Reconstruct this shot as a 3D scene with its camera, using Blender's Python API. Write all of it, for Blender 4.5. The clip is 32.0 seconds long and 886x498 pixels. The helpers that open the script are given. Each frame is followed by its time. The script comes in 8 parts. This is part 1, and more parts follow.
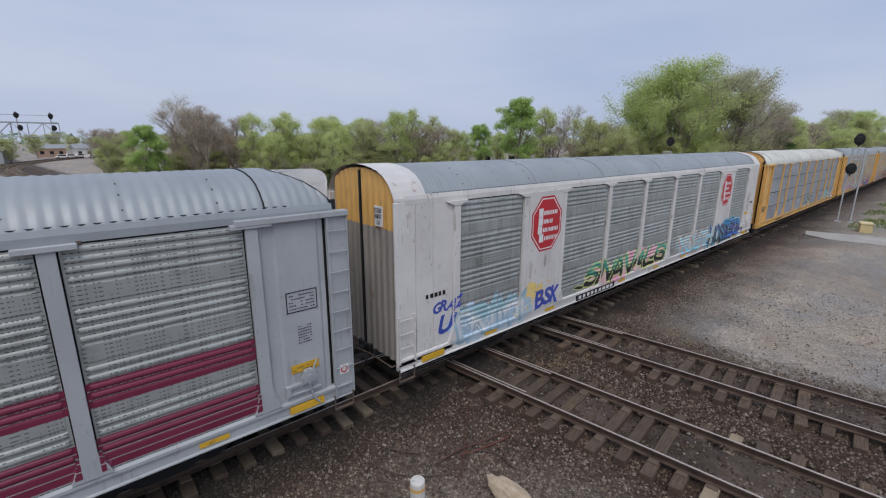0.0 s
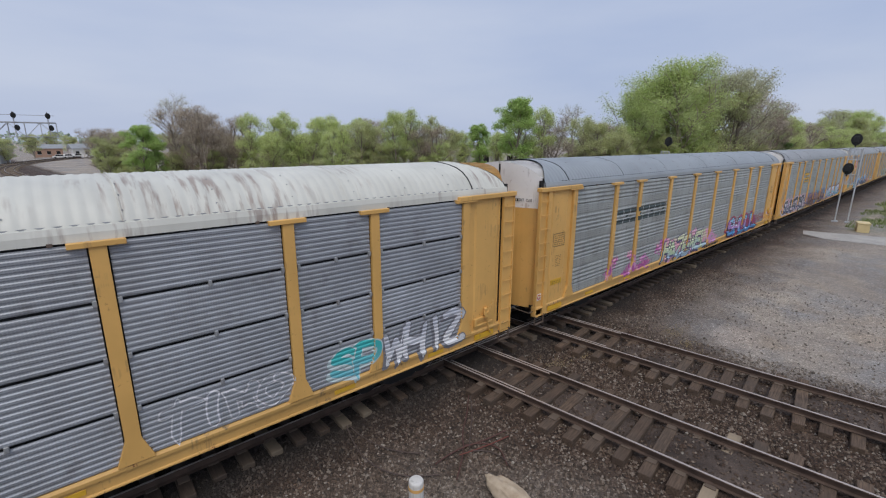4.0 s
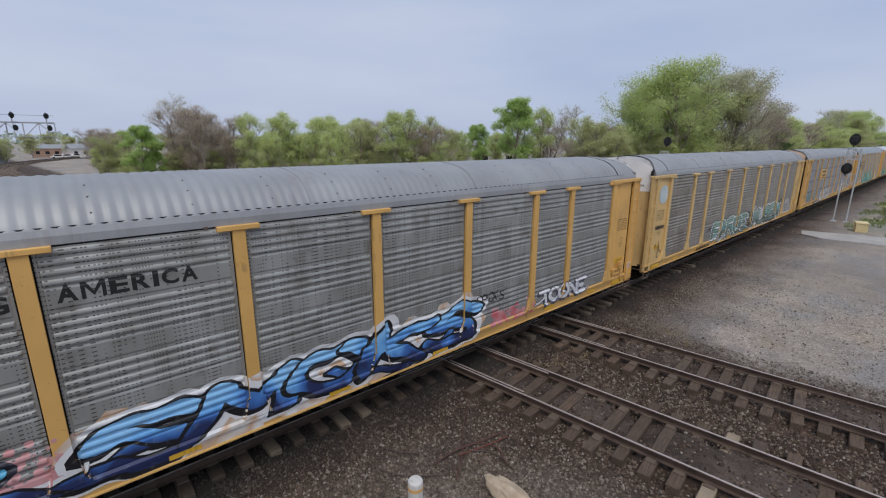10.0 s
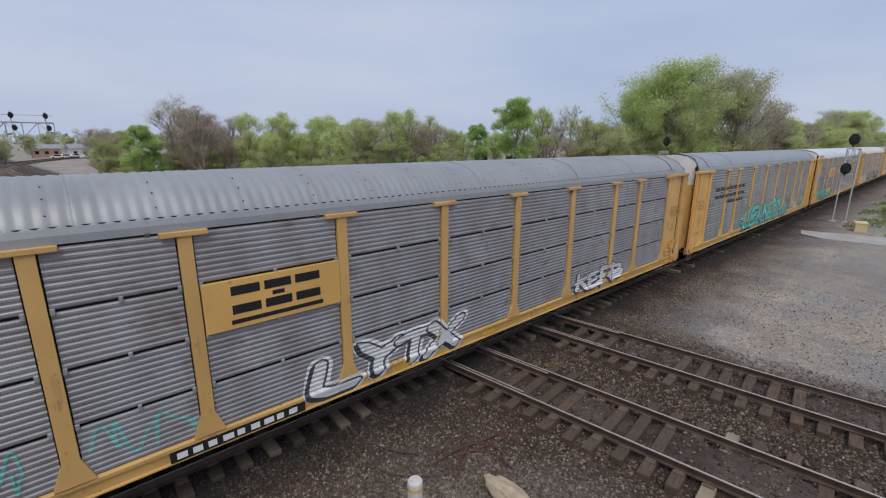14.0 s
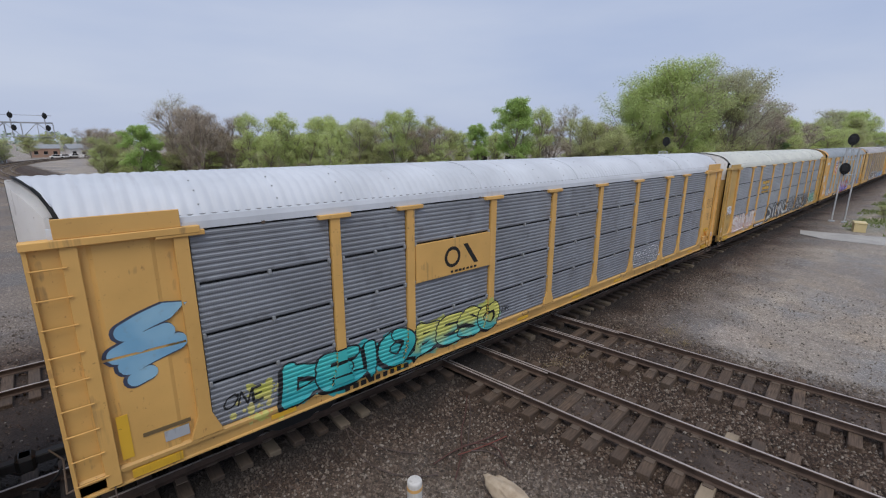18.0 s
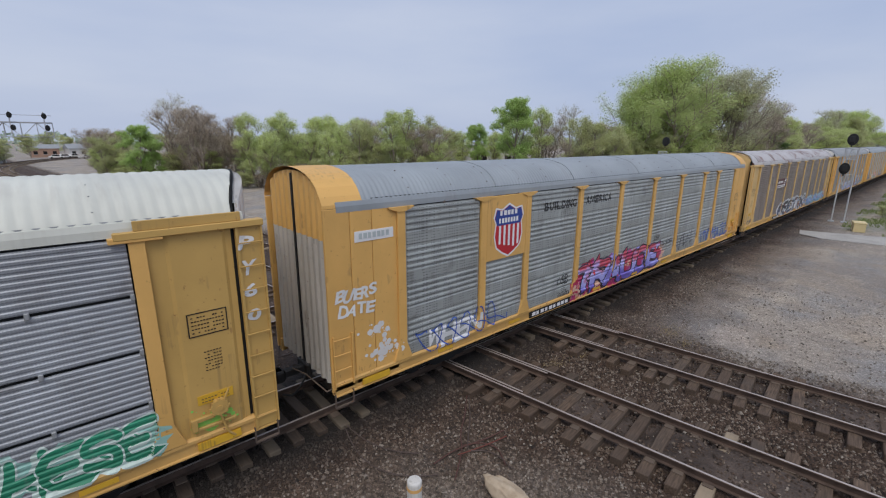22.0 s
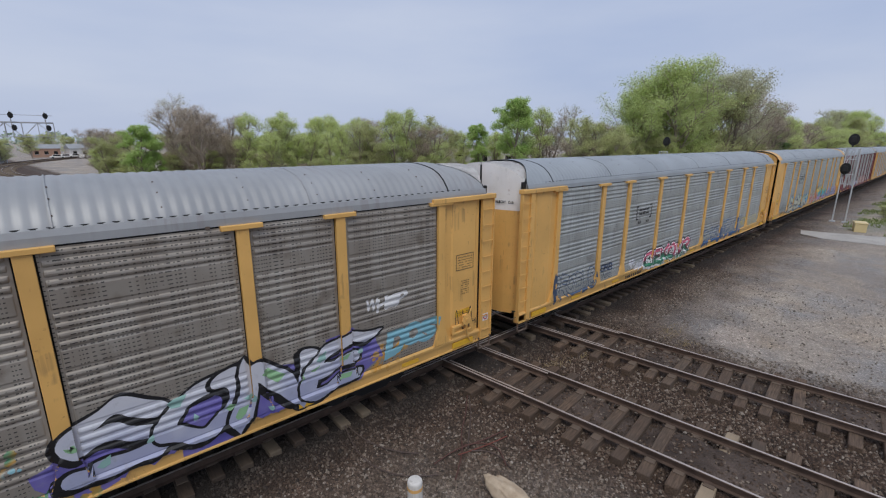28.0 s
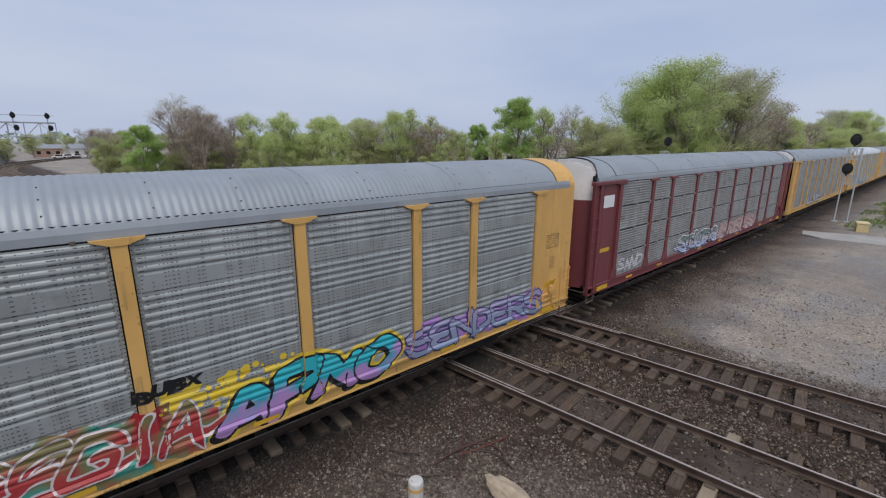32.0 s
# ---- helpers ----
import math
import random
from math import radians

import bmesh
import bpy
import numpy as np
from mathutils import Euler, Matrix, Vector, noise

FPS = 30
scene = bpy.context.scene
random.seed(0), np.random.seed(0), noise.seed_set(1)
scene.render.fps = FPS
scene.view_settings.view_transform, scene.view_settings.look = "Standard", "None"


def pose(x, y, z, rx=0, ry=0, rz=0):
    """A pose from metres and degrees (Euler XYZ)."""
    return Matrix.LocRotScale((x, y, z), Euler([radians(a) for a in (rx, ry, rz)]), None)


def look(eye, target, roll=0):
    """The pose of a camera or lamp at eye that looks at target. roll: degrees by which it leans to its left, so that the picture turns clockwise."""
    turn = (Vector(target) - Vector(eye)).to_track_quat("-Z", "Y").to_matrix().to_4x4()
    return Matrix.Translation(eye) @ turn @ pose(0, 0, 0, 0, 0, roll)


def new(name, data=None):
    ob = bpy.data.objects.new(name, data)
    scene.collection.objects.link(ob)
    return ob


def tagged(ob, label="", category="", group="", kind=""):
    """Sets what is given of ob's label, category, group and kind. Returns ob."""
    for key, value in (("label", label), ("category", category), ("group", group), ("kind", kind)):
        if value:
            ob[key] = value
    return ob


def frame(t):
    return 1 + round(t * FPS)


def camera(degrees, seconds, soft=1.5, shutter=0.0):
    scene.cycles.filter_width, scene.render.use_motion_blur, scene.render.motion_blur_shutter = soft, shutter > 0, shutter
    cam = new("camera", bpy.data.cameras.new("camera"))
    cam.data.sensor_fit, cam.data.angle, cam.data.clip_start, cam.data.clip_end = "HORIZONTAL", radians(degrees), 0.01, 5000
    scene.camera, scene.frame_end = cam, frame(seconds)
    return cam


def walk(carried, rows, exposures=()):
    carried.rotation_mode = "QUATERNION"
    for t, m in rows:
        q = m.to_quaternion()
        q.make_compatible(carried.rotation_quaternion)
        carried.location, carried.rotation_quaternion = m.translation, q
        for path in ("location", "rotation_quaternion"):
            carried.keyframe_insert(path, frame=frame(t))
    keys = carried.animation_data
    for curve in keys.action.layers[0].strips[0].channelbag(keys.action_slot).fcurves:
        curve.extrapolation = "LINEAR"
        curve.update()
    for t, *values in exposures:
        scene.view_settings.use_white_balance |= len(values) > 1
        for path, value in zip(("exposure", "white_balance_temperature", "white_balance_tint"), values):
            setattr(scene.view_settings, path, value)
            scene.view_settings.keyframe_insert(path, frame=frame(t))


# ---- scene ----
cam = camera(90.2, 32.0, soft=1.15, shutter=0.0)
EYE = Vector((0.0, -9.84, 6.354))


def aim(turn):
    """The camera's pose: its heading is 41.3 degrees east of the y axis, plus a slow drift."""
    a, p = radians(41.30 + turn), radians(-13.665)
    way = Vector((math.sin(a) * math.cos(p), math.cos(a) * math.cos(p), math.sin(p)))
    return look(EYE, EYE + way * 10, 0.244)


DRIFT = [(0, -0.31), (1, -0.24), (2, -0.27), (3, -0.17), (4.5, -0.10), (6, -0.06), (9, -0.02), (11, 0.03),
         (14, 0.06), (17, 0.09), (20, 0.16), (23, 0.16), (25, 0.06), (28, 0.08), (30, 0.05), (31, -0.02), (32, -0.06)]
walk(cam, [(t, aim(a)) for t, a in DRIFT])

# ---- world and light ----
world = bpy.data.worlds.new("overcast_sky")
scene.world = world
world.use_nodes = True
SUN_UP, SUN_TURN = radians(57), radians(222)
wn, wl = world.node_tree.nodes, world.node_tree.links
sky = wn.new("ShaderNodeTexSky")
sky.sky_type, sky.sun_disc, sky.sun_elevation, sky.sun_rotation = "NISHITA", False, SUN_UP, SUN_TURN
sky.dust_density, sky.air_density = 4.0, 1.0
dim = wn.new("ShaderNodeMix")
dim.data_type, dim.blend_type = "RGBA", "MULTIPLY"
dim.inputs[0].default_value = 1.0
dim.inputs[7].default_value = (0.09, 0.09, 0.09, 1)
coord = wn.new("ShaderNodeTexCoord")
stretch = wn.new("ShaderNodeMapping")
stretch.inputs["Scale"].default_value = (1.0, 1.0, 4.5)
cloud = wn.new("ShaderNodeTexNoise")
cloud.inputs["Scale"].default_value, cloud.inputs["Detail"].default_value = 1.6, 5
ramp = wn.new("ShaderNodeValToRGB")
ramp.color_ramp.elements[0].position, ramp.color_ramp.elements[1].position = 0.3, 0.72
ramp.color_ramp.elements[0].color, ramp.color_ramp.elements[1].color = (0.445, 0.53, 0.74, 1), (0.575, 0.64, 0.80, 1)
veil = wn.new("ShaderNodeMix")
veil.data_type = "RGBA"
veil.inputs[0].default_value = 0.88
wl.new(coord.outputs["Generated"], stretch.inputs["Vector"])
wl.new(stretch.outputs[0], cloud.inputs["Vector"])
wl.new(cloud.outputs["Fac"], ramp.inputs[0])
wl.new(sky.outputs[0], dim.inputs[6])
wl.new(dim.outputs[2], veil.inputs[6])
wl.new(ramp.outputs[0], veil.inputs[7])
back = wn["Background"]
back.inputs[1].default_value = 1.0
wl.new(veil.outputs[2], back.inputs[0])
sun = new("sun", bpy.data.lights.new("sun", "SUN"))
sun.data.energy, sun.data.angle, sun.data.color = 1.5, radians(32), (1.0, 0.95, 0.88)
sun.matrix_world = look((0, 0, 50), Vector((0, 0, 50)) - Vector((math.sin(SUN_TURN) * math.cos(SUN_UP), math.cos(SUN_TURN) * math.cos(SUN_UP), math.sin(SUN_UP))))
scene.view_settings.exposure = 0.0


# ---- materials ----
class Nodes:
    """A small builder for node materials."""

    def __init__(self, name, rough=0.6, metal=0.0, vary=False):
        self.m = bpy.data.materials.new(name)
        self.m.use_nodes = True
        self.n, self.l = self.m.node_tree.nodes, self.m.node_tree.links
        self.b = self.n["Principled BSDF"]
        self.b.inputs["Roughness"].default_value, self.b.inputs["Metallic"].default_value = rough, metal
        self.c = self.n.new("ShaderNodeTexCoord").outputs["Object"]
        if vary:
            # each object takes another stretch of the pattern
            shift, add = self.n.new("ShaderNodeCombineXYZ"), self.n.new("ShaderNodeVectorMath")
            self.l.new(self.math("MULTIPLY", self.random(), 83.0), shift.inputs[0])
            self.l.new(self.math("MULTIPLY", self.random(), 31.0), shift.inputs[1])
            self.l.new(self.c, add.inputs[0])
            self.l.new(shift.outputs[0], add.inputs[1])
            self.c = add.outputs[0]

    def vec(self, scale, source=None):
        m = self.n.new("ShaderNodeMapping")
        m.inputs["Scale"].default_value = scale
        self.l.new(source or self.c, m.inputs["Vector"])
        return m.outputs[0]

    def noise(self, scale, detail=3, vec=None, rough=0.55):
        t = self.n.new("ShaderNodeTexNoise")
        t.inputs["Scale"].default_value, t.inputs["Detail"].default_value, t.inputs["Roughness"].default_value = scale, detail, rough
        self.l.new(vec or self.c, t.inputs["Vector"])
        return t.outputs["Fac"]

    def cells(self, scale, vec=None, out="Color"):
        t = self.n.new("ShaderNodeTexVoronoi")
        t.inputs["Scale"].default_value = scale
        self.l.new(vec or self.c, t.inputs["Vector"])
        return t.outputs[out]

    def ramp(self, fac, *stops):
        r = self.n.new("ShaderNodeValToRGB")
        e = r.color_ramp.elements
        while len(e) < len(stops):
            e.new(0.5)
        for k, (pos, col) in enumerate(stops):
            e[k].position = pos
            e[k].color = (*col, 1) if len(col) == 3 else col
        self.l.new(fac, r.inputs[0])
        return r.outputs[0]

    def grey(self, fac, a, b):
        return self.ramp(fac, (a, (0, 0, 0)), (b, (1, 1, 1)))

    def mix(self, fac, a, b, kind="MIX"):
        m = self.n.new("ShaderNodeMix")
        m.data_type, m.blend_type = "RGBA", kind
        for value, socket in ((fac, m.inputs[0]), (a, m.inputs[6]), (b, m.inputs[7])):
            if isinstance(value, (int, float)):
                socket.default_value = value
            elif isinstance(value, tuple):
                socket.default_value = (*value, 1)
            else:
                self.l.new(value, socket)
        return m.outputs[2]

    def math(self, op, a, b=0.0):
        m = self.n.new("ShaderNodeMath")
        m.operation = op
        for value, socket in ((a, m.inputs[0]), (b, m.inputs[1])):
            if isinstance(value, (int, float)):
                socket.default_value = value
            else:
                self.l.new(value, socket)
        return m.outputs[0]

    def split(self, source=None):
        s = self.n.new("ShaderNodeSeparateXYZ")
        self.l.new(source or self.c, s.inputs[0])
        return s.outputs

    def random(self):
        return self.n.new("ShaderNodeObjectInfo").outputs["Random"]

    def island(self):
        return self.n.new("ShaderNodeNewGeometry").outputs["Random Per Island"]

    def world_place(self):
        self.c = self.n.new("ShaderNodeNewGeometry").outputs["Position"]
        return self

    def bump(self, height, strength=0.3, distance=0.02):
        b = self.n.new("ShaderNodeBump")
        b.inputs["Strength"].default_value, b.inputs["Distance"].default_value = strength, distance
        self.l.new(height, b.inputs["Height"])
        self.l.new(b.outputs[0], self.b.inputs["Normal"])

    def rough(self, fac, lo, hi):
        r = self.ramp(fac, (0.2, (lo, lo, lo)), (0.8, (hi, hi, hi)))
        self.l.new(r, self.b.inputs["Roughness"])

    def done(self, colour):
        if isinstance(colour, tuple):
            self.b.inputs["Base Color"].default_value = (*colour, 1)
        else:
            self.l.new(colour, self.b.inputs["Base Color"])
        return self.m


def shade(c, k):
    return tuple(min(1.0, v * k) for v in c)


def paint(name, colour, grime=0.35, rust=0.12, rough=0.5):
    """Weathered paint on steel: faded patches, vertical dirt streaks and a few rust blooms."""
    n = Nodes(name, rough, 0.0, True)
    fade = n.noise(0.9, 4)
    base = n.mix(n.grey(fade, 0.3, 0.75), shade(colour, 0.86), shade(colour, 1.07))
    base = n.mix(n.math("MULTIPLY", n.random(), 0.25), base, shade(colour, 0.8))
    haze = n.noise(0.55, 5, n.vec((1.0, 1.0, 0.5)))
    base = n.mix(n.math("MULTIPLY", n.grey(haze, 0.45, 0.75), grime * 0.55), base, shade(colour, 0.5))
    streak = n.math("MULTIPLY", n.noise(1.0, 3, n.vec((13.0, 13.0, 0.55))), n.grey(n.noise(1.3, 3), 0.45, 0.6))
    base = n.mix(n.math("MULTIPLY", n.grey(streak, 0.5, 0.72), grime * 0.9), base, (0.11, 0.08, 0.055))
    bloom = n.noise(9.0, 6, None, 0.7)
    base = n.mix(n.math("MULTIPLY", n.grey(bloom, 0.63, 0.70), min(1.0, rust * 4)), base, (0.17, 0.065, 0.025))
    run = n.math("MULTIPLY", n.noise(1.0, 4, n.vec((22.0, 22.0, 0.9))), n.grey(n.noise(2.2, 4), 0.55, 0.68))
    base = n.mix(n.math("MULTIPLY", n.grey(run, 0.48, 0.6), min(1.0, rust * 3)), base, (0.24, 0.10, 0.04))
    n.rough(fade, rough - 0.08, rough + 0.15)
    n.bump(n.noise(14, 3), 0.12, 0.01)
    return n.done(base)


def screen_metal(name, colour, dirt, dirt_colour, holes=True):
    """Galvanised side screens: faint spangle, drip streaks, road dirt, and columns of small round holes."""
    n = Nodes(name, 0.5, 0.28, True)
    colour = shade(colour, 1.10)
    sheet = n.noise(0.8, 4)
    base = n.mix(n.grey(sheet, 0.3, 0.7), shade(colour, 0.82), shade(colour, 1.12))
    streak = n.noise(1.0, 5, n.vec((1.6, 1.6, 0.45)))
    base = n.mix(n.math("MULTIPLY", n.grey(streak, 0.35, 0.75), dirt), base, dirt_colour)
    drip = n.noise(1.0, 4, n.vec((11.0, 11.0, 0.5)))
    base = n.mix(n.math("MULTIPLY", n.grey(drip, 0.6, 0.8), 0.10), base, dirt_colour)
    long = n.noise(1.0, 3, n.vec((0.5, 1.0, 7.0)))
    base = n.mix(n.math("MULTIPLY", n.grey(long, 0.45, 0.8), 0.3), base, shade(colour, 0.7))
    base = n.mix(n.math("MULTIPLY", n.random(), 0.35), base, shade(colour, 0.75))
    bloom = n.noise(2.1, 6)
    base = n.mix(n.math("MULTIPLY", n.grey(bloom, 0.60 - 0.06 * dirt, 0.76), 0.45 + 0.4 * dirt), base, shade(dirt_colour, 0.8))
    if holes:
        s = n.split()
        col = n.math("LESS_THAN", n.math("ABSOLUTE", n.math("SUBTRACT", n.math("FRACT", n.math("ADD", n.math("MULTIPLY", s[0], 13.0), n.math("MULTIPLY", n.noise(1.0, 2, n.vec((2.2, 0.0, 0.0)), 0.6), 9.0))), 0.5)), 0.25)
        row = n.math("LESS_THAN", n.math("ABSOLUTE", n.math("SUBTRACT", n.math("FRACT", n.math("MULTIPLY", s[2], 14.0)), 0.5)), 0.13)
        pick = n.grey(n.noise(1.0, 2, n.vec((4.6, 0.0, 0.8)), 0.8), 0.44, 0.48)
        dot = n.math("MULTIPLY", n.math("MULTIPLY", col, row), pick)
        base = n.mix(n.math("MULTIPLY", dot, 0.55 + 0.42 * dirt), base, (0.012, 0.012, 0.012))
    else:
        # fine punched rows all over the sheets
        s = n.split()
        row = n.math("LESS_THAN", n.math("ABSOLUTE", n.math("SUBTRACT", n.math("FRACT", n.math("MULTIPLY", s[2], 30.0)), 0.5)), 0.16)
        col = n.math("LESS_THAN", n.math("ABSOLUTE", n.math("SUBTRACT", n.math("FRACT", n.math("MULTIPLY", s[0], 24.0)), 0.5)), 0.3)
        base = n.mix(n.math("MULTIPLY", n.math("MULTIPLY", row, col), 0.28), base, (0.05, 0.05, 0.05))
    n.rough(sheet, 0.40, 0.56)
    n.bump(n.noise(9, 3), 0.08, 0.01)
    return n.done(base)


def roof_metal(name, colour, rust=0.1, metal=0.3):
    """Galvanised or painted roof sheet with chalky patches and rust washed along the ribs."""
    n = Nodes(name, 0.45, metal, True)
    a = n.noise(0.7, 5)
    base = n.mix(n.grey(a, 0.3, 0.72), shade(colour, 0.86), shade(colour, 1.08))
    run = n.noise(1.0, 4, n.vec((6.0, 0.7, 0.7)))
    base = n.mix(n.math("MULTIPLY", n.grey(run, 0.5, 0.78), 0.2), base, shade(colour, 0.66))
    wash = n.math("MULTIPLY", n.grey(n.noise(0.55, 3), 0.48, 0.62), n.grey(n.noise(1.0, 4, n.vec((8.0, 0.9, 1.4))), 0.50, 0.62))
    base = n.mix(n.math("MULTIPLY", wash, rust), base, (0.15, 0.062, 0.042))
    n.rough(a, 0.44, 0.58)
    n.bump(n.noise(5, 3), 0.1, 0.02)
    return n.done(base)


def spray(name, *colours, scale=1.6, tall=None):
    """Spray paint: fields of two or three colours with soft, uneven fades, or graded from bottom to top."""
    n = Nodes(name, 0.45, 0.0, True)
    f = n.noise(scale, 2, None, 0.4)
    if tall:
        rise = n.math("DIVIDE", n.math("SUBTRACT", n.split()[2], tall[0]), tall[1] - tall[0])
        f = n.math("ADD", n.math("MULTIPLY", f, 0.55), n.math("MULTIPLY", n.math("SUBTRACT", rise, 0.5), 0.42))
        f = n.math("ADD", f, 0.225)
    stops = [(0.36 + 0.28 * k / max(1, len(colours) - 1), c) for k, c in enumerate(colours)]
    base = n.ramp(f, *stops) if len(colours) > 1 else n.mix(n.grey(f, 0.3, 0.7), shade(colours[0], 0.85), shade(colours[0], 1.1))
    wear = n.noise(7.0, 5)
    base = n.mix(n.math("MULTIPLY", n.grey(wear, 0.58, 0.72), 0.35), base, (0.25, 0.25, 0.26))
    return n.done(base)


YELLOW = paint("yellow_paint", (0.75, 0.435, 0.130), 0.5, 0.13)
YELLOW_OLD = paint("faded_yellow_paint", (0.66, 0.395, 0.135), 0.55, 0.14)
CREAM = paint("pale_yellow_paint", (0.68, 0.46, 0.19), 0.4, 0.14)
MUSTARD = paint("mustard_paint", (0.58, 0.365, 0.11), 0.45, 0.16)
WHITE = paint("white_paint", (0.70, 0.68, 0.66), 0.55, 0.2)
GREY = paint("grey_paint", (0.42, 0.44, 0.46), 0.35, 0.1)
MAROON = paint("maroon_paint", (0.19, 0.045, 0.05), 0.3, 0.1)
STRIPE = paint("wine_red_stripe_paint", (0.19, 0.02, 0.055), 0.2, 0.05)
CAP = paint("white_door_cap_paint", (0.82, 0.80, 0.77), 0.35, 0.14)
SILL_YELLOW = paint("grimy_yellow_sill_paint", (0.63, 0.375, 0.12), 1.0, 0.5)

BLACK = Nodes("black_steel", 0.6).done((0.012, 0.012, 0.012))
BAND = paint("pale_orange_band", (0.72, 0.42, 0.14), 0.2, 0.0)
HAZARD = paint("bright_yellow_marking", (0.74, 0.43, 0.035), 0.7, 0.2)
INK = Nodes("black_lettering", 0.5).done((0.012, 0.012, 0.012))
INK_FADED = Nodes("faded_lettering", 0.6).done((0.16, 0.11, 0.05))
PALE = Nodes("white_lettering", 0.5).done((0.75, 0.75, 0.75))
RED = paint("red_sign_paint", (0.55, 0.02, 0.03), 0.15, 0.03)
NAVY = paint("navy_sign_paint", (0.025, 0.06, 0.30), 0.15, 0.03)
BROWN_SIGN = paint("brown_sign_paint", (0.10, 0.03, 0.03), 0.2, 0.05)

SCREEN_GREY = screen_metal("galvanised_screen", (0.375, 0.395, 0.385), 0.35, (0.16, 0.16, 0.14))
SCREEN_DIRTY = screen_metal("dirty_galvanised_screen", (0.345, 0.35, 0.335), 0.6, (0.155, 0.13, 0.105))
SCREEN_BROWN = screen_metal("brown_dusty_screen", (0.325, 0.30, 0.262), 0.7, (0.145, 0.105, 0.075))
SCREEN_RUST = screen_metal("rusty_brown_screen", (0.28, 0.235, 0.20), 0.75, (0.15, 0.095, 0.065))
SCREEN_BLUE = screen_metal("bluish_galvanised_screen", (0.355, 0.375, 0.405), 0.32, (0.19, 0.18, 0.175), False)
SCREEN_STAINED = screen_metal("rust_stained_screen", (0.345, 0.345, 0.355), 0.55, (0.19, 0.14, 0.11), False)
SCREEN_DARK = screen_metal("dull_galvanised_screen", (0.275, 0.29, 0.315), 0.4, (0.14, 0.135, 0.135), False)
ROOF_SILVER = roof_metal("galvanised_roof", (0.345, 0.375, 0.395))
ROOF_GREY = roof_metal("dull_galvanised_roof", (0.345, 0.355, 0.36), 0.15)
ROOF_WHITE = roof_metal("white_painted_roof", (0.60, 0.625, 0.66), 0.1, 0.0)
ROOF_IVORY = roof_metal("ivory_painted_roof", (0.62, 0.625, 0.555), 0.1, 0.0)
ROOF_CREAM = roof_metal("cream_painted_roof", (0.63, 0.625, 0.56), 0.55, 0.0)
ROOF_RUST = roof_metal("rusting_grey_roof", (0.50, 0.48, 0.48), 2.2, 0.1)
DUSTY_STEEL = paint("dusty_plate_steel", (0.135, 0.10, 0.075), 0.4, 0.1, 0.85)
RUSTY = paint("rusty_steel", (0.13, 0.095, 0.075), 0.3, 0.2, 0.8)


def steel_rail():
    n = Nodes("rail_steel", 0.5, 0.25)
    z = n.split()[2]
    base = n.mix(n.grey(n.noise(2.5, 4), 0.3, 0.7), (0.055, 0.036, 0.027), (0.115, 0.075, 0.055))
    top = n.math("GREATER_THAN", z, -0.004)
    base = n.mix(top, base, (0.40, 0.35, 0.32))
    r = n.mix(top, (0.75, 0.75, 0.75), (0.42, 0.42, 0.42))
    n.l.new(r, n.b.inputs["Roughness"])
    return n.done(base)


def timber():
    n = Nodes("weathered_tie_timber", 0.85, 0.0, True)
    grain = n.noise(1.0, 5, n.vec((30.0, 2.5, 30.0)))
    base = n.mix(n.grey(grain, 0.3, 0.7), (0.045, 0.029, 0.020), (0.175, 0.118, 0.078))
    base = n.mix(n.math("MULTIPLY", n.random(), 0.55), base, (0.065, 0.043, 0.03))
    pale = n.grey(n.math("FRACT", n.math("MULTIPLY", n.random(), 7.3)), 0.86, 0.9)
    base = n.mix(n.math("MULTIPLY", pale, 0.7), base, (0.40, 0.32, 0.22))
    n.world_place()
    y = n.split()[1]
    # the train's shade is painted into the ties along the main line
    train_shade = n.ramp(n.math("MULTIPLY", n.math("ABSOLUTE", y), 0.25), (0.28, (1, 1, 1)), (0.60, (0, 0, 0)))
    base = n.mix(n.math("MULTIPLY", train_shade, 0.6), base, (0.013, 0.0095, 0.0075))
    dust = n.noise(1.3, 4)
    base = n.mix(n.math("MULTIPLY", n.grey(dust, 0.45, 0.7), 0.5), base, (0.06, 0.05, 0.042))
    n.bump(grain, 0.5, 0.015)
    return n.done(base)


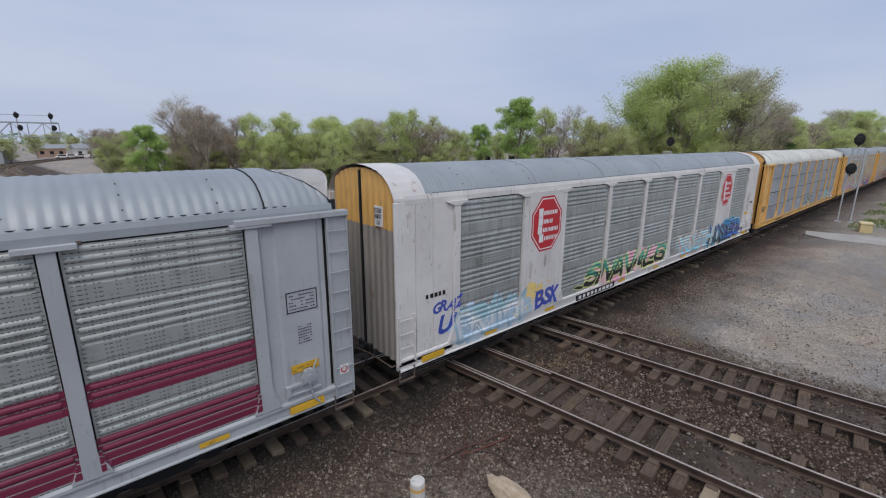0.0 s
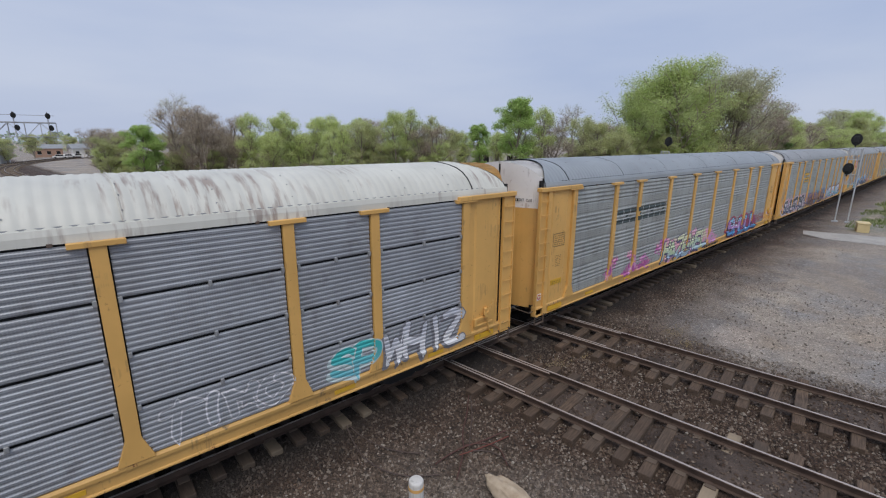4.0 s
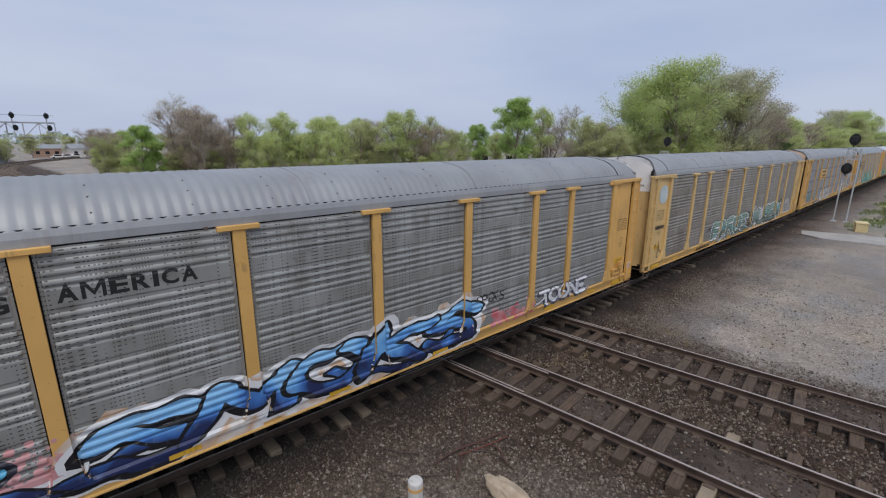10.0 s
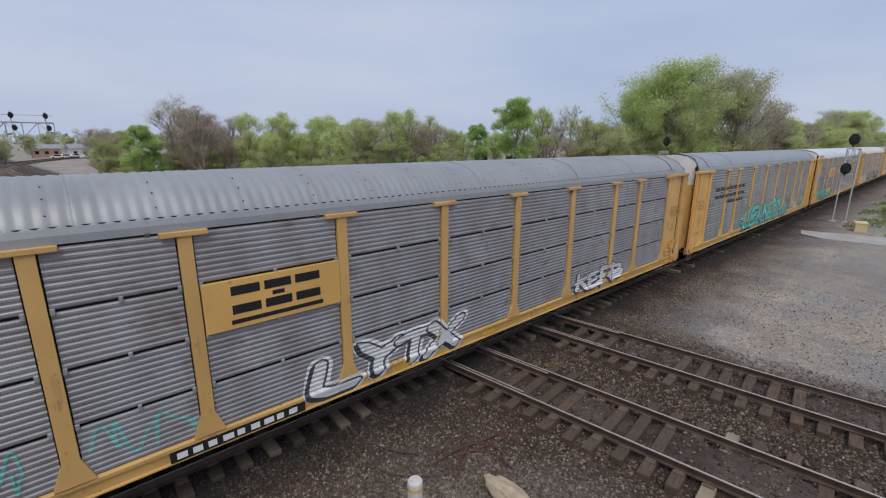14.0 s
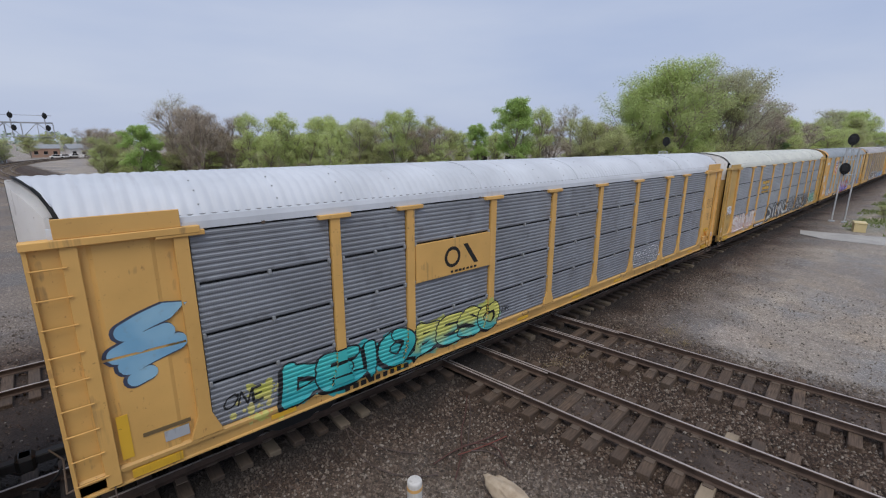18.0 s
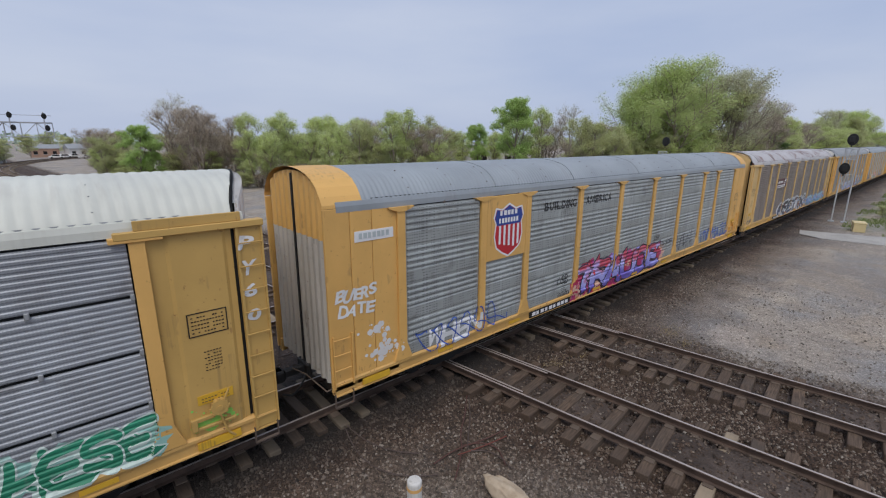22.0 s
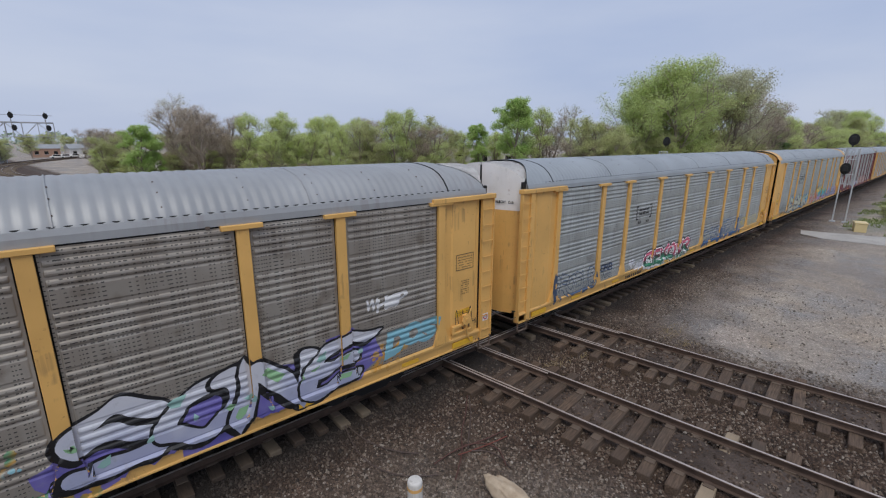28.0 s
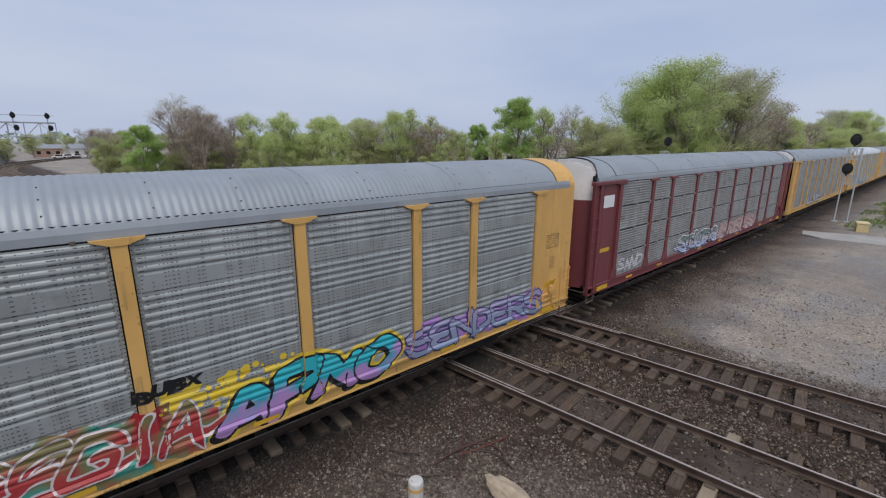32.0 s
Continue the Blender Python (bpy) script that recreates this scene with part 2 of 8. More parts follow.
def ground_zones(n):
    """How pale the yard stone lies here, how much shade is painted in under the train, and how much packed mud between
    rails.
    """
    s = n.split()
    cross = n.math("ADD", s[0], n.math("MULTIPLY", s[1], 0.119))
    wob = n.math("SUBTRACT", n.noise(0.55, 5), 0.5)
    east = n.grey(n.math("ADD", n.math("MULTIPLY", n.math("SUBTRACT", cross, 13.6), 0.4), wob), 0.05, 0.75)
    west = n.math("MULTIPLY", n.grey(n.math("ADD", n.math("MULTIPLY", n.math("SUBTRACT", 7.0, cross), 0.3), wob), 0.0, 0.8), 0.62)
    side = n.math("ADD", n.math("ABSOLUTE", n.math("SUBTRACT", s[1], 2.9)), n.math("MULTIPLY", wob, 3.0))
    main = n.grey(n.math("MULTIPLY", side, 0.1), 0.50, 0.86)
    yard = n.math("MULTIPLY", n.math("MAXIMUM", east, west), main)
    # shade below and beside the train, as a colour mask about y = 0
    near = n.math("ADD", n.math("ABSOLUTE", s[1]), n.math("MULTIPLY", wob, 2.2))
    train_shade = n.ramp(n.math("MULTIPLY", near, 0.25), (0.34, (1, 1, 1)), (0.66, (0, 0, 0)))
    gap = n.math("MINIMUM", n.math("ABSOLUTE", n.math("SUBTRACT", cross, 8.68)), n.math("ABSOLUTE", n.math("SUBTRACT", cross, 12.78)))
    mud = n.ramp(n.math("ADD", gap, n.math("MULTIPLY", wob, 0.3)), (0.55, (1, 1, 1)), (0.85, (0, 0, 0)))
    return s, yard, train_shade, mud


def ground_mat():
    """Gravel: dark brown ballast dirt near the lines, pale dusty limestone in the yard."""
    n = Nodes("gravel_ground", 0.9).world_place()
    big, mid = n.noise(0.12, 4), n.noise(0.9, 5)
    s, yard, train_shade, mud = ground_zones(n)
    stones, grit = n.cells(21.0), n.cells(47.0)
    dark = n.mix(n.grey(mid, 0.3, 0.7), (0.042, 0.025, 0.017), (0.112, 0.072, 0.050))
    pale = n.mix(n.grey(big, 0.38, 0.62), (0.295, 0.265, 0.24), (0.48, 0.42, 0.35))
    # bluish crushed stone where vehicles turn, tan dust between
    pale = n.mix(n.math("MULTIPLY", n.grey(n.noise(0.22, 3, n.vec((1.0, 1.6, 1.0))), 0.46, 0.60), 0.75), pale, (0.30, 0.302, 0.305))
    pale = n.mix(n.math("MULTIPLY", n.grey(n.noise(0.42, 4), 0.52, 0.66), 0.6), pale, (0.41, 0.335, 0.255))
    pale = n.mix(n.math("MULTIPLY", n.grey(mid, 0.48, 0.72), 0.5), pale, (0.30, 0.265, 0.23))
    # a worn, dusty spot in the yard
    spot = n.math("ADD", n.math("POWER", n.math("MULTIPLY", n.math("SUBTRACT", s[0], 17.1), 0.75), 2.0), n.math("POWER", n.math("MULTIPLY", n.math("ADD", s[1], 5.7), 1.1), 2.0))
    spot = n.ramp(n.math("ADD", spot, n.math("MULTIPLY", n.math("SUBTRACT", n.noise(1.8, 6), 0.5), 2.4)), (0.35, (1, 1, 1)), (1.0, (0, 0, 0)))
    pale = n.mix(n.math("MULTIPLY", spot, 0.6), pale, (0.50, 0.43, 0.37))
    base = n.mix(yard, dark, pale)
    blot = n.noise(2.3, 6, None, 0.65)
    base = n.mix(n.math("MULTIPLY", n.grey(blot, 0.5, 0.68), 0.5), base, n.mix(yard, (0.024, 0.016, 0.012), (0.23, 0.20, 0.17)))
    silt = n.mix(n.grey(n.noise(1.7, 5), 0.35, 0.65), (0.042, 0.030, 0.024), (0.125, 0.095, 0.078))
    base = n.mix(n.math("MULTIPLY", mud, 0.85), base, silt)
    tone = n.ramp(n.split(grit)[0], (0.0, (0.4, 0.38, 0.36)), (0.8, (1.1, 1.07, 1.03)), (1.0, (1.7, 1.62, 1.55)))
    coarse = n.ramp(n.split(stones)[1], (0.0, (0.55, 0.52, 0.5)), (0.85, (1.05, 1.05, 1.05)), (1.0, (1.9, 1.85, 1.8)))
    calm = n.math("SUBTRACT", 0.85, n.math("MULTIPLY", yard, 0.36))
    rocky = n.mix(calm, n.mix(calm, base, tone, "MULTIPLY"), coarse, "MULTIPLY")
    base = n.mix(n.math("MULTIPLY", mud, 0.7), rocky, base)
    # darker brown over the ballast between the two main lines
    between = n.ramp(n.math("MULTIPLY", n.math("ABSOLUTE", n.math("SUBTRACT", s[1], 3.07)), 0.1), (0.36, (1, 1, 1)), (0.52, (0, 0, 0)))
    base = n.mix(n.math("MULTIPLY", between, 0.55), base, (0.036, 0.026, 0.020))
    # near-black colour stands in for the shade under the train
    base = n.mix(n.math("MULTIPLY", train_shade, 0.93), base, (0.0105, 0.0078, 0.0062))
    # grass grows through the stone east of the slab
    grass = n.math("MULTIPLY", n.grey(n.noise(0.28, 5), 0.42, 0.56), n.math("MULTIPLY", n.grey(n.math("MULTIPLY", s[0], 0.01), 0.455, 0.49), n.math("LESS_THAN", s[1], -5.0)))
    base = n.mix(n.math("MULTIPLY", grass, 0.8), base, n.mix(n.grey(n.noise(1.1, 4), 0.35, 0.65), (0.09, 0.13, 0.035), (0.20, 0.22, 0.08)))
    lumps = n.math("ADD", n.cells(21.0, None, "Distance"), n.math("MULTIPLY", n.cells(47.0, None, "Distance"), 0.5))
    n.bump(lumps, 0.8, 0.035)
    return n.done(base)


def stone_mat(name):
    """Crushed stone: mostly rusty brown and dark, some grey, a few nearly white."""
    n = Nodes(name, 0.9)
    pick = n.island()
    base = n.ramp(pick, (0.0, (0.014, 0.009, 0.006)), (0.38, (0.090, 0.055, 0.037)), (0.70, (0.165, 0.116, 0.084)), (0.93, (0.27, 0.22, 0.175)), (1.0, (0.36, 0.32, 0.27)))
    n.world_place()
    s, yard, train_shade, mud = ground_zones(n)
    base = n.mix(n.math("MULTIPLY", yard, 0.75), base, n.ramp(pick, (0.0, (0.17, 0.145, 0.12)), (0.6, (0.34, 0.295, 0.245)), (1.0, (0.56, 0.51, 0.44))))
    # stones take the same painted shade under the train
    base = n.mix(n.math("MULTIPLY", train_shade, 0.95), base, (0.012, 0.0095, 0.008))
    return n.done(n.mix(n.grey(n.noise(30, 3), 0.4, 0.8), base, shade((0.07, 0.055, 0.045), 0.9)))


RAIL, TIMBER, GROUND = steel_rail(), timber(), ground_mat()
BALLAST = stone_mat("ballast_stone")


def leaf_mat(name, a, b):
    n = Nodes(name, 0.6)
    base = n.mix(n.math("ADD", n.math("MULTIPLY", n.island(), 0.4), n.math("MULTIPLY", n.grey(n.noise(0.9, 3), 0.3, 0.7), 0.6)), a, b)
    base = n.mix(n.math("MULTIPLY", n.random(), 0.35), base, shade(a, 0.8))
    m = n.done(base)
    # light also passes through the leaves
    thin, both = n.n.new("ShaderNodeBsdfTranslucent"), n.n.new("ShaderNodeMixShader")
    both.inputs[0].default_value = 0.6
    n.l.new(base, thin.inputs[0])
    n.l.new(n.b.outputs[0], both.inputs[1])
    n.l.new(thin.outputs[0], both.inputs[2])
    n.l.new(both.outputs[0], n.n["Material Output"].inputs[0])
    return m


LEAF_FRESH = leaf_mat("fresh_green_leaves", (0.42, 0.57, 0.17), (0.60, 0.74, 0.31))
LEAF_YOUNG = leaf_mat("young_yellow_green_leaves", (0.55, 0.63, 0.24), (0.74, 0.80, 0.42))
LEAF_DEEP = leaf_mat("deep_green_leaves", (0.11, 0.19, 0.06), (0.22, 0.32, 0.11))
LEAF_BUD = leaf_mat("brown_buds", (0.48, 0.40, 0.31), (0.62, 0.54, 0.43))
LEAF_GRASS = leaf_mat("rough_grass_blades", (0.15, 0.22, 0.06), (0.32, 0.36, 0.13))
LEAF_DUSTY = leaf_mat("dusty_olive_leaves", (0.50, 0.54, 0.24), (0.70, 0.71, 0.42))
BARK = paint("grey_brown_bark", (0.30, 0.25, 0.205), 0.4, 0.0, 0.9)


# ---- builders ----
def mesh_of(name, verts, faces, smooth=False):
    me = bpy.data.meshes.new(name)
    me.from_pydata(verts, [], faces)
    me.update()
    if smooth:
        me.shade_smooth()
    return me


CACHE = {}


def part(name, shape, material, parent, label="", at=None):
    """Links a bmesh or a mesh as ONE object under a thing or a part, with its own material."""
    if isinstance(shape, bmesh.types.BMesh):
        me = bpy.data.meshes.new(name)
        shape.to_mesh(me)
        shape.free()
    else:
        me = shape
    if not me.materials:
        me.materials.append(None)
    ob = new(name, me)
    ob.parent = parent
    ob.material_slots[0].link = "OBJECT"
    ob.material_slots[0].material = material
    if at is not None:
        ob.matrix_basis = at if isinstance(at, Matrix) else Matrix.Translation(at)
    if label:
        ob["label"] = label
    return ob


def cached(key, build):
    if key not in CACHE:
        shape = build()
        if isinstance(shape, bmesh.types.BMesh):
            me = bpy.data.meshes.new(str(key[0]))
            shape.to_mesh(me)
            shape.free()
            shape = me
        CACHE[key] = shape
    return CACHE[key]


def add_box(bm, lo, hi, bevel=0.0):
    made = bmesh.ops.create_cube(bm, size=1.0, matrix=Matrix.LocRotScale([(a + b) / 2 for a, b in zip(lo, hi)], None, [max(1e-4, b - a) for a, b in zip(lo, hi)]))
    if bevel:
        edges = list({e for v in made["verts"] for e in v.link_edges})
        bmesh.ops.bevel(bm, geom=edges, offset=bevel, segments=1, affect="EDGES")
    return bm


def box(lo, hi, bevel=0.0):
    return add_box(bmesh.new(), lo, hi, bevel)


def add_rod(bm, a, b, r, sides=8, r2=None):
    a, b = Vector(a), Vector(b)
    d = b - a
    m = Matrix.Translation((a + b) / 2) @ d.to_track_quat("Z", "Y").to_matrix().to_4x4()
    bmesh.ops.create_cone(bm, cap_ends=True, segments=sides, radius1=r, radius2=r if r2 is None else r2, depth=d.length, matrix=m)
    return bm


def rod(a, b, r, sides=8, r2=None):
    return add_rod(bmesh.new(), a, b, r, sides, r2)


def prism(outline, axis, lo, hi, bevel=0.0):
    """A closed outline of 2D points, pushed along an axis from lo to hi."""
    bm = bmesh.new()

    def put(u, v, w):
        return bm.verts.new({"x": (w, u, v), "y": (u, w, v), "z": (u, v, w)}[axis])
    a = [put(u, v, lo) for u, v in outline]
    b = [put(u, v, hi) for u, v in outline]
    n = len(outline)
    bm.faces.new(a)
    bm.faces.new(b[::-1])
    for k in range(n):
        bm.faces.new((a[k], b[k], b[(k + 1) % n], a[(k + 1) % n]))
    bmesh.ops.recalc_face_normals(bm, faces=bm.faces)
    if bevel:
        bmesh.ops.bevel(bm, geom=list(bm.edges), offset=bevel, segments=1, affect="EDGES")
    return bm


def thing(name, m, label, category, group="", kind=""):
    ob = new(name)
    ob.empty_display_size = 0.3
    ob.matrix_world = m
    return tagged(ob, label, category, group, kind)
# ---- ground ----
SLOPE = 0.119   # the crossing lines lean this much to the west for each metre north


def line_a(y):
    """The x of the near crossing line: straight by the diamond, then a long curve west, then east again."""
    if y < 0:
        return 8.68 - SLOPE * y
    if y < 100:
        return 8.68 - SLOPE * y - 0.00045 * y * y
    u = y - 100
    return -7.72 - 0.209 * u + 0.0030 * u * u


def line_b(y):
    return line_a(y) + 4.10


def level(x, y):
    """Height of the ground, a little above the yard along the lines."""
    z = -0.30
    lift = max(0.0, 1 - max(0.0, abs(y) - 1.6) / 1.2)
    lift = max(lift, max(0.0, 1 - max(0.0, abs(y - 6.15) - 1.6) / 1.2))
    if y < 110:
        c = line_a(y) + 2.05
        lift = max(lift, max(0.0, 1 - max(0.0, abs(x - c) - 3.5) / 1.2))
    z += 0.03 * lift
    # the ballast lies low about the ends of the crossing ties
    if -16 < y < -1.2:
        c = line_a(y) + 2.05
        z -= 0.085 * max(0.0, min(1.0, (3.9 - abs(x - c)) / 0.6))
        # hollows between the tie ends
        reach = min(abs(abs(x - line_a(y)) - 1.05), abs(abs(x - line_b(y)) - 1.05))
        if reach < 0.4:
            z -= 0.07 * max(0.0, noise.noise((x * 1.3, y * 1.3, 21)) + 0.25)
    # mud packed between some of the crossing rails
    if -16 < y < 60:
        for c in (line_a(y), line_b(y)):
            if abs(x - c) < 0.68:
                z += 0.20 * max(0.0, min(1.0, 4.0 * noise.noise((c * 0.3, y * 0.55, 7)) + (0.95 if c < line_a(y) + 1 else 0.6)))
    z += 0.035 * noise.noise((x * 0.45, y * 0.45, 0)) + 0.018 * noise.noise((x * 2.1, y * 2.1, 3))
    if y < -3:
        z += 0.03 * noise.noise((x * 0.15, y * 0.15, 9))
    return min(z, -0.142)


def build_ground():
    def steps(lo, hi, fine, far):
        s = list(np.arange(lo, hi + 1e-6, fine))
        d, v = fine, hi
        while v < far:
            d *= 1.35
            v += d
            s.append(v)
        d, v = fine, lo
        while v > -far:
            d *= 1.35
            v -= d
            s.insert(0, v)
        return s
    xs, ys = steps(-6, 34, 0.22, 2600), steps(-10, 16, 0.22, 2600)
    verts = [(x, y, level(x, y)) for y in ys for x in xs]
    w = len(xs)
    faces = [(j * w + i, j * w + i + 1, (j + 1) * w + i + 1, (j + 1) * w + i) for j in range(len(ys) - 1) for i in range(w - 1)]
    ob = new("ground", mesh_of("ground", verts, faces, True))
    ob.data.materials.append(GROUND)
    tagged(ob, "brown-grey gravel ground with pale dusty yard stone", "ground", kind="structure")


build_ground()

RAIL_OUTLINE = [(-0.07, -0.17), (0.07, -0.17), (0.07, -0.158), (0.012, -0.135), (0.012, -0.045), (0.036, -0.035), (0.036, -0.012), (0.021, 0.0),
                (-0.021, 0.0), (-0.036, -0.012), (-0.036, -0.035), (-0.012, -0.045), (-0.012, -0.135), (-0.07, -0.158)]


def sweep(path, side):
    """A rail's outline carried along a path of points, at a sideways distance."""
    verts, faces = [], []
    k = len(RAIL_OUTLINE)
    for j, q in enumerate(path):
        a, b = Vector(path[max(0, j - 1)]), Vector(path[min(len(path) - 1, j + 1)])
        d = (b - a).normalized()
        right = Vector((d.y, -d.x))
        for u, v in RAIL_OUTLINE:
            c = Vector(q) + right * (side + u)
            verts.append((c.x, c.y, v))
        if j:
            o, p = j * k, (j - 1) * k
            faces += [(p + m, p + (m + 1) % k, o + (m + 1) % k, o + m) for m in range(k)]
    return mesh_of("rail", verts, faces)


def tie_mesh():
    return box((-0.128, -1.36, -0.38), (0.128, 1.36, -0.165), 0.014)


def track(path, label, near, skip, lift=0.0):
    """Two rails on timber ties along a path; ties within `near` are single parts, the rest one mesh."""
    t = thing("railway_track", Matrix.Translation((0, 0, lift)), label, "railway track", "tracks at the crossing", "structure")
    for side in (-0.7525, 0.7525):
        part("rail", sweep(path, side), RAIL, t)
    rng = random.Random(len(path))
    far_v, far_f = [], []
    base = [(x, y, z) for x in (-0.128, 0.128) for y in (-1.36, 1.36) for z in (-0.36, -0.165)]
    quads = [(1, 3, 7, 5), (0, 1, 5, 4), (2, 6, 7, 3), (0, 2, 3, 1), (4, 5, 7, 6)]
    done, count = 0.0, 0
    for j in range(1, len(path)):
        a, b = Vector(path[j - 1]), Vector(path[j])
        d = b - a
        length = d.length
        while done < length:
            c = a + d * (done / length)
            done += 0.56
            if skip(c.x, c.y):
                continue
            m = pose(c.x, c.y, rng.uniform(-0.02, 0.003), 0, rng.uniform(-0.8, 0.8), math.degrees(math.atan2(d.y, d.x)) + rng.uniform(-1.6, 1.6))
            m = m @ Matrix.Translation((0, rng.uniform(-0.11, 0.11), 0))
            if near(c.x, c.y) and count < 290:
                part("tie", cached(("tie",), tie_mesh), TIMBER, t, at=m)
                if -2 < c.x < 17 and -9 < c.y < 0.5:
                    for side in (-0.7525, 0.7525):
                        part("tie_plate", cached(("tie_plate",), lambda: box((-0.10, -0.18, -0.164), (0.10, 0.18, -0.142), 0.004)), DUSTY_STEEL, t, at=m @ Matrix.Translation((0, side, 0)))
                count += 1
            else:
                o = len(far_v)
                far_v += [tuple(m @ Vector(v)) for v in base]
                far_f += [tuple(o + k for k in q) for q in quads]
        done -= length
    if far_v:
        tagged(part("distant_ties", mesh_of("ties", far_v, far_f), TIMBER, t), kind="stuff")


def guard_rails():
    """Short check rails inside the running rails on both sides of the diamonds."""
    for line, label in ((line_a, "short check rails at the nearer diamond"), (line_b, "short check rails at the farther diamond")):
        g = thing("check_rails", Matrix.Identity(4), label, "rail", "check rails at the crossing", "structure")
        for y0, y1 in ((-3.4, -0.85), (0.85, 3.0)):
            for side in (-0.645, 0.645):
                part("rail", sweep([(line(y), y) for y in (y0, (y0 + y1) / 2, y1)], side), RAIL, g)
        x = line(0)
        for side in (-0.645, 0.645):
            part("rail", sweep([(x - 2.2, 0), (x, 0), (x + 2.2, 0)], side), RAIL, g)


def by_diamond(x, y):
    return abs(y) < 1.75 or abs(y - 6.15) < 1.75


track([(x, 0.0) for x in (-480, -240, -60, 0, 60, 240, 700)], "main line of steel rails on dark timber ties", lambda x, y: -8 < x < 70, lambda x, y: False, 0.003)
track([(x, 6.15) for x in (-480, -240, -60, 0, 60, 240, 700)], "second line of steel rails on weathered timber ties", lambda x, y: -8 < x < 40, lambda x, y: False, 0.003)
YS = [-60, -30, -12] + list(range(-9, 100, 3)) + list(range(100, 236, 5))
track([(line_a(y), y) for y in YS], "crossing line of worn rails on weathered, half-buried ties", lambda x, y: -14 < y < 60, by_diamond)
track([(line_b(y), y) for y in YS], "crossing line of worn rails on weathered ties beside the gravel yard", lambda x, y: -14 < y < 60, by_diamond)


guard_rails()


def scatter_stones():
    """Loose ballast stones, thick near the lines and thinning out."""
    rng = np.random.default_rng(4)
    shape = np.array([(1, 0, 0), (-1, 0, 0), (0, 1, 0), (0, -1, 0), (0, 0, 1), (0, 0, -0.6)], float)
    tri = np.array([(0, 2, 4), (2, 1, 4), (1, 3, 4), (3, 0, 4), (2, 0, 5), (1, 2, 5), (3, 1, 5), (0, 3, 5)])
    spots = []
    for lo, hi, n in (((-9, -13.5), (8, -1.4), 76000), ((8, -13.5), (15, -1.4), 36000), ((15, -13.5), (26, -1.4), 20000), ((-4, 1.4), (9, 14), 5000), ((26, -7), (50, -1.4), 2400), ((-6, -1.4), (16, 1.4), 9000)):
        spots.append(np.column_stack([rng.uniform(lo[0], hi[0], n), rng.uniform(lo[1], hi[1], n)]))
    spots = np.concatenate(spots)
    # stones lie thinly on the packed mud between the rails and in the yard
    cross = spots[:, 0] + SLOPE * spots[:, 1]
    # and thin out away from the lines
    edge = np.minimum(np.minimum(spots[:, 1] + 13.5, spots[:, 0] + 9.0), 3.0) / 3.0
    spots = spots[rng.random(len(spots)) < edge]
    cross = spots[:, 0] + SLOPE * spots[:, 1]
    gauge = np.minimum(abs(cross - 8.68), abs(cross - 12.78)) < 0.72
    spots = spots[~gauge | (rng.random(len(spots)) < 0.25)]
    # few lie on the packed yard
    cross = spots[:, 0] + SLOPE * spots[:, 1]
    packed = (cross > 15.2) & (spots[:, 1] < -3.4)
    spots = spots[~packed | (rng.random(len(spots)) < 0.12)]
    n = len(spots)
    r = rng.uniform(0.014, 0.044, n) * np.where(rng.random(n) < 0.06, 1.5, 1.0)
    a = rng.uniform(0, 6.3, n)
    q = shape[None] * rng.uniform(0.55, 1.3, (n, 6, 3)) * r[:, None, None]
    ca, sa = np.cos(a)[:, None], np.sin(a)[:, None]
    z = np.array([level(x, y) for x, y in spots]) + r * 0.3
    put = np.stack([q[:, :, 0] * ca - q[:, :, 1] * sa + spots[:, :1], q[:, :, 0] * sa + q[:, :, 1] * ca + spots[:, 1:], q[:, :, 2] * 1.05 + z[:, None]], 2)
    verts = put.reshape(-1, 3).tolist()
    faces = (tri[None] + 6 * np.arange(n)[:, None, None]).reshape(-1, 3).tolist()
    ob = new("loose_ballast", mesh_of("loose_ballast", verts, faces))
    ob.data.materials.append(BALLAST)
    tagged(ob, "loose brown and grey ballast stones between the tracks", "gravel", kind="stuff")


scatter_stones()
# ---- railway cars ----
LONG, PITCH = 27.81, 29.046
POSTS = (1.93, 4.73, 6.68, 9.58, 12.46, 15.35, 18.23, 21.13, 23.08, 25.88)
FACE = 1.588      # plane of the side screens
PROUD = 1.655     # outer face of the posts


def screen_profile(kind):
    """(z, depth) from bottom to top: grouped wide ridges, or four sheets of fine corrugation with dark gaps."""
    rows = []
    if kind == "ridged":
        z = 1.09
        for sheet in range(4):
            rows += [(z, 0.0), (z + 0.03, 0.012), (z + 0.30, 0.012), (z + 0.33, 0.0)]
            for k in range(4):
                a = z + 0.35 + k * 0.148
                rows += [(a, 0.0), (a + 0.022, 0.018), (a + 0.052, 0.026), (a + 0.083, 0.019), (a + 0.108, 0.0)]
            z += 0.952
        rows.append((4.875, 0.0))
    elif kind == "even":
        for k in range(29):
            a = 1.09 + k * 0.13
            rows += [(a, 0.0), (a + 0.035, 0.018), (a + 0.075, 0.020), (a + 0.105, 0.0)]
        rows.append((4.875, 0.0))
    else:
        z = 1.09
        for sheet in range(4):
            for k in range(9):
                a = z + 0.012 + k * 0.1015
                rows += [(a, 0.0), (a + 0.022, 0.013), (a + 0.060, 0.015), (a + 0.080, 0.0)]
            rows += [(z + 0.922, 0.0), None]
            z += 0.952
        rows.append((4.875, 0.0))
    return rows


PROFILES = {k: screen_profile(k) for k in ("ridged", "sheeted", "even")}


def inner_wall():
    """A black sheet added behind the screens, standing in for the shade inside their joints."""
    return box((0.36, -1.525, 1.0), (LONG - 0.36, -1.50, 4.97))


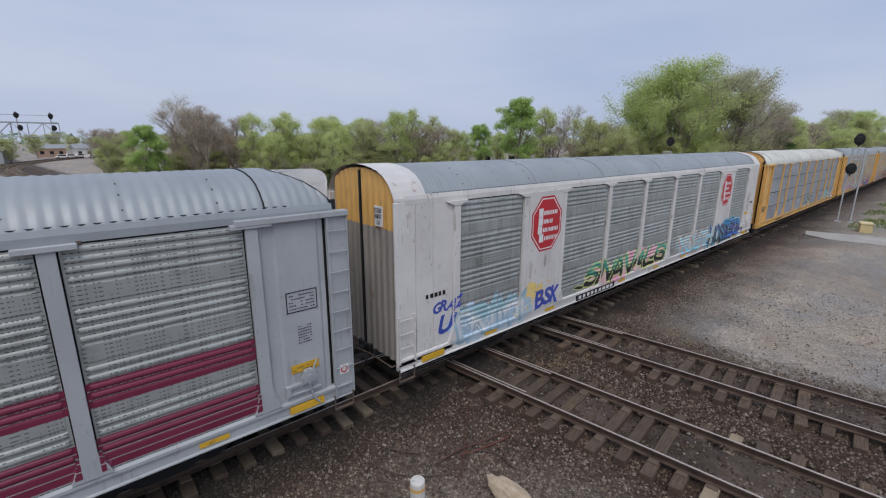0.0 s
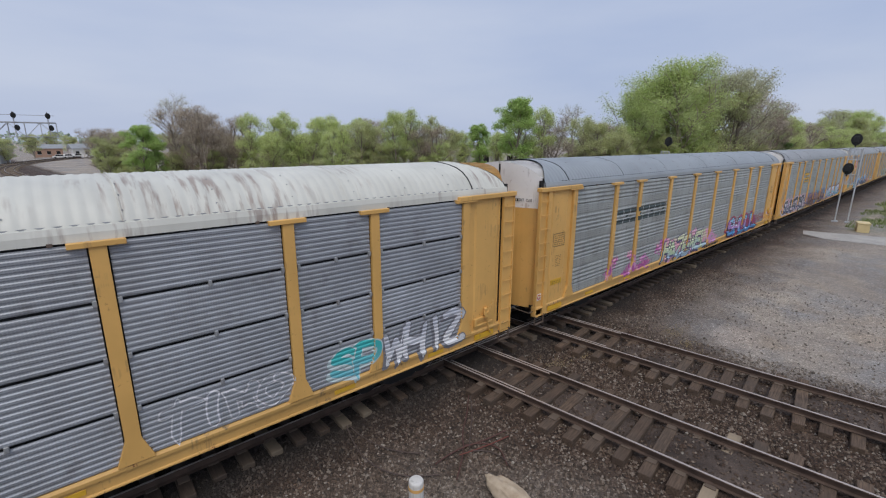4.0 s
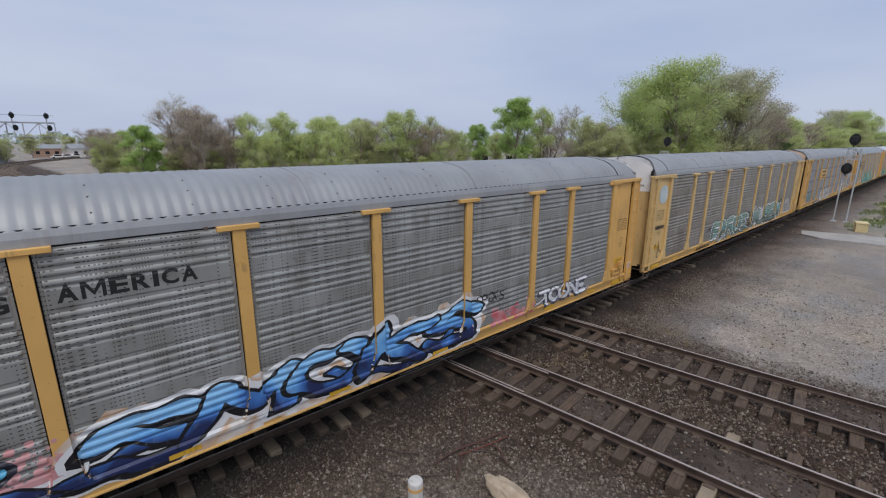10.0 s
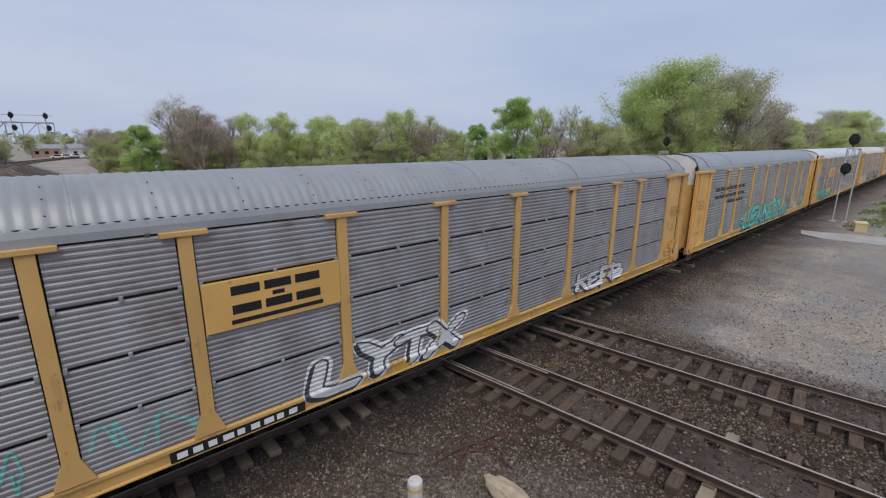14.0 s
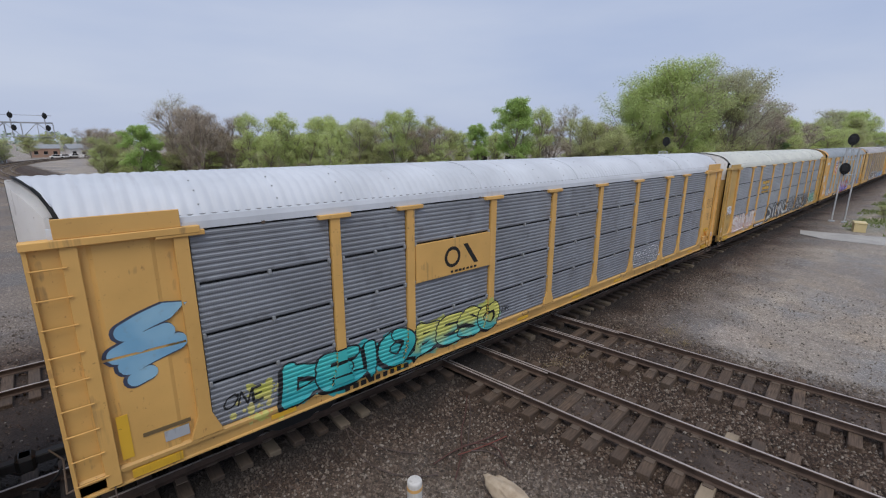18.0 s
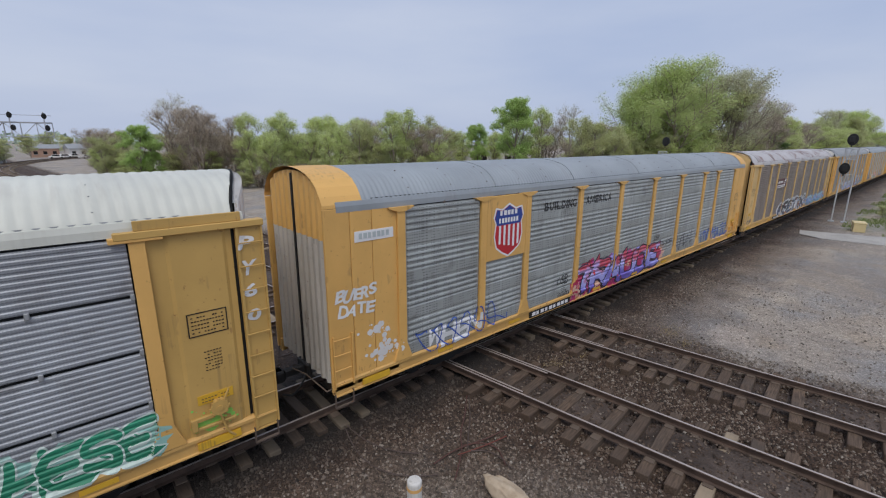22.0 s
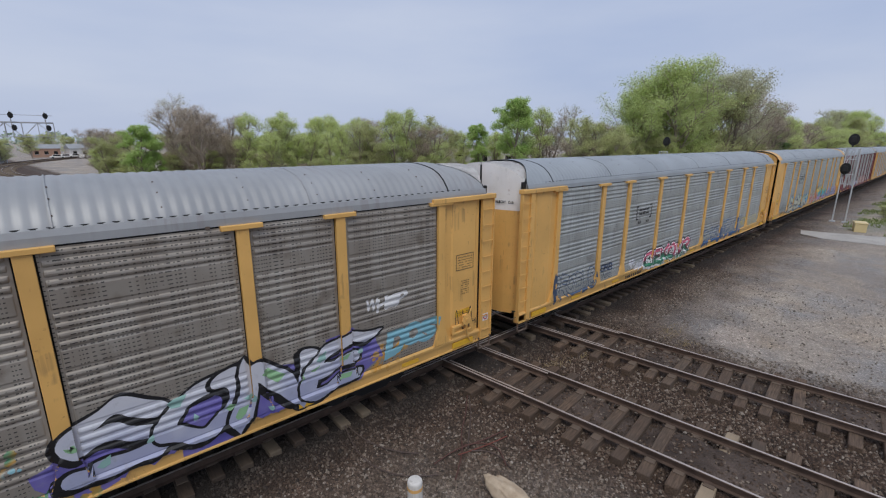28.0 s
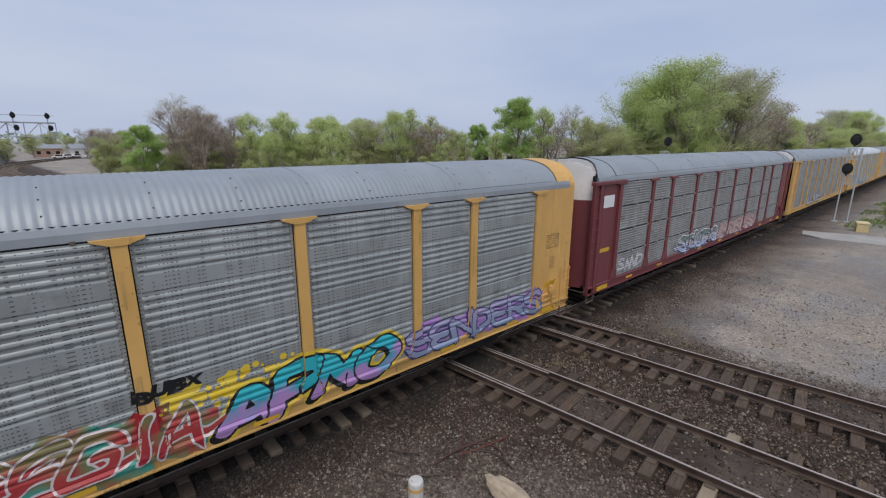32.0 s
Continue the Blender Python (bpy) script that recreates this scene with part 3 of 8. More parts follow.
def sheets(kind):
    """The profile split at its open joints."""
    out = [[]]
    for row in PROFILES[kind]:
        if row is None:
            out.append([])
        else:
            out[-1].append(row)
    return [s for s in out if len(s) > 1]


def screen_mesh(kind, width, index=0):
    """One sheet of a side screen; its ridges fade out just short of the posts."""
    bm = bmesh.new()
    last = None
    nose = ((0.135, 0.0), (0.172, 0.0), (0.188, 0.7), (0.215, 1.0)) if kind == "ridged" else ((0.135, 1.0),)
    for z, d in sheets(kind)[index]:
        # an open joint is left beside each post
        row = [(0.135, -FACE + 0.02)] + [(u, -FACE - d * k) for u, k in nose]
        row += [(width - u, y) for u, y in row[::-1]]
        now = [bm.verts.new((u, y, z)) for u, y in row]
        if last:
            for k in range(len(row) - 1):
                bm.faces.new((last[k], last[k + 1], now[k + 1], now[k]))
        last = now
    bmesh.ops.recalc_face_normals(bm, faces=bm.faces)
    return bm


ROOF_SECTION = [(1.56, 4.99), (1.555, 5.06), (1.47, 5.22), (1.33, 5.40), (1.14, 5.55), (0.90, 5.655), (0.60, 5.725), (0.30, 5.765), (0, 5.78)]
ROOF_SECTION = [(-y, z) for y, z in ROOF_SECTION] + [(y, z) for y, z in ROOF_SECTION[-2::-1]]


def roof_z(y):
    y = abs(y)
    pts = [(abs(a), b) for a, b in ROOF_SECTION[:9]]
    for (y1, z1), (y0, z0) in zip(pts, pts[1:]):
        if y0 <= y <= y1:
            return z0 + (z1 - z0) * (y - y0) / (y1 - y0)
    return 5.0


def roof_start(y, fore=False):
    """Where the ribbed roof begins: cut back in a bow over the rounded end doors, or reaching forward over them."""
    u = min(1.0, abs(y) / 1.5)
    return 0.02 + 0.46 * u ** 1.4 if fore else 0.30 + 0.85 * (1 - u ** 2.2)


def door_x(y):
    return 0.34 - 0.42 * (1 - (abs(y) / 1.45) ** 2.6)


def cap_sheet(fore=False):
    """The white top over the rounded doors, reaching back under the ribbed roof."""
    front, rear = [], []
    for k in range(21):
        y = -1.40 + 2.80 * k / 20
        front.append((door_x(y), y, roof_z(y) - 0.045))
        rear.append((max(roof_start(y, fore), door_x(y)) + 0.12, y, roof_z(y) - 0.035))
    return slab(front, rear)


def roof_rim(fore=False):
    """The dark seal along the bowed end of the roof."""
    a, b = [], []
    for y, z in ROOF_SECTION:
        out = Vector((y / 1.56 * 0.9, 0.35 + (z - 4.99) / 0.8)).normalized() * 0.012
        a.append((roof_start(y, fore) - (0.05 if fore else 0.022), y + out.x, z + out.y))
        b.append((roof_start(y, fore) + 0.01, y + out.x, z + out.y))
    return slab(a, b)


def roof_mesh(x0, x1, pitch, deep, grow=0.0, closed=True, bowed=False, fore=False):
    """An arched roof with ribs across it; pitch 0 gives a smooth sheet."""
    verts, faces = [], []
    xs = []
    if pitch:
        n = int((x1 - x0) / pitch)
        for k in range(n):
            a = x0 + (x1 - x0) * k / n
            xs += [(a, 0.0), (a + pitch * 0.22, 0.0), (a + pitch * 0.48, deep), (a + pitch * 0.74, deep)]
        xs.append((x1, 0.0))
    else:
        xs = [(x0, 0.0), (x1, 0.0)]
    k = len(ROOF_SECTION)
    for j, (xx, d) in enumerate(xs):
        for y, z in ROOF_SECTION:
            x = max(roof_start(y, fore), min(LONG - roof_start(y, fore), xx)) if bowed else xx
            out = Vector((y / 1.56 * 0.9, 0.35 + (z - 4.99) / 0.8)).normalized()
            verts.append((x, y + out.x * (d + grow), z + out.y * (d + grow)))
        if j:
            o, p = j * k, (j - 1) * k
            faces += [(p + m, o + m, o + m + 1, p + m + 1) for m in range(k - 1)]
    # closing sheets at both ends
    if closed:
        faces += [tuple(range(k))[::-1], tuple(range(len(xs) * k - k, len(xs) * k))]
    return mesh_of("roof", verts, faces, bool(pitch))


def slab(points_a, points_b):
    """Two rows of points joined into a thick curved sheet (front and back rows alternate)."""
    bm = bmesh.new()
    a, b = [bm.verts.new(q) for q in points_a], [bm.verts.new(q) for q in points_b]
    for k in range(len(a) - 1):
        bm.faces.new((a[k], a[k + 1], b[k + 1], b[k]))
    bmesh.ops.solidify(bm, geom=list(bm.faces), thickness=0.04)
    bmesh.ops.recalc_face_normals(bm, faces=bm.faces)
    return bm


def door_leaf(z0, z1, side, ribbed=False):
    """One leaf of an end door: bulging in plan, or flat with upright folds."""
    n = 20 if ribbed else 9
    bm = bmesh.new()
    rows = []
    for k in range(n + 1):
        y = 0.03 + (1.40 - 0.03) * k / n
        x = 0.10 - 0.045 * (k % 4 in (1, 2)) if ribbed else door_x(y)
        zt = min(z1, roof_z(y) - 0.05)
        rows.append([bm.verts.new(q) for q in ((x, side * y, z0), (x, side * y, zt), (x + 0.06, side * y, zt), (x + 0.06, side * y, z0))])
    for a, b in zip(rows, rows[1:]):
        for j in range(4):
            bm.faces.new((a[j], a[(j + 1) % 4], b[(j + 1) % 4], b[j]))
    bm.faces.new(rows[0])
    bm.faces.new(rows[-1][::-1])
    bmesh.ops.recalc_face_normals(bm, faces=bm.faces)
    return bm


def post_mesh():
    out = [(-0.27, 1.07), (0.27, 1.07), (0.25, 1.14), (0.115, 1.50), (0.11, 4.83), (-0.11, 4.83), (-0.115, 1.50), (-0.25, 1.14)]
    return prism(out, "y", -PROUD, -FACE + 0.02, 0.006)


def wing_mesh(tail):
    """The upright channel beside the end door that carries the ladder: a broad stile at the leading end, a folded sheet at the trailing end."""
    if tail:
        out = [(0.0, -1.665), (0.035, -1.665), (0.035, -1.63), (0.42, -1.63), (0.42, -1.665), (0.47, -1.665), (0.47, -1.57), (0.0, -1.57)]
    else:
        out = [(0.0, -1.665), (0.055, -1.665), (0.055, -1.60), (0.40, -1.60), (0.40, -1.662), (0.598, -1.662), (0.598, -1.55), (0.0, -1.55)]
    return prism(out, "z", 0.80, 4.86, 0.004)


def plate_mesh(x0):
    """The plain end panel: a pressed steel sheet with shallow upright creases."""
    out = [(x0, -1.565), (x0 + 0.10, -1.565), (x0 + 0.16, -1.60), (1.50, -1.60), (1.56, -1.572), (1.84, -1.572), (1.84, -1.535), (x0, -1.535)]
    return prism(out, "z", 1.07, 4.88)


def sill_mesh():
    out = [(-1.591, 1.088), (-1.64, 1.05), (-1.64, 0.99), (-1.60, 0.98), (-1.60, 0.78), (-1.64, 0.765), (-1.64, 0.74), (-1.45, 0.74), (-1.45, 1.088)]
    bm = prism(out, "x", 0.06, LONG - 0.06)
    return bm


def wheelset():
    bm = rod((0, -0.95, 0.42), (0, 0.95, 0.42), 0.09, 10)
    for s in (-1, 1):
        add_rod(bm, (0, s * 0.69, 0.42), (0, s * 0.72, 0.42), 0.45, 24)
        add_rod(bm, (0, s * 0.72, 0.42), (0, s * 0.82, 0.42), 0.42, 24)
    return bm


def side_frame():
    out = [(-1.15, 0.34), (-0.70, 0.34), (-0.35, 0.16), (0.35, 0.16), (0.70, 0.34), (1.15, 0.34), (1.15, 0.55), (0.65, 0.58), (0.35, 0.72), (-0.35, 0.72), (-0.65, 0.58), (-1.15, 0.55)]
    return prism(out, "y", -1.12, -0.98, 0.015)


def coupler_mesh():
    bm = box((-0.62, -0.09, 0.76), (0.9, 0.09, 0.94), 0.02)
    add_box(bm, (-0.74, -0.17, 0.70), (-0.48, 0.15, 1.0), 0.05)
    add_box(bm, (0.0, -0.30, 0.68), (0.12, 0.30, 1.02), 0.02)
    return bm


def stirrup():
    bm = box((0.03, -1.655, 0.50), (0.05, -1.605, 0.82))
    add_box(bm, (0.48, -1.655, 0.50), (0.50, -1.605, 0.82))
    add_box(bm, (0.03, -1.66, 0.475), (0.50, -1.60, 0.50))
    return bm


def lever_mesh():
    """The bent rod that opens the coupler, carried across the end of the car."""
    bm = rod((0.02, -1.58, 0.98), (-0.10, -1.50, 0.90), 0.016, 6)
    add_rod(bm, (-0.10, -1.50, 0.90), (-0.12, -0.45, 0.90), 0.016, 6)
    add_rod(bm, (-0.12, -0.45, 0.90), (-0.30, -0.10, 0.98), 0.016, 6)
    return bm


def roof_seam(x):
    """A lapped joint across the roof, with its bolts."""
    verts, faces = [], []
    for y, z in ROOF_SECTION:
        if z < 5.13:
            y, z = math.copysign(1.518, y), 5.13
        out = Vector((y / 1.56 * 0.9, 0.35 + (z - 4.99) / 0.8)).normalized()
        for dx, lift in ((-0.012, 0.0), (-0.012, 0.021), (0.012, 0.021), (0.012, 0.0)):
            verts.append((x + dx, y + out.x * lift, z + out.y * lift))
    for k in range(len(ROOF_SECTION) - 1):
        faces += [(4 * k + m, 4 * k + m + 1, 4 * k + m + 5, 4 * k + m + 4) for m in range(3)]
    return mesh_of("roof_seam", verts, faces)


def roof_bolts():
    """Bolt heads in rows over the roof."""
    bm = bmesh.new()
    for x in np.arange(2.3, LONG - 2, 1.36):
        for y in (-1.42, -1.20, -0.90):
            add_box(bm, (x - 0.011, y - 0.011, roof_z(y)), (x + 0.011, y + 0.011, roof_z(y) + 0.024))
    return bm


def underframe_mesh():
    bm = box((0.7, -0.35, 0.62), (LONG - 0.7, 0.35, 1.0))
    add_box(bm, (0.2, -1.44, 0.96), (LONG - 0.2, 1.44, 1.05))
    for x in (6.4, 9.2, 12.0, 14.8, 17.6, 20.4):
        add_box(bm, (x, -1.42, 0.80), (x + 0.12, 1.42, 0.96))
    add_rod(bm, (12.2, 0.8, 0.72), (13.6, 0.8, 0.72), 0.2, 12)
    return bm


def hose_mesh():
    bm = bmesh.new()
    pts = [Vector((-0.05, -0.35, 0.85)), Vector((-0.25, -0.4, 0.6)), Vector((-0.45, -0.38, 0.42)), Vector((-0.66, -0.3, 0.5))]
    for a, b in zip(pts, pts[1:]):
        add_rod(bm, a, b, 0.025, 6)
    return bm


def ratchet():
    """Hand brake gear on the end panel: a cranked bracket, a toothed wheel with its housing, a lever and a hanging chain."""
    bm = box((0.98, -1.69, 1.44), (1.16, -1.60, 1.72), 0.02)
    add_rod(bm, (1.08, -1.69, 1.58), (1.08, -1.735, 1.58), 0.15, 16)
    add_rod(bm, (1.08, -1.735, 1.58), (1.08, -1.76, 1.58), 0.05, 10)
    for k in range(8):
        g = k * math.pi / 4
        c = Vector((1.08 + 0.155 * math.cos(g), -1.715, 1.58 + 0.155 * math.sin(g)))
        add_box(bm, c - Vector((0.02, 0.018, 0.02)), c + Vector((0.02, 0.018, 0.02)))
    add_box(bm, (1.16, -1.67, 1.38), (1.50, -1.60, 1.46), 0.01)
    add_box(bm, (1.46, -1.68, 1.22), (1.56, -1.60, 1.46), 0.01)
    add_box(bm, (0.80, -1.66, 1.20), (1.56, -1.60, 1.26), 0.01)
    add_rod(bm, (1.02, -1.72, 1.66), (0.90, -1.74, 1.92), 0.018, 6)
    pts = [(1.08, -1.70, 1.42), (1.03, -1.68, 1.22), (0.98, -1.68, 1.02), (0.86, -1.66, 0.86)]
    for a, b in zip(pts, pts[1:]):
        add_rod(bm, a, b, 0.022, 6)
    return bm


def bracket():
    return box((-0.03, -FACE - 0.05, -0.05), (0.03, -FACE + 0.02, 0.05), 0.008)


def build_car(name, label, screen="ridged", ends="wing", coat=None, mesh_coat=None, roof=None, cap=None, door=None, fascia=None, post_coat=None, fore=False):
    """A covered car carrier, 27 m long. Its x axis runs from its leading end to its trailing end."""
    coat = coat or YELLOW
    car = thing(name, pose(0, 0, 0), label, "railway car", "cars of the freight train")
    post_coat = post_coat or coat
    part("roof", cached(("roof", ends, fore), lambda: roof_mesh(0.02 if fore else 0.30, LONG - (0.02 if fore else 0.30), 0.19 if ends == "wing" else 0.13, 0.013 if ends == "wing" else 0.011, 0.0, False, ends == "wing", fore)), roof or ROOF_SILVER, car, "ribbed metal roof")
    for x in ((1.62, LONG - 1.62) if ends == "wing" and not fore else ()):
        part("roof_seam", cached(("roof_seam", x), lambda: roof_seam(x)), BLACK, car, "dark lapped seam")
    for x in (5.3, 9.2, 13.9, 18.6, 22.5):
        part("roof_seam", cached(("roof_seam", x), lambda: roof_seam(x)), roof or ROOF_SILVER, car)
    painted_roof = roof in (ROOF_WHITE, ROOF_IVORY, ROOF_CREAM)
    tagged(part("roof_bolts", cached(("roof_bolts",), roof_bolts), ROOF_GREY if painted_roof else RUSTY, car), kind="stuff")
    part("underframe", cached(("underframe",), underframe_mesh), BLACK, car)
    for flip in (False, True):
        def at(x=0.0, width=0.0):
            return pose(LONG - x, 0, 0, 0, 0, 180) if flip else pose(x, 0, 0)
        turn = pose(LONG, 0, 0, 0, 0, 180) if flip else pose(0, 0, 0)
        part("side_sill", cached(("side_sill",), sill_mesh), SILL_YELLOW if post_coat in (YELLOW, YELLOW_OLD, CREAM) else post_coat, car, at=turn)
        # black backing gives the screen joints their shade
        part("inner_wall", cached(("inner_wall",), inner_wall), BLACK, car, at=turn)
        part("fascia", cached(("fascia",), lambda: prism([(-1.604, 4.905), (-1.60, 5.03), (-1.572, 5.125), (-1.50, 5.125), (-1.50, 4.905)], "x", 0.3, LONG - 0.3)), fascia or roof or ROOF_GREY, car, at=turn)
        # a dark strip stands in for the shadow between fascia and roof ribs
        part("eave_gap", cached(("eave_gap",), lambda: box((1.2, -1.519, 5.10), (LONG - 1.2, -1.45, 5.150))), ROOF_GREY if painted_roof else BLACK, car, at=turn)
        if not flip:
            for x in np.arange(3.3, LONG - 2.4, 2.88):
                part("eave_clip", cached(("eave_clip",), lambda: box((-0.035, -1.612, 4.868), (0.035, -1.56, 4.925), 0.006)), RUSTY, car, at=(float(x), 0, 0))
        for a, b in zip(POSTS, POSTS[1:]):
            w = round(b - a, 2)
            for j in range(len(sheets(screen))):
                panel = part("side_screen", cached(("side_screen", screen, w, j), lambda: screen_mesh(screen, w, j)), mesh_coat or SCREEN_GREY, car, at=at(a))
                if screen == "sheeted" and not flip and j < 3:
                    for x in (0.16, w / 2, w - 0.16):
                        part("bracket", cached(("bracket",), bracket), ROOF_GREY, panel, at=(x, 0, 2.028 + 0.952 * j))
        for x in POSTS:
            post = part("post", cached(("post",), post_mesh), post_coat, car, at=at(x))
            if ends == "wing":
                part("post_cap", cached(("post_cap",), lambda: box((-0.36, -1.69, 4.815), (0.36, -1.53, 4.905), 0.01)), post_coat, post)
            else:
                part("post_cap", cached(("gusset",), lambda: prism([(-0.36, 4.903), (-0.34, 4.875), (-0.11, 4.79), (0.11, 4.79), (0.34, 4.875), (0.36, 4.903)], "y", -1.675, -1.53)), post_coat, post)
        # ends: x mirrored for the trailing one
        for tail in (False, True):
            mirror = Matrix.Translation((LONG, 0, 0)) @ Matrix.Diagonal((-1, 1, 1, 1)) if tail != flip else Matrix.Identity(4)
            m = turn @ mirror
            if ends == "wing":
                wing = part("ladder_wing", cached(("ladder_wing", tail), lambda: wing_mesh(tail)), coat, car, at=m)
                for k in range(9):
                    part("rung", cached(("rung",), lambda: rod((0.03, -1.68, 0), (0.45, -1.68, 0), 0.012, 6)), coat, wing, at=(0, 0, 1.05 + 0.44 * k))
                part("end_panel", cached(("end_panel", tail), lambda: plate_mesh(0.525 if tail else 0.60)), coat, car, at=m)
                if not fore:
                    part("roof_gap", cached(("roof_gap",), lambda: box((0.17, -1.50, 4.985), (0.296, -1.42, 5.19))), BLACK, car, "dark gap between the roof and the door hood", at=m)
                part("top_beam", cached(("top_beam",), lambda: box((-0.02, -1.70, 4.86), (2.22, -1.50, 4.98), 0.012)), coat, car, at=m)
            else:
                for j, (a, b) in enumerate(((0.0, 0.60), (0.612, 1.15), (1.162, 1.82))):
                    part("end_panel", cached(("smooth_panel", j), lambda: box((a, -1.60, 0.86), (b, -1.53, 4.99), 0.012)), coat, car, at=m)
                rail = part("ladder", cached(("low_ladder",), lambda: add_box(box((0.04, -1.655, 0.95), (0.075, -1.60, 2.2)), (0.50, -1.655, 0.95), (0.535, -1.60, 2.2))), coat, car, at=m)
                for k in range(4):
                    part("rung", cached(("rung",), lambda: rod((0.03, -1.675, 0), (0.50, -1.675, 0), 0.012, 6)), coat, rail, at=(0, 0, 1.05 + 0.36 * k))
            part("stirrup_step", cached(("stirrup_step",), stirrup), RUSTY, car, "rusty steel step", at=m)
            if not tail and not flip:
                for x in (3.1, 6.0, 10.9, 14.0, 17.0, 21.9, 24.6):
                    part("reflector", cached(("reflector",), lambda: box((0, -1.616, 0.83), (0.52, -1.598, 0.925), 0.002)), HAZARD, car, "bright yellow reflective strip", at=(x, 0, 0))
            part("end_marking", cached(("end_marking",), lambda: box((0.75, -1.648, 0.80), (1.5, -1.603, 0.95))), HAZARD, car, "bright yellow stripe", at=m)
    for tail in (False, True):
        turn = pose(LONG, 0, 0, 0, 0, 180) if tail else pose(0, 0, 0)
        ribbed = ends == "smooth"
        for side in (-1, 1):
            leaf = part("end_door", cached(("end_door", ribbed, side), lambda: door_leaf(0.96, 4.30, side, ribbed)), door or coat, car, at=turn)
            part("door_cap", cached(("door_cap", ribbed, side), lambda: door_leaf(4.304, 6.0, side, ribbed)), cap or CAP, leaf, "upper part of the end door")
        part("door_seal", cached(("door_seal", ribbed), lambda: box((0.045 if ribbed else -0.095, -0.032, 0.96), (0.16, 0.032, 5.66))), BLACK, car, "black rubber door seal", at=turn)
        if ribbed:
            part("roof_end", cached(("roof_end",), lambda: roof_mesh(0.0, 0.95, 0, 0, 0.03, False)), coat, car, "painted end of the roof", at=turn)
        else:
            part("roof_edge", cached(("roof_edge", fore), lambda: roof_rim(fore)), BLACK, car, "dark edge of the roof", at=turn)
            part("door_hood", cached(("door_hood", fore), lambda: cap_sheet(fore)), cap or CAP, car, "top sheet over the end doors", at=turn)
        part("uncoupling_lever", cached(("uncoupling_lever",), lever_mesh), DUSTY_STEEL, car, "bare steel lever", at=turn)
        part("coupler", cached(("coupler",), coupler_mesh), BLACK, car, "rust-black steel coupler", at=turn)
        part("air_hose", cached(("air_hose",), hose_mesh), BLACK, car, "black rubber hose", at=turn)
        bogie = part("bogie", cached(("bogie",), lambda: box((-0.25, -1.0, 0.38), (0.25, 1.0, 0.66), 0.03)), BLACK, car, "black steel bogie", at=turn @ pose(3.75, 0, 0))
        for s in (0, 180):
            part("side_frame", cached(("side_frame",), side_frame), BLACK, bogie, at=pose(0, 0, 0, 0, 0, s))
        for x in (-0.88, 0.88):
            part("wheelset", cached(("wheelset",), wheelset), BLACK, bogie, at=(x, 0, 0))
    part("hand_brake", cached(("hand_brake",), ratchet), coat, car, "hand brake gear", at=Matrix.Translation((LONG, 0, 0)) @ Matrix.Diagonal((-1, 1, 1, 1)))
    return car


PINKISH = paint("faded_salmon_paint", (0.62, 0.46, 0.34), 0.3, 0.2)
DOOR_PALE = paint("grimy_white_paint", (0.52, 0.485, 0.43), 0.8, 0.3)
DOOR_DULL = paint("dull_grey_brown_paint", (0.34, 0.31, 0.28), 0.6, 0.2)
CARS = {}
CARS[-1] = build_car("car_carrier", "grey car carrier with wine red stripes and ladder ends", coat=GREY, mesh_coat=SCREEN_GREY, roof=ROOF_SILVER)
CARS[0] = build_car("car_carrier", "white car carrier with grey screens and red octagon signs", ends="smooth", coat=WHITE, mesh_coat=SCREEN_GREY, roof=ROOF_SILVER, cap=YELLOW, door=DOOR_DULL, fascia=WHITE)
CARS[1] = build_car("car_carrier", "yellow car carrier with four-sheet screens and cream roof", screen="sheeted", mesh_coat=SCREEN_BLUE, roof=ROOF_CREAM, cap=YELLOW)
CARS[2] = build_car("car_carrier", "yellow car carrier with pink and green spray paint", mesh_coat=SCREEN_GREY, roof=ROOF_SILVER)
CARS[3] = build_car("car_carrier", "yellow car carrier with black and white lettered spray paint", mesh_coat=SCREEN_GREY, roof=ROOF_GREY)
CARS[4] = build_car("car_carrier", "yellow car carrier with a shield sign on a plate", mesh_coat=SCREEN_DIRTY, roof=ROOF_GREY)
CARS[5] = build_car("car_carrier", "pale yellow car carrier with dusty brown screens", coat=CREAM, mesh_coat=SCREEN_BROWN, roof=ROOF_GREY)
CARS[6] = build_car("car_carrier", "yellow car carrier with rust-stained four-sheet screens", screen="sheeted", coat=YELLOW_OLD, mesh_coat=SCREEN_STAINED, roof=ROOF_GREY, cap=PINKISH)
CARS[7] = build_car("car_carrier", "yellow car carrier with large turquoise spray paint", mesh_coat=SCREEN_DIRTY, roof=ROOF_SILVER)
CARS[8] = build_car("car_carrier", "yellow car carrier with dark sheets and white roof", screen="sheeted", mesh_coat=SCREEN_DARK, roof=ROOF_WHITE, fore=True)
CARS[9] = build_car("car_carrier", "mustard car carrier with blue-grey sheets and white roof", screen="sheeted", coat=MUSTARD, post_coat=YELLOW, mesh_coat=SCREEN_BLUE, roof=ROOF_IVORY, fore=True)
CARS[10] = build_car("car_carrier", "yellow smooth-ended car carrier with a shield sign", ends="smooth", mesh_coat=SCREEN_GREY, roof=ROOF_SILVER, cap=YELLOW, door=DOOR_PALE)
CARS[11] = build_car("car_carrier", "brown dusty car carrier with pale yellow ends and rusty roof", screen="even", coat=CREAM, mesh_coat=SCREEN_RUST, roof=ROOF_RUST, cap=CREAM)
CARS[12] = build_car("car_carrier", "yellow car carrier with silver and blue spray paint", mesh_coat=SCREEN_BROWN, roof=ROOF_GREY)
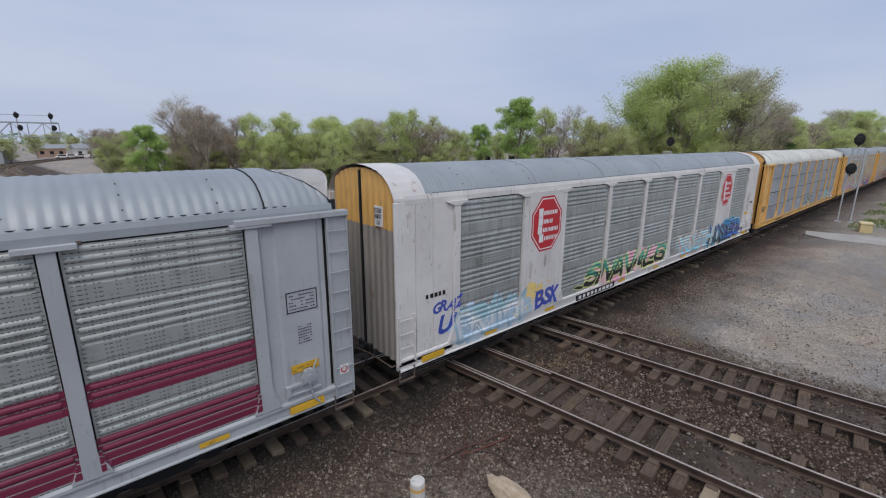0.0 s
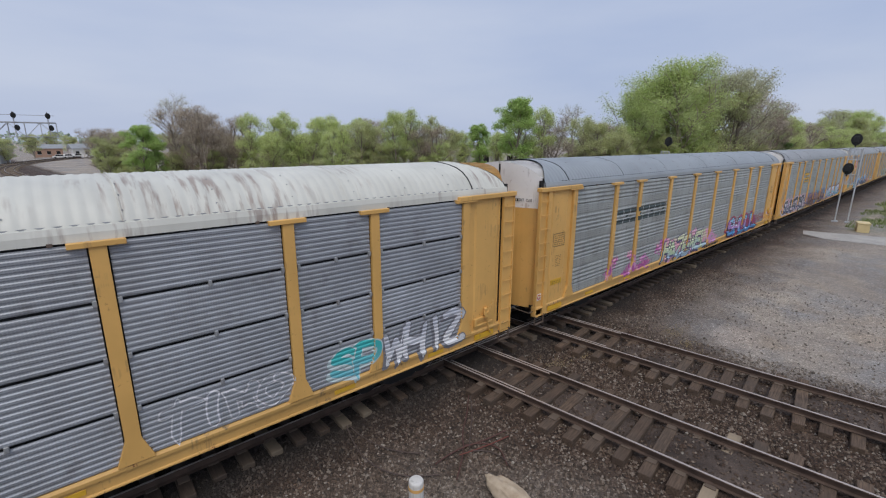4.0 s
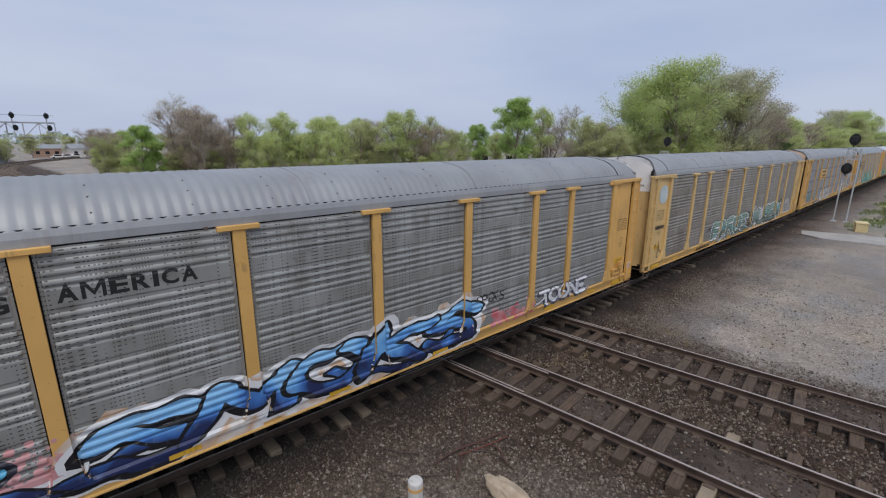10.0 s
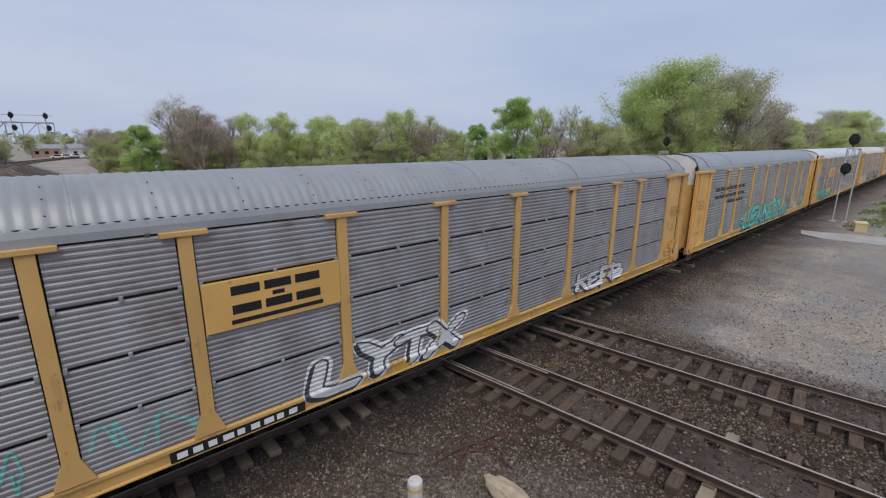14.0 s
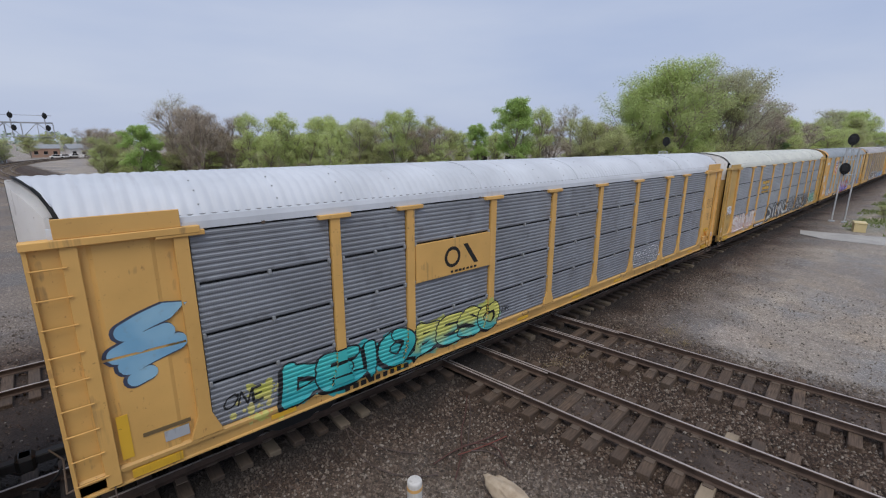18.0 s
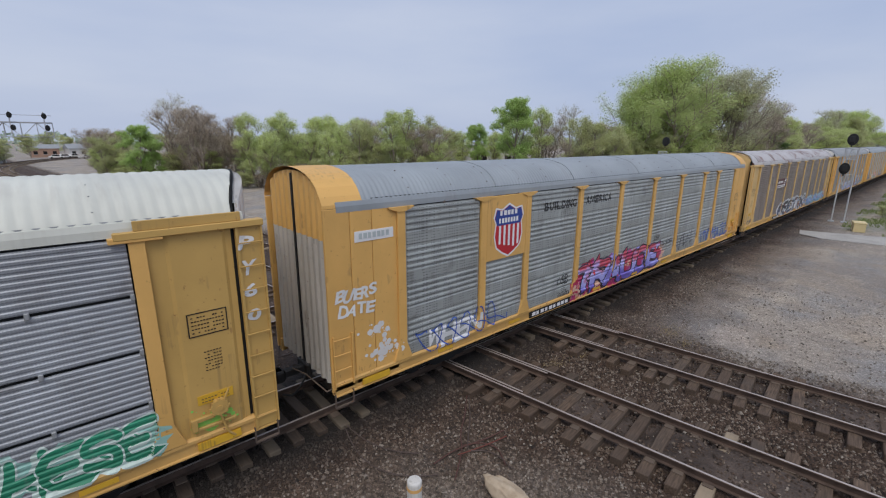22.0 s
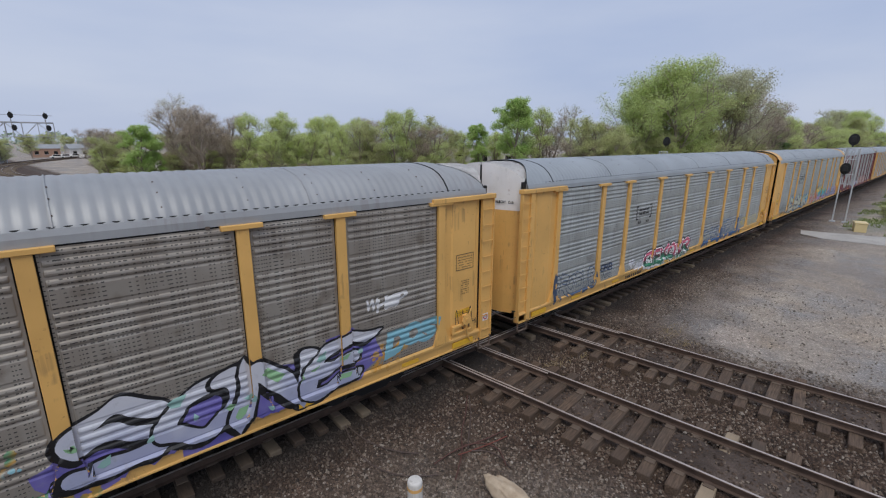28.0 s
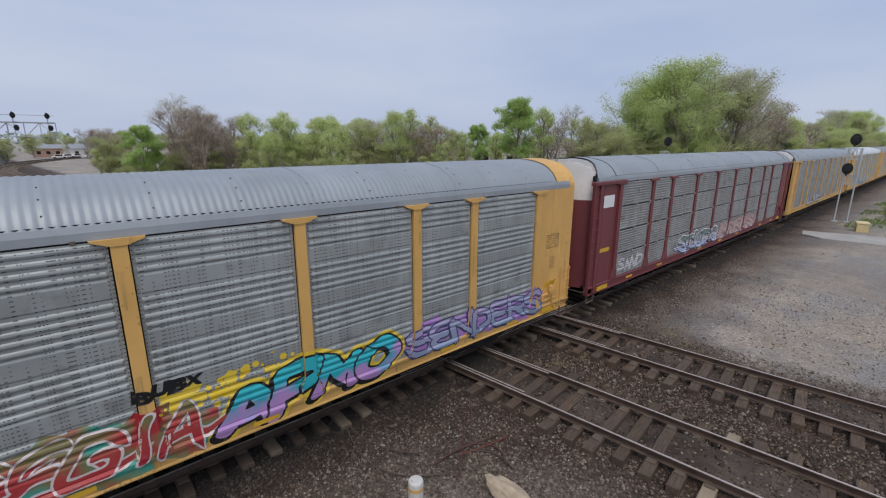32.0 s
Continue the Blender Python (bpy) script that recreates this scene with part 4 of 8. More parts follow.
CARS[13] = build_car("car_carrier", "yellow car carrier with grey screens and small black sign", mesh_coat=SCREEN_GREY, roof=ROOF_SILVER)
CARS[14] = build_car("car_carrier", "yellow smooth-ended car carrier with colourful spray paint", ends="smooth", mesh_coat=SCREEN_GREY, roof=ROOF_SILVER, cap=YELLOW, door=YELLOW_OLD)
CARS[15] = build_car("car_carrier", "maroon car carrier with grey-brown sheets", screen="sheeted", coat=MAROON, mesh_coat=SCREEN_DIRTY, roof=ROOF_SILVER)
CARS[16] = build_car("car_carrier", "mustard car carrier with dusty grey screens", coat=YELLOW_OLD, mesh_coat=SCREEN_DIRTY, roof=ROOF_SILVER)
CARS[17] = build_car("car_carrier", "pale car carrier with white roof and silver screens", coat=CREAM, mesh_coat=SCREEN_GREY, roof=ROOF_WHITE)
CARS[18] = build_car("car_carrier", "yellow car carrier with grey screens", mesh_coat=SCREEN_GREY, roof=ROOF_GREY)
CARS[19] = build_car("car_carrier", "yellow car carrier with dusty screens", mesh_coat=SCREEN_DIRTY, roof=ROOF_SILVER)

for number, high in ((8, 5.27), (9, 5.14)):
    for tail in (False, True):
        m = Matrix.Translation((LONG, 0, 0)) @ Matrix.Diagonal((-1, 1, 1, 1)) if tail else Matrix.Identity(4)
        part("roof_guard", box((0.36, -1.66, 4.982), (1.95, -1.612, high), 0.008), YELLOW if number == 8 else MUSTARD, CARS[number], "raised plate over the end beam", at=m)

for tail, number in [(a, b) for a in (False, True) for b in (1, 6, 9, 11)]:
    for y in (-1.02, -0.28, 0.28, 1.02):
        for z in (2.05, 3.72):
            x = door_x(y) + 0.01
            part("door_slot", box((x - 0.03, y - 0.19, z), (x + 0.03, y + 0.19, z + 0.11), 0.008), BLACK, CARS[number], "dark slot in the end door", at=pose(LONG, 0, 0, 0, 0, 180) if tail else pose(0, 0, 0))
# ---- trees and bushes ----
def grow(rng, reach, foot, limbs, forks, stems=1, rise=0.9, droop=0.0):
    """A tree 10 m high: stems that bend, limbs, branches and twigs. Returns the wood and the clumps of leaf at the twig ends."""
    wood, clumps = [], []

    def bough(a, way, length, thick, bends, wander=0.16):
        """One bent branch; returns the points along it."""
        p, d, pts = Vector(a), Vector(way).normalized(), [Vector(a)]
        for k in range(bends):
            d = (d + Vector((rng.gauss(0, wander), rng.gauss(0, wander), rng.gauss(0.05 - droop, wander * 0.6)))).normalized()
            q = p + d * (length / bends)
            wood.append((p.copy(), q.copy(), thick * (1 - 0.7 * k / bends), thick * (1 - 0.7 * (k + 1) / bends)))
            pts.append(q.copy())
            p = q
        return pts, d

    for s in range(stems):
        g = 2 * math.pi * s / stems + rng.uniform(-0.5, 0.5)
        out = 0.0 if stems == 1 else 0.22
        trunk, _ = bough((math.cos(g) * out, math.sin(g) * out, 0), (math.cos(g) * out, math.sin(g) * out, 1.0), rng.uniform(8.2, 9.2), 0.20 / stems ** 0.4, 7, 0.07)
        for k in range(limbs):
            f = foot + (0.97 - foot) * (k + rng.random()) / limbs
            n = min(6, int(f * 7))
            a = trunk[n].lerp(trunk[n + 1], f * 7 - n)
            g = k * 2.4 + rng.uniform(-0.5, 0.5)
            # the crown is widest below its middle and uneven from limb to limb
            u = (f - foot) / (1.0 - foot)
            length = reach * (0.32 + 0.80 * math.sin(math.pi * min(1.0, 0.24 + 0.72 * u))) * rng.uniform(0.55, 1.18)
            limb, d = bough(a, (math.cos(g), math.sin(g), rise * rng.uniform(0.55, 1.35) + 0.5 * u), length, 0.075 * (1.1 - 0.6 * u), 4)
            clumps.append((limb[-1], 0.8))
            for j in range(forks):
                at = limb[rng.choice((1, 2, 2, 3, 3))].lerp(limb[-1], rng.random() * 0.5)
                h = rng.uniform(0, 6.283)
                way = d * 0.7 + Vector((math.cos(h), math.sin(h), rng.uniform(-0.15, 0.8))) * 0.8
                twig, e = bough(at, way, length * rng.uniform(0.28, 0.55) + 0.25, 0.028, 2, 0.2)
                clumps.append((twig[-1], rng.uniform(0.5, 1.0)))
                for m in range(2):
                    h = rng.uniform(0, 6.283)
                    tip, _ = bough(twig[1], e * 0.6 + Vector((math.cos(h), math.sin(h), rng.uniform(0, 0.9))) * 0.7, rng.uniform(0.35, 0.8), 0.014, 1, 0.1)
                    clumps.append((tip[-1], rng.uniform(0.35, 0.75)))
    return wood, clumps


def wood_mesh(wood, sides=5):
    verts, faces = [], []
    for a, b, r0, r1 in wood:
        d = (b - a).normalized()
        u = d.orthogonal().normalized()
        w = d.cross(u)
        o = len(verts)
        for c, r in ((a, r0), (b, r1)):
            for k in range(sides):
                g = 2 * math.pi * k / sides
                verts.append(tuple(c + (u * math.cos(g) + w * math.sin(g)) * max(r, 0.011)))
        faces += [(o + k, o + (k + 1) % sides, o + sides + (k + 1) % sides, o + sides + k) for k in range(sides)]
    return mesh_of("trunk", verts, faces)


def leaf_mesh(rng, clumps, count, puff, size):
    """Small bent leaves in clumps about the twig ends, facing outwards from each clump and up to the sky."""
    verts, faces = [], []
    share = sum(w for _, w in clumps)
    for c0, w in clumps:
        r = puff * (0.6 + 0.6 * w)
        for k in range(int(count * w / share + rng.random())):
            way = Vector((rng.gauss(0, 1), rng.gauss(0, 1), rng.gauss(0, 1))).normalized()
            c = c0 + Vector((way.x, way.y, way.z * 0.7)) * r * rng.random() ** 0.45
            c.z = max(0.25, c.z)
            face = (way * 0.75 + Vector((rng.gauss(0, 0.35), rng.gauss(0, 0.35), 0.45 + rng.gauss(0, 0.3)))).normalized()
            u = face.cross(Vector((rng.gauss(0, 1), rng.gauss(0, 1), rng.gauss(0, 1)))).normalized()
            v = face.cross(u)
            s = size * rng.uniform(0.6, 1.35)
            o = len(verts)
            verts += [tuple(c - u * s), tuple(c + v * s * 0.6), tuple(c + u * s + v * s * 0.1), tuple(c - v * s * 0.55)]
            faces.append((o, o + 1, o + 2, o + 3))
    return mesh_of("crown", verts, faces)


BARK_PALE = paint("pale_grey_bark", (0.50, 0.45, 0.40), 0.3, 0.0, 0.9)
LEAF_BROAD = leaf_mat("light_green_leaves", (0.50, 0.60, 0.22), (0.70, 0.77, 0.38))
LEAF_PALE = leaf_mat("pale_buff_leaves", (0.50, 0.50, 0.32), (0.66, 0.66, 0.46))
TREE_KINDS = {
    # reach, crown foot, limbs, forks, stems, rise, droop, leaves, clump radius, leaf size, leaf colour, label
    "bud": (3.1, 0.10, 13, 6, 3, 1.1, 0.0, 17000, 0.62, 0.055, LEAF_BUD, "budding tree with brown-red twigs at the yard's edge"),
    "dusty": (3.1, 0.08, 14, 6, 2, 0.9, 0.0, 20000, 0.70, 0.075, LEAF_DUSTY, "olive green tree in thin spring leaf"),
    "fresh": (2.6, 0.10, 17, 5, 1, 1.0, 0.0, 20000, 0.62, 0.095, LEAF_FRESH, "bright green tree in dense fresh leaf"),
    "young": (2.9, 0.08, 13, 6, 2, 1.2, 0.0, 19000, 0.70, 0.075, LEAF_YOUNG, "slender yellow-green tree in young leaf"),
    "bare": (3.9, 0.30, 13, 6, 1, 1.1, 0.0, 3000, 0.5, 0.045, LEAF_PALE, "nearly bare tree with fine pale branches"),
    "deep": (2.5, 0.05, 20, 5, 1, 0.7, 0.0, 14000, 0.5, 0.13, LEAF_DEEP, "dark green bushy tree"),
    "hazy": (4.0, 0.22, 15, 6, 1, 1.0, 0.0, 11000, 0.7, 0.06, LEAF_PALE, "tall tree in thin pale leaf with fine twigs"),
    "broad": (4.2, 0.13, 18, 8, 1, 0.9, 0.02, 36000, 0.85, 0.062, LEAF_BROAD, "tall spreading tree in light green spring leaf"),
}
MODELS = {}


def tree_model(kind, k):
    key = (kind, k)
    if key not in MODELS:
        reach, foot, limbs, forks, stems, rise, droop, leaves, puff, size, mat, label = TREE_KINDS[kind]
        rng = random.Random(f"{kind}{k}")
        wood, clumps = grow(rng, reach, foot, limbs, forks, stems, rise, droop)
        fit = 9.5 / max(c.z for c, _ in clumps)
        wood = [(a * fit, b * fit, r0, r1) for a, b, r0, r1 in wood]
        clumps = [(c * fit, w) for c, w in clumps]
        MODELS[key] = (wood_mesh(wood), leaf_mesh(rng, clumps, leaves, puff, size))
    return MODELS[key]


PLANTED = [0]


def plant(kind, x, y, height, tall=1.0):
    PLANTED[0] += 1
    k = PLANTED[0]
    trunk, crown = tree_model(kind, k % 3)
    s = height / 9.8
    t = thing("tree", pose(x, y, -0.3, 0, 0, 97.0 * k) @ Matrix.Diagonal((s / tall, s / tall, s, 1)), TREE_KINDS[kind][11], "tree", "trees behind the tracks")
    part("trunk", trunk, BARK_PALE if kind == "bare" else BARK, t)
    part("crown", crown, TREE_KINDS[kind][10], t)


for x, y, h in ((6.6, 88, 8.8), (9.0, 81, 8.7), (16.2, 69.1, 11.8), (17.2, 62.9, 11.6), (20.4, 65.4, 11.0), (21.2, 62, 8.9),
                (42.8, 56.3, 10.6), (42, 41.1, 9.2), (65.1, 36.7, 11.2), (64.7, 26.5, 10), (97.1, 16, 16.4), (104.8, 15, 14.2)):
    plant("bud", x, y, h)
for x, y, h in ((7.4, 76.8, 8), (29.7, 63.9, 8.7), (34.7, 47.5, 9.8), (43, 45.6, 10.6), (53.2, 49.9, 9.3), (59.1, 26.1, 10.5), (60.3, 22.3, 9),
                (73, 24.5, 15.5), (63.5, 23.6, 8.5), (65.5, 20.8, 8.0), (68.5, 18.8, 8.2), (79.5, 20, 17.0), (80.7, 16, 15.8), (125.9, 17, 12.7), (180.9, 20, 14.2), (233, 18, 18)):
    plant("dusty", x, y, h)
for x, y, h in ((9.6, 64.3, 8.8), (11.0, 65.6, 7.4), (57.6, 46, 9.8), (54.5, 35.4, 13.2)):
    plant("fresh", x, y, h, 1.12)
for x, y, h in ((15.7, 72.2, 14.4), (62.7, 30.9, 12.7)):
    plant("bare", x, y, h, 1.1)
for x, y, h in ((82, 18.0, 19.4), (197.5, 20, 18.2)):
    plant("hazy", x, y, h)
for x, y, h in ((23.2, 57.6, 10.8), (23.5, 54.7, 8.1), (30.9, 58.8, 11.2), (33.5, 59.3, 10.5), (30.7, 48.4, 8.7), (37.9, 58, 11.1), (38.4, 44.3, 11.4),
                (62.3, 55.2, 8.8), (64.4, 48.1, 8.8), (59.7, 36.2, 12.2), (215, 20, 18), (268, 18, 18.6)):
    plant("young", x, y, h, 1.12)
for x, y, h in ((67.0, 22.6, 14.8), (71.3, 18.6, 18.6), (76.0, 20.5, 17.6), (232, 22, 19), (290, 22, 22)):
    plant("broad", x, y, h)
plant("deep", 111.4, 16, 13.8, 1.3)
plant("hazy", 83.0, 14.6, 18.9)


def hedge():
    """Undergrowth and lower trees along the yard's far edge."""
    rng = random.Random(7)
    line = [(3.0, 95), (6.5, 78), (14, 67), (24, 57), (35, 46), (48, 35), (60, 24), (72, 16.5), (90, 15), (120, 15.5), (170, 16), (260, 17), (420, 18)]
    for (x0, y0), (x1, y1) in zip(line, line[1:]):
        d = math.hypot(x1 - x0, y1 - y0)
        step = 2.6 if x1 < 100 else 7.0
        for k in range(int(d / step)):
            f = (k + rng.random()) / (d / step)
            x, y = x0 + (x1 - x0) * f + rng.uniform(-1.5, 2.5), y0 + (y1 - y0) * f + rng.uniform(-0.5, 4.0)
            far = 1.0 if x < 100 else 1.9
            # a gap through which the white shed shows
            if 42 < math.degrees(math.atan2(x, y + 9.84)) < 54 and rng.random() < 0.92:
                continue
            # the yard beside the far curve is open
            if math.degrees(math.atan2(x, y + 9.84)) < 4.0:
                continue
            plant(rng.choice(("dusty", "young", "bud", "dusty", "young")), x, y, rng.uniform(3.6, 7.2) * far, 0.8)
    for k in range(26):
        f = rng.random()
        x, y = 15 + 75 * f + rng.uniform(0, 8), 88 - 60 * f + rng.uniform(0, 10)
        if not 42 < math.degrees(math.atan2(x, y + 9.84)) < 54:
            plant(rng.choice(("bud", "dusty", "young", "dusty")), x, y, rng.uniform(6.4, 8.8), 0.75)


hedge()


def undergrowth():
    """Low scrub along the foot of the trees."""
    rng = random.Random(31)
    line = [(7.0, 74), (14, 64.5), (24, 54.5), (35, 43.5), (48, 32.5), (60, 22)]
    for (x0, y0), (x1, y1) in zip(line, line[1:]):
        for k in range(6):
            f = (k + rng.random()) / 6
            plant(rng.choice(("dusty", "bud", "deep")), x0 + (x1 - x0) * f, y0 + (y1 - y0) * f + rng.uniform(-1, 2), rng.uniform(1.8, 3.0), 0.5)


undergrowth()


def far_woods():
    """The woods along the horizon; distance haze is mixed into their leaf colour."""
    n = Nodes("haze_tinted_far_foliage", 0.9)
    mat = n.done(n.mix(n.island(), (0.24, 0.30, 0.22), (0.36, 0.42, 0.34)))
    rng = random.Random(21)
    verts, faces = [], []
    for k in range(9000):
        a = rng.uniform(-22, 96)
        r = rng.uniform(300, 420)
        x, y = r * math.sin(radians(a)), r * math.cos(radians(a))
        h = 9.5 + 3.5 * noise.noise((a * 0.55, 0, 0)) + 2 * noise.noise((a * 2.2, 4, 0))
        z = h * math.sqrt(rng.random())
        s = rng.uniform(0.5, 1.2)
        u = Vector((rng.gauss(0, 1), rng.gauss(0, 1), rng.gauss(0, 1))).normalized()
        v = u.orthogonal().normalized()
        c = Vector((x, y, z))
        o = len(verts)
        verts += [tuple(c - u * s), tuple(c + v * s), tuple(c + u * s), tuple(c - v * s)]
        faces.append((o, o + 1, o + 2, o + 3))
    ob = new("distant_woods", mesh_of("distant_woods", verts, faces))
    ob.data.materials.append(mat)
    tagged(ob, "grey-green woods along the horizon, with haze painted into their colour", "woods", kind="stuff")


far_woods()

# ---- signals and small things by the tracks ----
SILVER = paint("aluminium_paint", (0.50, 0.51, 0.52), 0.3, 0.05, 0.45)
LENS = Nodes("dark_signal_lens", 0.15).done((0.02, 0.02, 0.02))


def signal_head(parent, x, y, z, r=0.5):
    """A round black target with three hooded lamps, facing east."""
    bm = rod((x - 0.05, y, z), (x + 0.05, y, z), r, 28)
    add_box(bm, (x - 0.22, y - 0.22, z - 0.26), (x - 0.05, y + 0.22, z + 0.26), 0.03)
    for v in bm.verts:
        v.co.y, v.co.z = y + (v.co.y - y) * 0.72, z + (v.co.z - z) * 0.95
    head = part("signal_head", bm, BLACK, parent, "round black signal target")
    for a in (90, 210, 330):
        cy, cz = y + 0.23 * math.cos(radians(a)), z + 0.23 * math.sin(radians(a))
        part("hood", rod((x + 0.05, cy, cz), (x + 0.34, cy, cz + 0.01), 0.12, 12), BLACK, head)
        part("lens", rod((x + 0.345, cy, cz), (x + 0.352, cy, cz), 0.10, 12), LENS, head)
    part("bracket", rod((x - 0.1, y, z - 0.25), (x - 0.1, y, z - r - 0.12), 0.05, 8), BLACK, head)


def ladder_mast(x, y, top, heads, label):
    m = thing("signal_mast", Matrix.Translation((x, y, -0.28)), label, "railway signal", "signals by the tracks")
    for dy in (-0.42, 0.42):
        part("leg", rod((0, dy, 0), (0, dy, top), 0.055, 10), SILVER, m)
        part("footing", box((-0.2, dy - 0.2, -0.1), (0.2, dy + 0.2, 0.08), 0.02), GREY, m, "grey concrete footing")
    for z in (top - 0.05, top - 0.95, top - 2.2, top - 3.0):
        part("cross_bar", rod((0, -0.42, z), (0, 0.42, z), 0.035, 8), SILVER, m)
    for z0, z1 in ((top - 0.95, top - 0.05), (top - 3.0, top - 2.2)):
        for k in range(4):
            a, b = -0.42 + 0.21 * k, -0.42 + 0.21 * (k + 1)
            part("lattice_bar", rod((0.0, a, z0 if k % 2 else z1), (0.0, b, z1 if k % 2 else z0), 0.022, 6), SILVER, m)
            part("upright", rod((0.03, a + 0.1, z0), (0.03, a + 0.1, z1), 0.02, 6), SILVER, m)
    for dy, z in heads:
        signal_head(m, -0.1, dy, z)


ladder_mast(50.9, -4.1, 6.25, ((0.10, 6.95), (0.25, 4.55)), "silver ladder signal mast with two round black heads")
ladder_mast(49.3, 10.75, 5.75, ((-0.25, 6.75),), "silver ladder signal mast beyond the train")


def signal_bridge():
    m = thing("signal_bridge", Matrix.Translation((1.36, 71.8, -0.45)), "grey steel lattice bridge carrying railway signals over the tracks", "railway signal", "signals by the tracks")
    steel = paint("dull_galvanised_steel", (0.46, 0.47, 0.49), 0.3, 0.05)
    for y in (-0.6, 0.6):
        for z in (7.2, 9.0):
            part("chord", box((-14.5, y - 0.05, z - 0.05), (0, y + 0.05, z + 0.05), 0.01), steel, m)
        for k in range(9):
            a, b = -14.4 + 1.6 * k, -12.8 + 1.6 * k
            part("diagonal", rod((a, y, 7.2 if k % 2 else 9.0), (b, y, 9.0 if k % 2 else 7.2), 0.028, 6), steel, m)
            part("upright", rod((b, y, 7.2), (b, y, 9.0), 0.045, 6), steel, m)
    part("handrail", rod((-14.5, -0.7, 9.95), (0, -0.7, 9.95), 0.03, 6), steel, m)
    part("walkway", box((-14.5, -0.55, 9.06), (0, 0.55, 9.11)), steel, m)
    for x in (-14.2, -12.9):
        part("tower_leg", box((x - 0.12, -0.12, -0.3), (x + 0.12, 0.12, 7.13), 0.02), steel, m)
    for k in range(6):
        part("tower_brace", rod((-14.2, 0.0, k * 1.15), (-12.9, 0.0, k * 1.15 + 1.1), 0.04, 6), steel, m)
    for x in (-4.1, -0.75, -8.0):
        mast = part("mast", rod((x, -0.7, 7.4), (x, -0.7, 10.4), 0.06, 8), steel, m)
        for dx, z in ((0.05, 9.9), (0.2, 8.35)):
            bm = rod((x + dx, -0.86, z), (x + dx, -0.76, z), 0.38, 22)
            for v in bm.verts:
                v.co.x = x + dx + (v.co.x - x - dx) * 0.72
            add_box(bm, (x + dx - 0.2, -0.76, z - 0.25), (x + dx + 0.2, -0.6, z + 0.25), 0.03)
            for a in (90, 210, 330):
                add_rod(bm, (x + dx + 0.2 * math.cos(radians(a)), -0.86, z + 0.2 * math.sin(radians(a))), (x + dx + 0.2 * math.cos(radians(a)), -1.1, z + 0.2 * math.sin(radians(a))), 0.1, 10)
            part("signal_head", bm, BLACK, mast, "round black signal target")


signal_bridge()

POST_WHITE = paint("chalky_white_plastic", (0.66, 0.64, 0.60), 0.35, 0.0, 0.5)


def bollard(x, y, z0, z1, r, band):
    b = thing("bollard", Matrix.Translation((x, y, z0)), "white round bollard" + (" with a yellow band and domed cap" if band else " standing in the gravel"), "bollard", "white bollards")
    bm = bmesh.new()
    h = z1 - z0
    rings = [(r, 0), (r, h - 0.05), (r * 0.97, h - 0.025), (r * 0.88, h - 0.008), (r * 0.5, h)]
    last = None
    for q, z in rings:
        now = [bm.verts.new((q * math.cos(k * math.pi / 12), q * math.sin(k * math.pi / 12), z)) for k in range(24)]
        if last:
            for k in range(24):
                bm.faces.new((last[k], last[(k + 1) % 24], now[(k + 1) % 24], now[k]))
        last = now
    bm.faces.new(last)
    part("tube", bm, POST_WHITE, b)
    if band:
        part("band", rod((0, 0, h - 0.17), (0, 0, h - 0.11), r + 0.004, 24), BAND, b, "yellow reflective band")


bollard(3.80, -4.84, -0.32, 0.86, 0.128, True)
bollard(1.36, 9.95, -0.32, 0.88, 0.125, False)
bollard(1.82, 9.90, -0.32, 0.90, 0.125, False)


def rock():
    bm = bmesh.new()
    bmesh.ops.create_icosphere(bm, subdivisions=4, radius=1.0)
    for v in bm.verts:
        n = v.co.normalized()
        k = 1 + 0.22 * noise.noise(n * 1.4) + 0.10 * noise.noise(n * 4.0) + 0.03 * noise.noise(n * 12)
        v.co = Vector((n.x * 0.80 * k, n.y * 0.25 * k, n.z * 0.30 * k))
    ob = thing("boulder", pose(5.58, -5.61, -0.24, 0, 4, -93), "buff limestone boulder lying in the gravel", "boulder")
    n = Nodes("buff_limestone", 0.9)
    part("stone", bm, n.done(n.mix(n.grey(n.noise(5, 5), 0.3, 0.7), (0.38, 0.29, 0.20), (0.56, 0.46, 0.34))), ob)


rock()


def cable(points, mat, label):
    cu = bpy.data.curves.new("cable", "CURVE")
    cu.dimensions, cu.bevel_depth, cu.bevel_resolution = "3D", 0.015, 1
    sp = cu.splines.new("NURBS")
    sp.points.add(len(points) - 1)
    for q, (x, y) in zip(sp.points, points):
        q.co = (x, y, level(x, y) + 0.075, 1)
    sp.use_endpoint_u, sp.order_u = True, 3
    ob = new("cable", cu)
    cu.materials.append(mat)
    tagged(ob, label, "cable", "cables on the gravel")


RUBBER = Nodes("grey_black_rubber", 0.7).done((0.085, 0.06, 0.05))
RUST_RED = Nodes("dull_red_rubber", 0.7).done((0.15, 0.045, 0.032))
cable([(4.35, -1.4), (4.1, -2.2), (4.1, -3.0), (4.47, -3.7), (5.0, -4.05)], RUBBER, "black signal cable lying over the gravel")
cable([(4.4, -1.4), (4.33, -2.6), (5.1, -3.3)], RUBBER, "black signal cable lying over the gravel")
cable([(7.6, -2.3), (6.9, -3.1), (6.4, -3.5), (6.0, -3.9)], RUBBER, "black signal cable lying over the gravel")
cable([(5.7, -3.9), (6.3, -4.1), (6.95, -4.2)], RUST_RED, "dull red cable lying over the gravel")
cable([(6.0, -4.0), (6.5, -4.3), (6.25, -4.9)], RUBBER, "black signal cable lying over the gravel")

BROWN_RUBBER = Nodes("brown_red_rubber", 0.7).done((0.10, 0.045, 0.036))
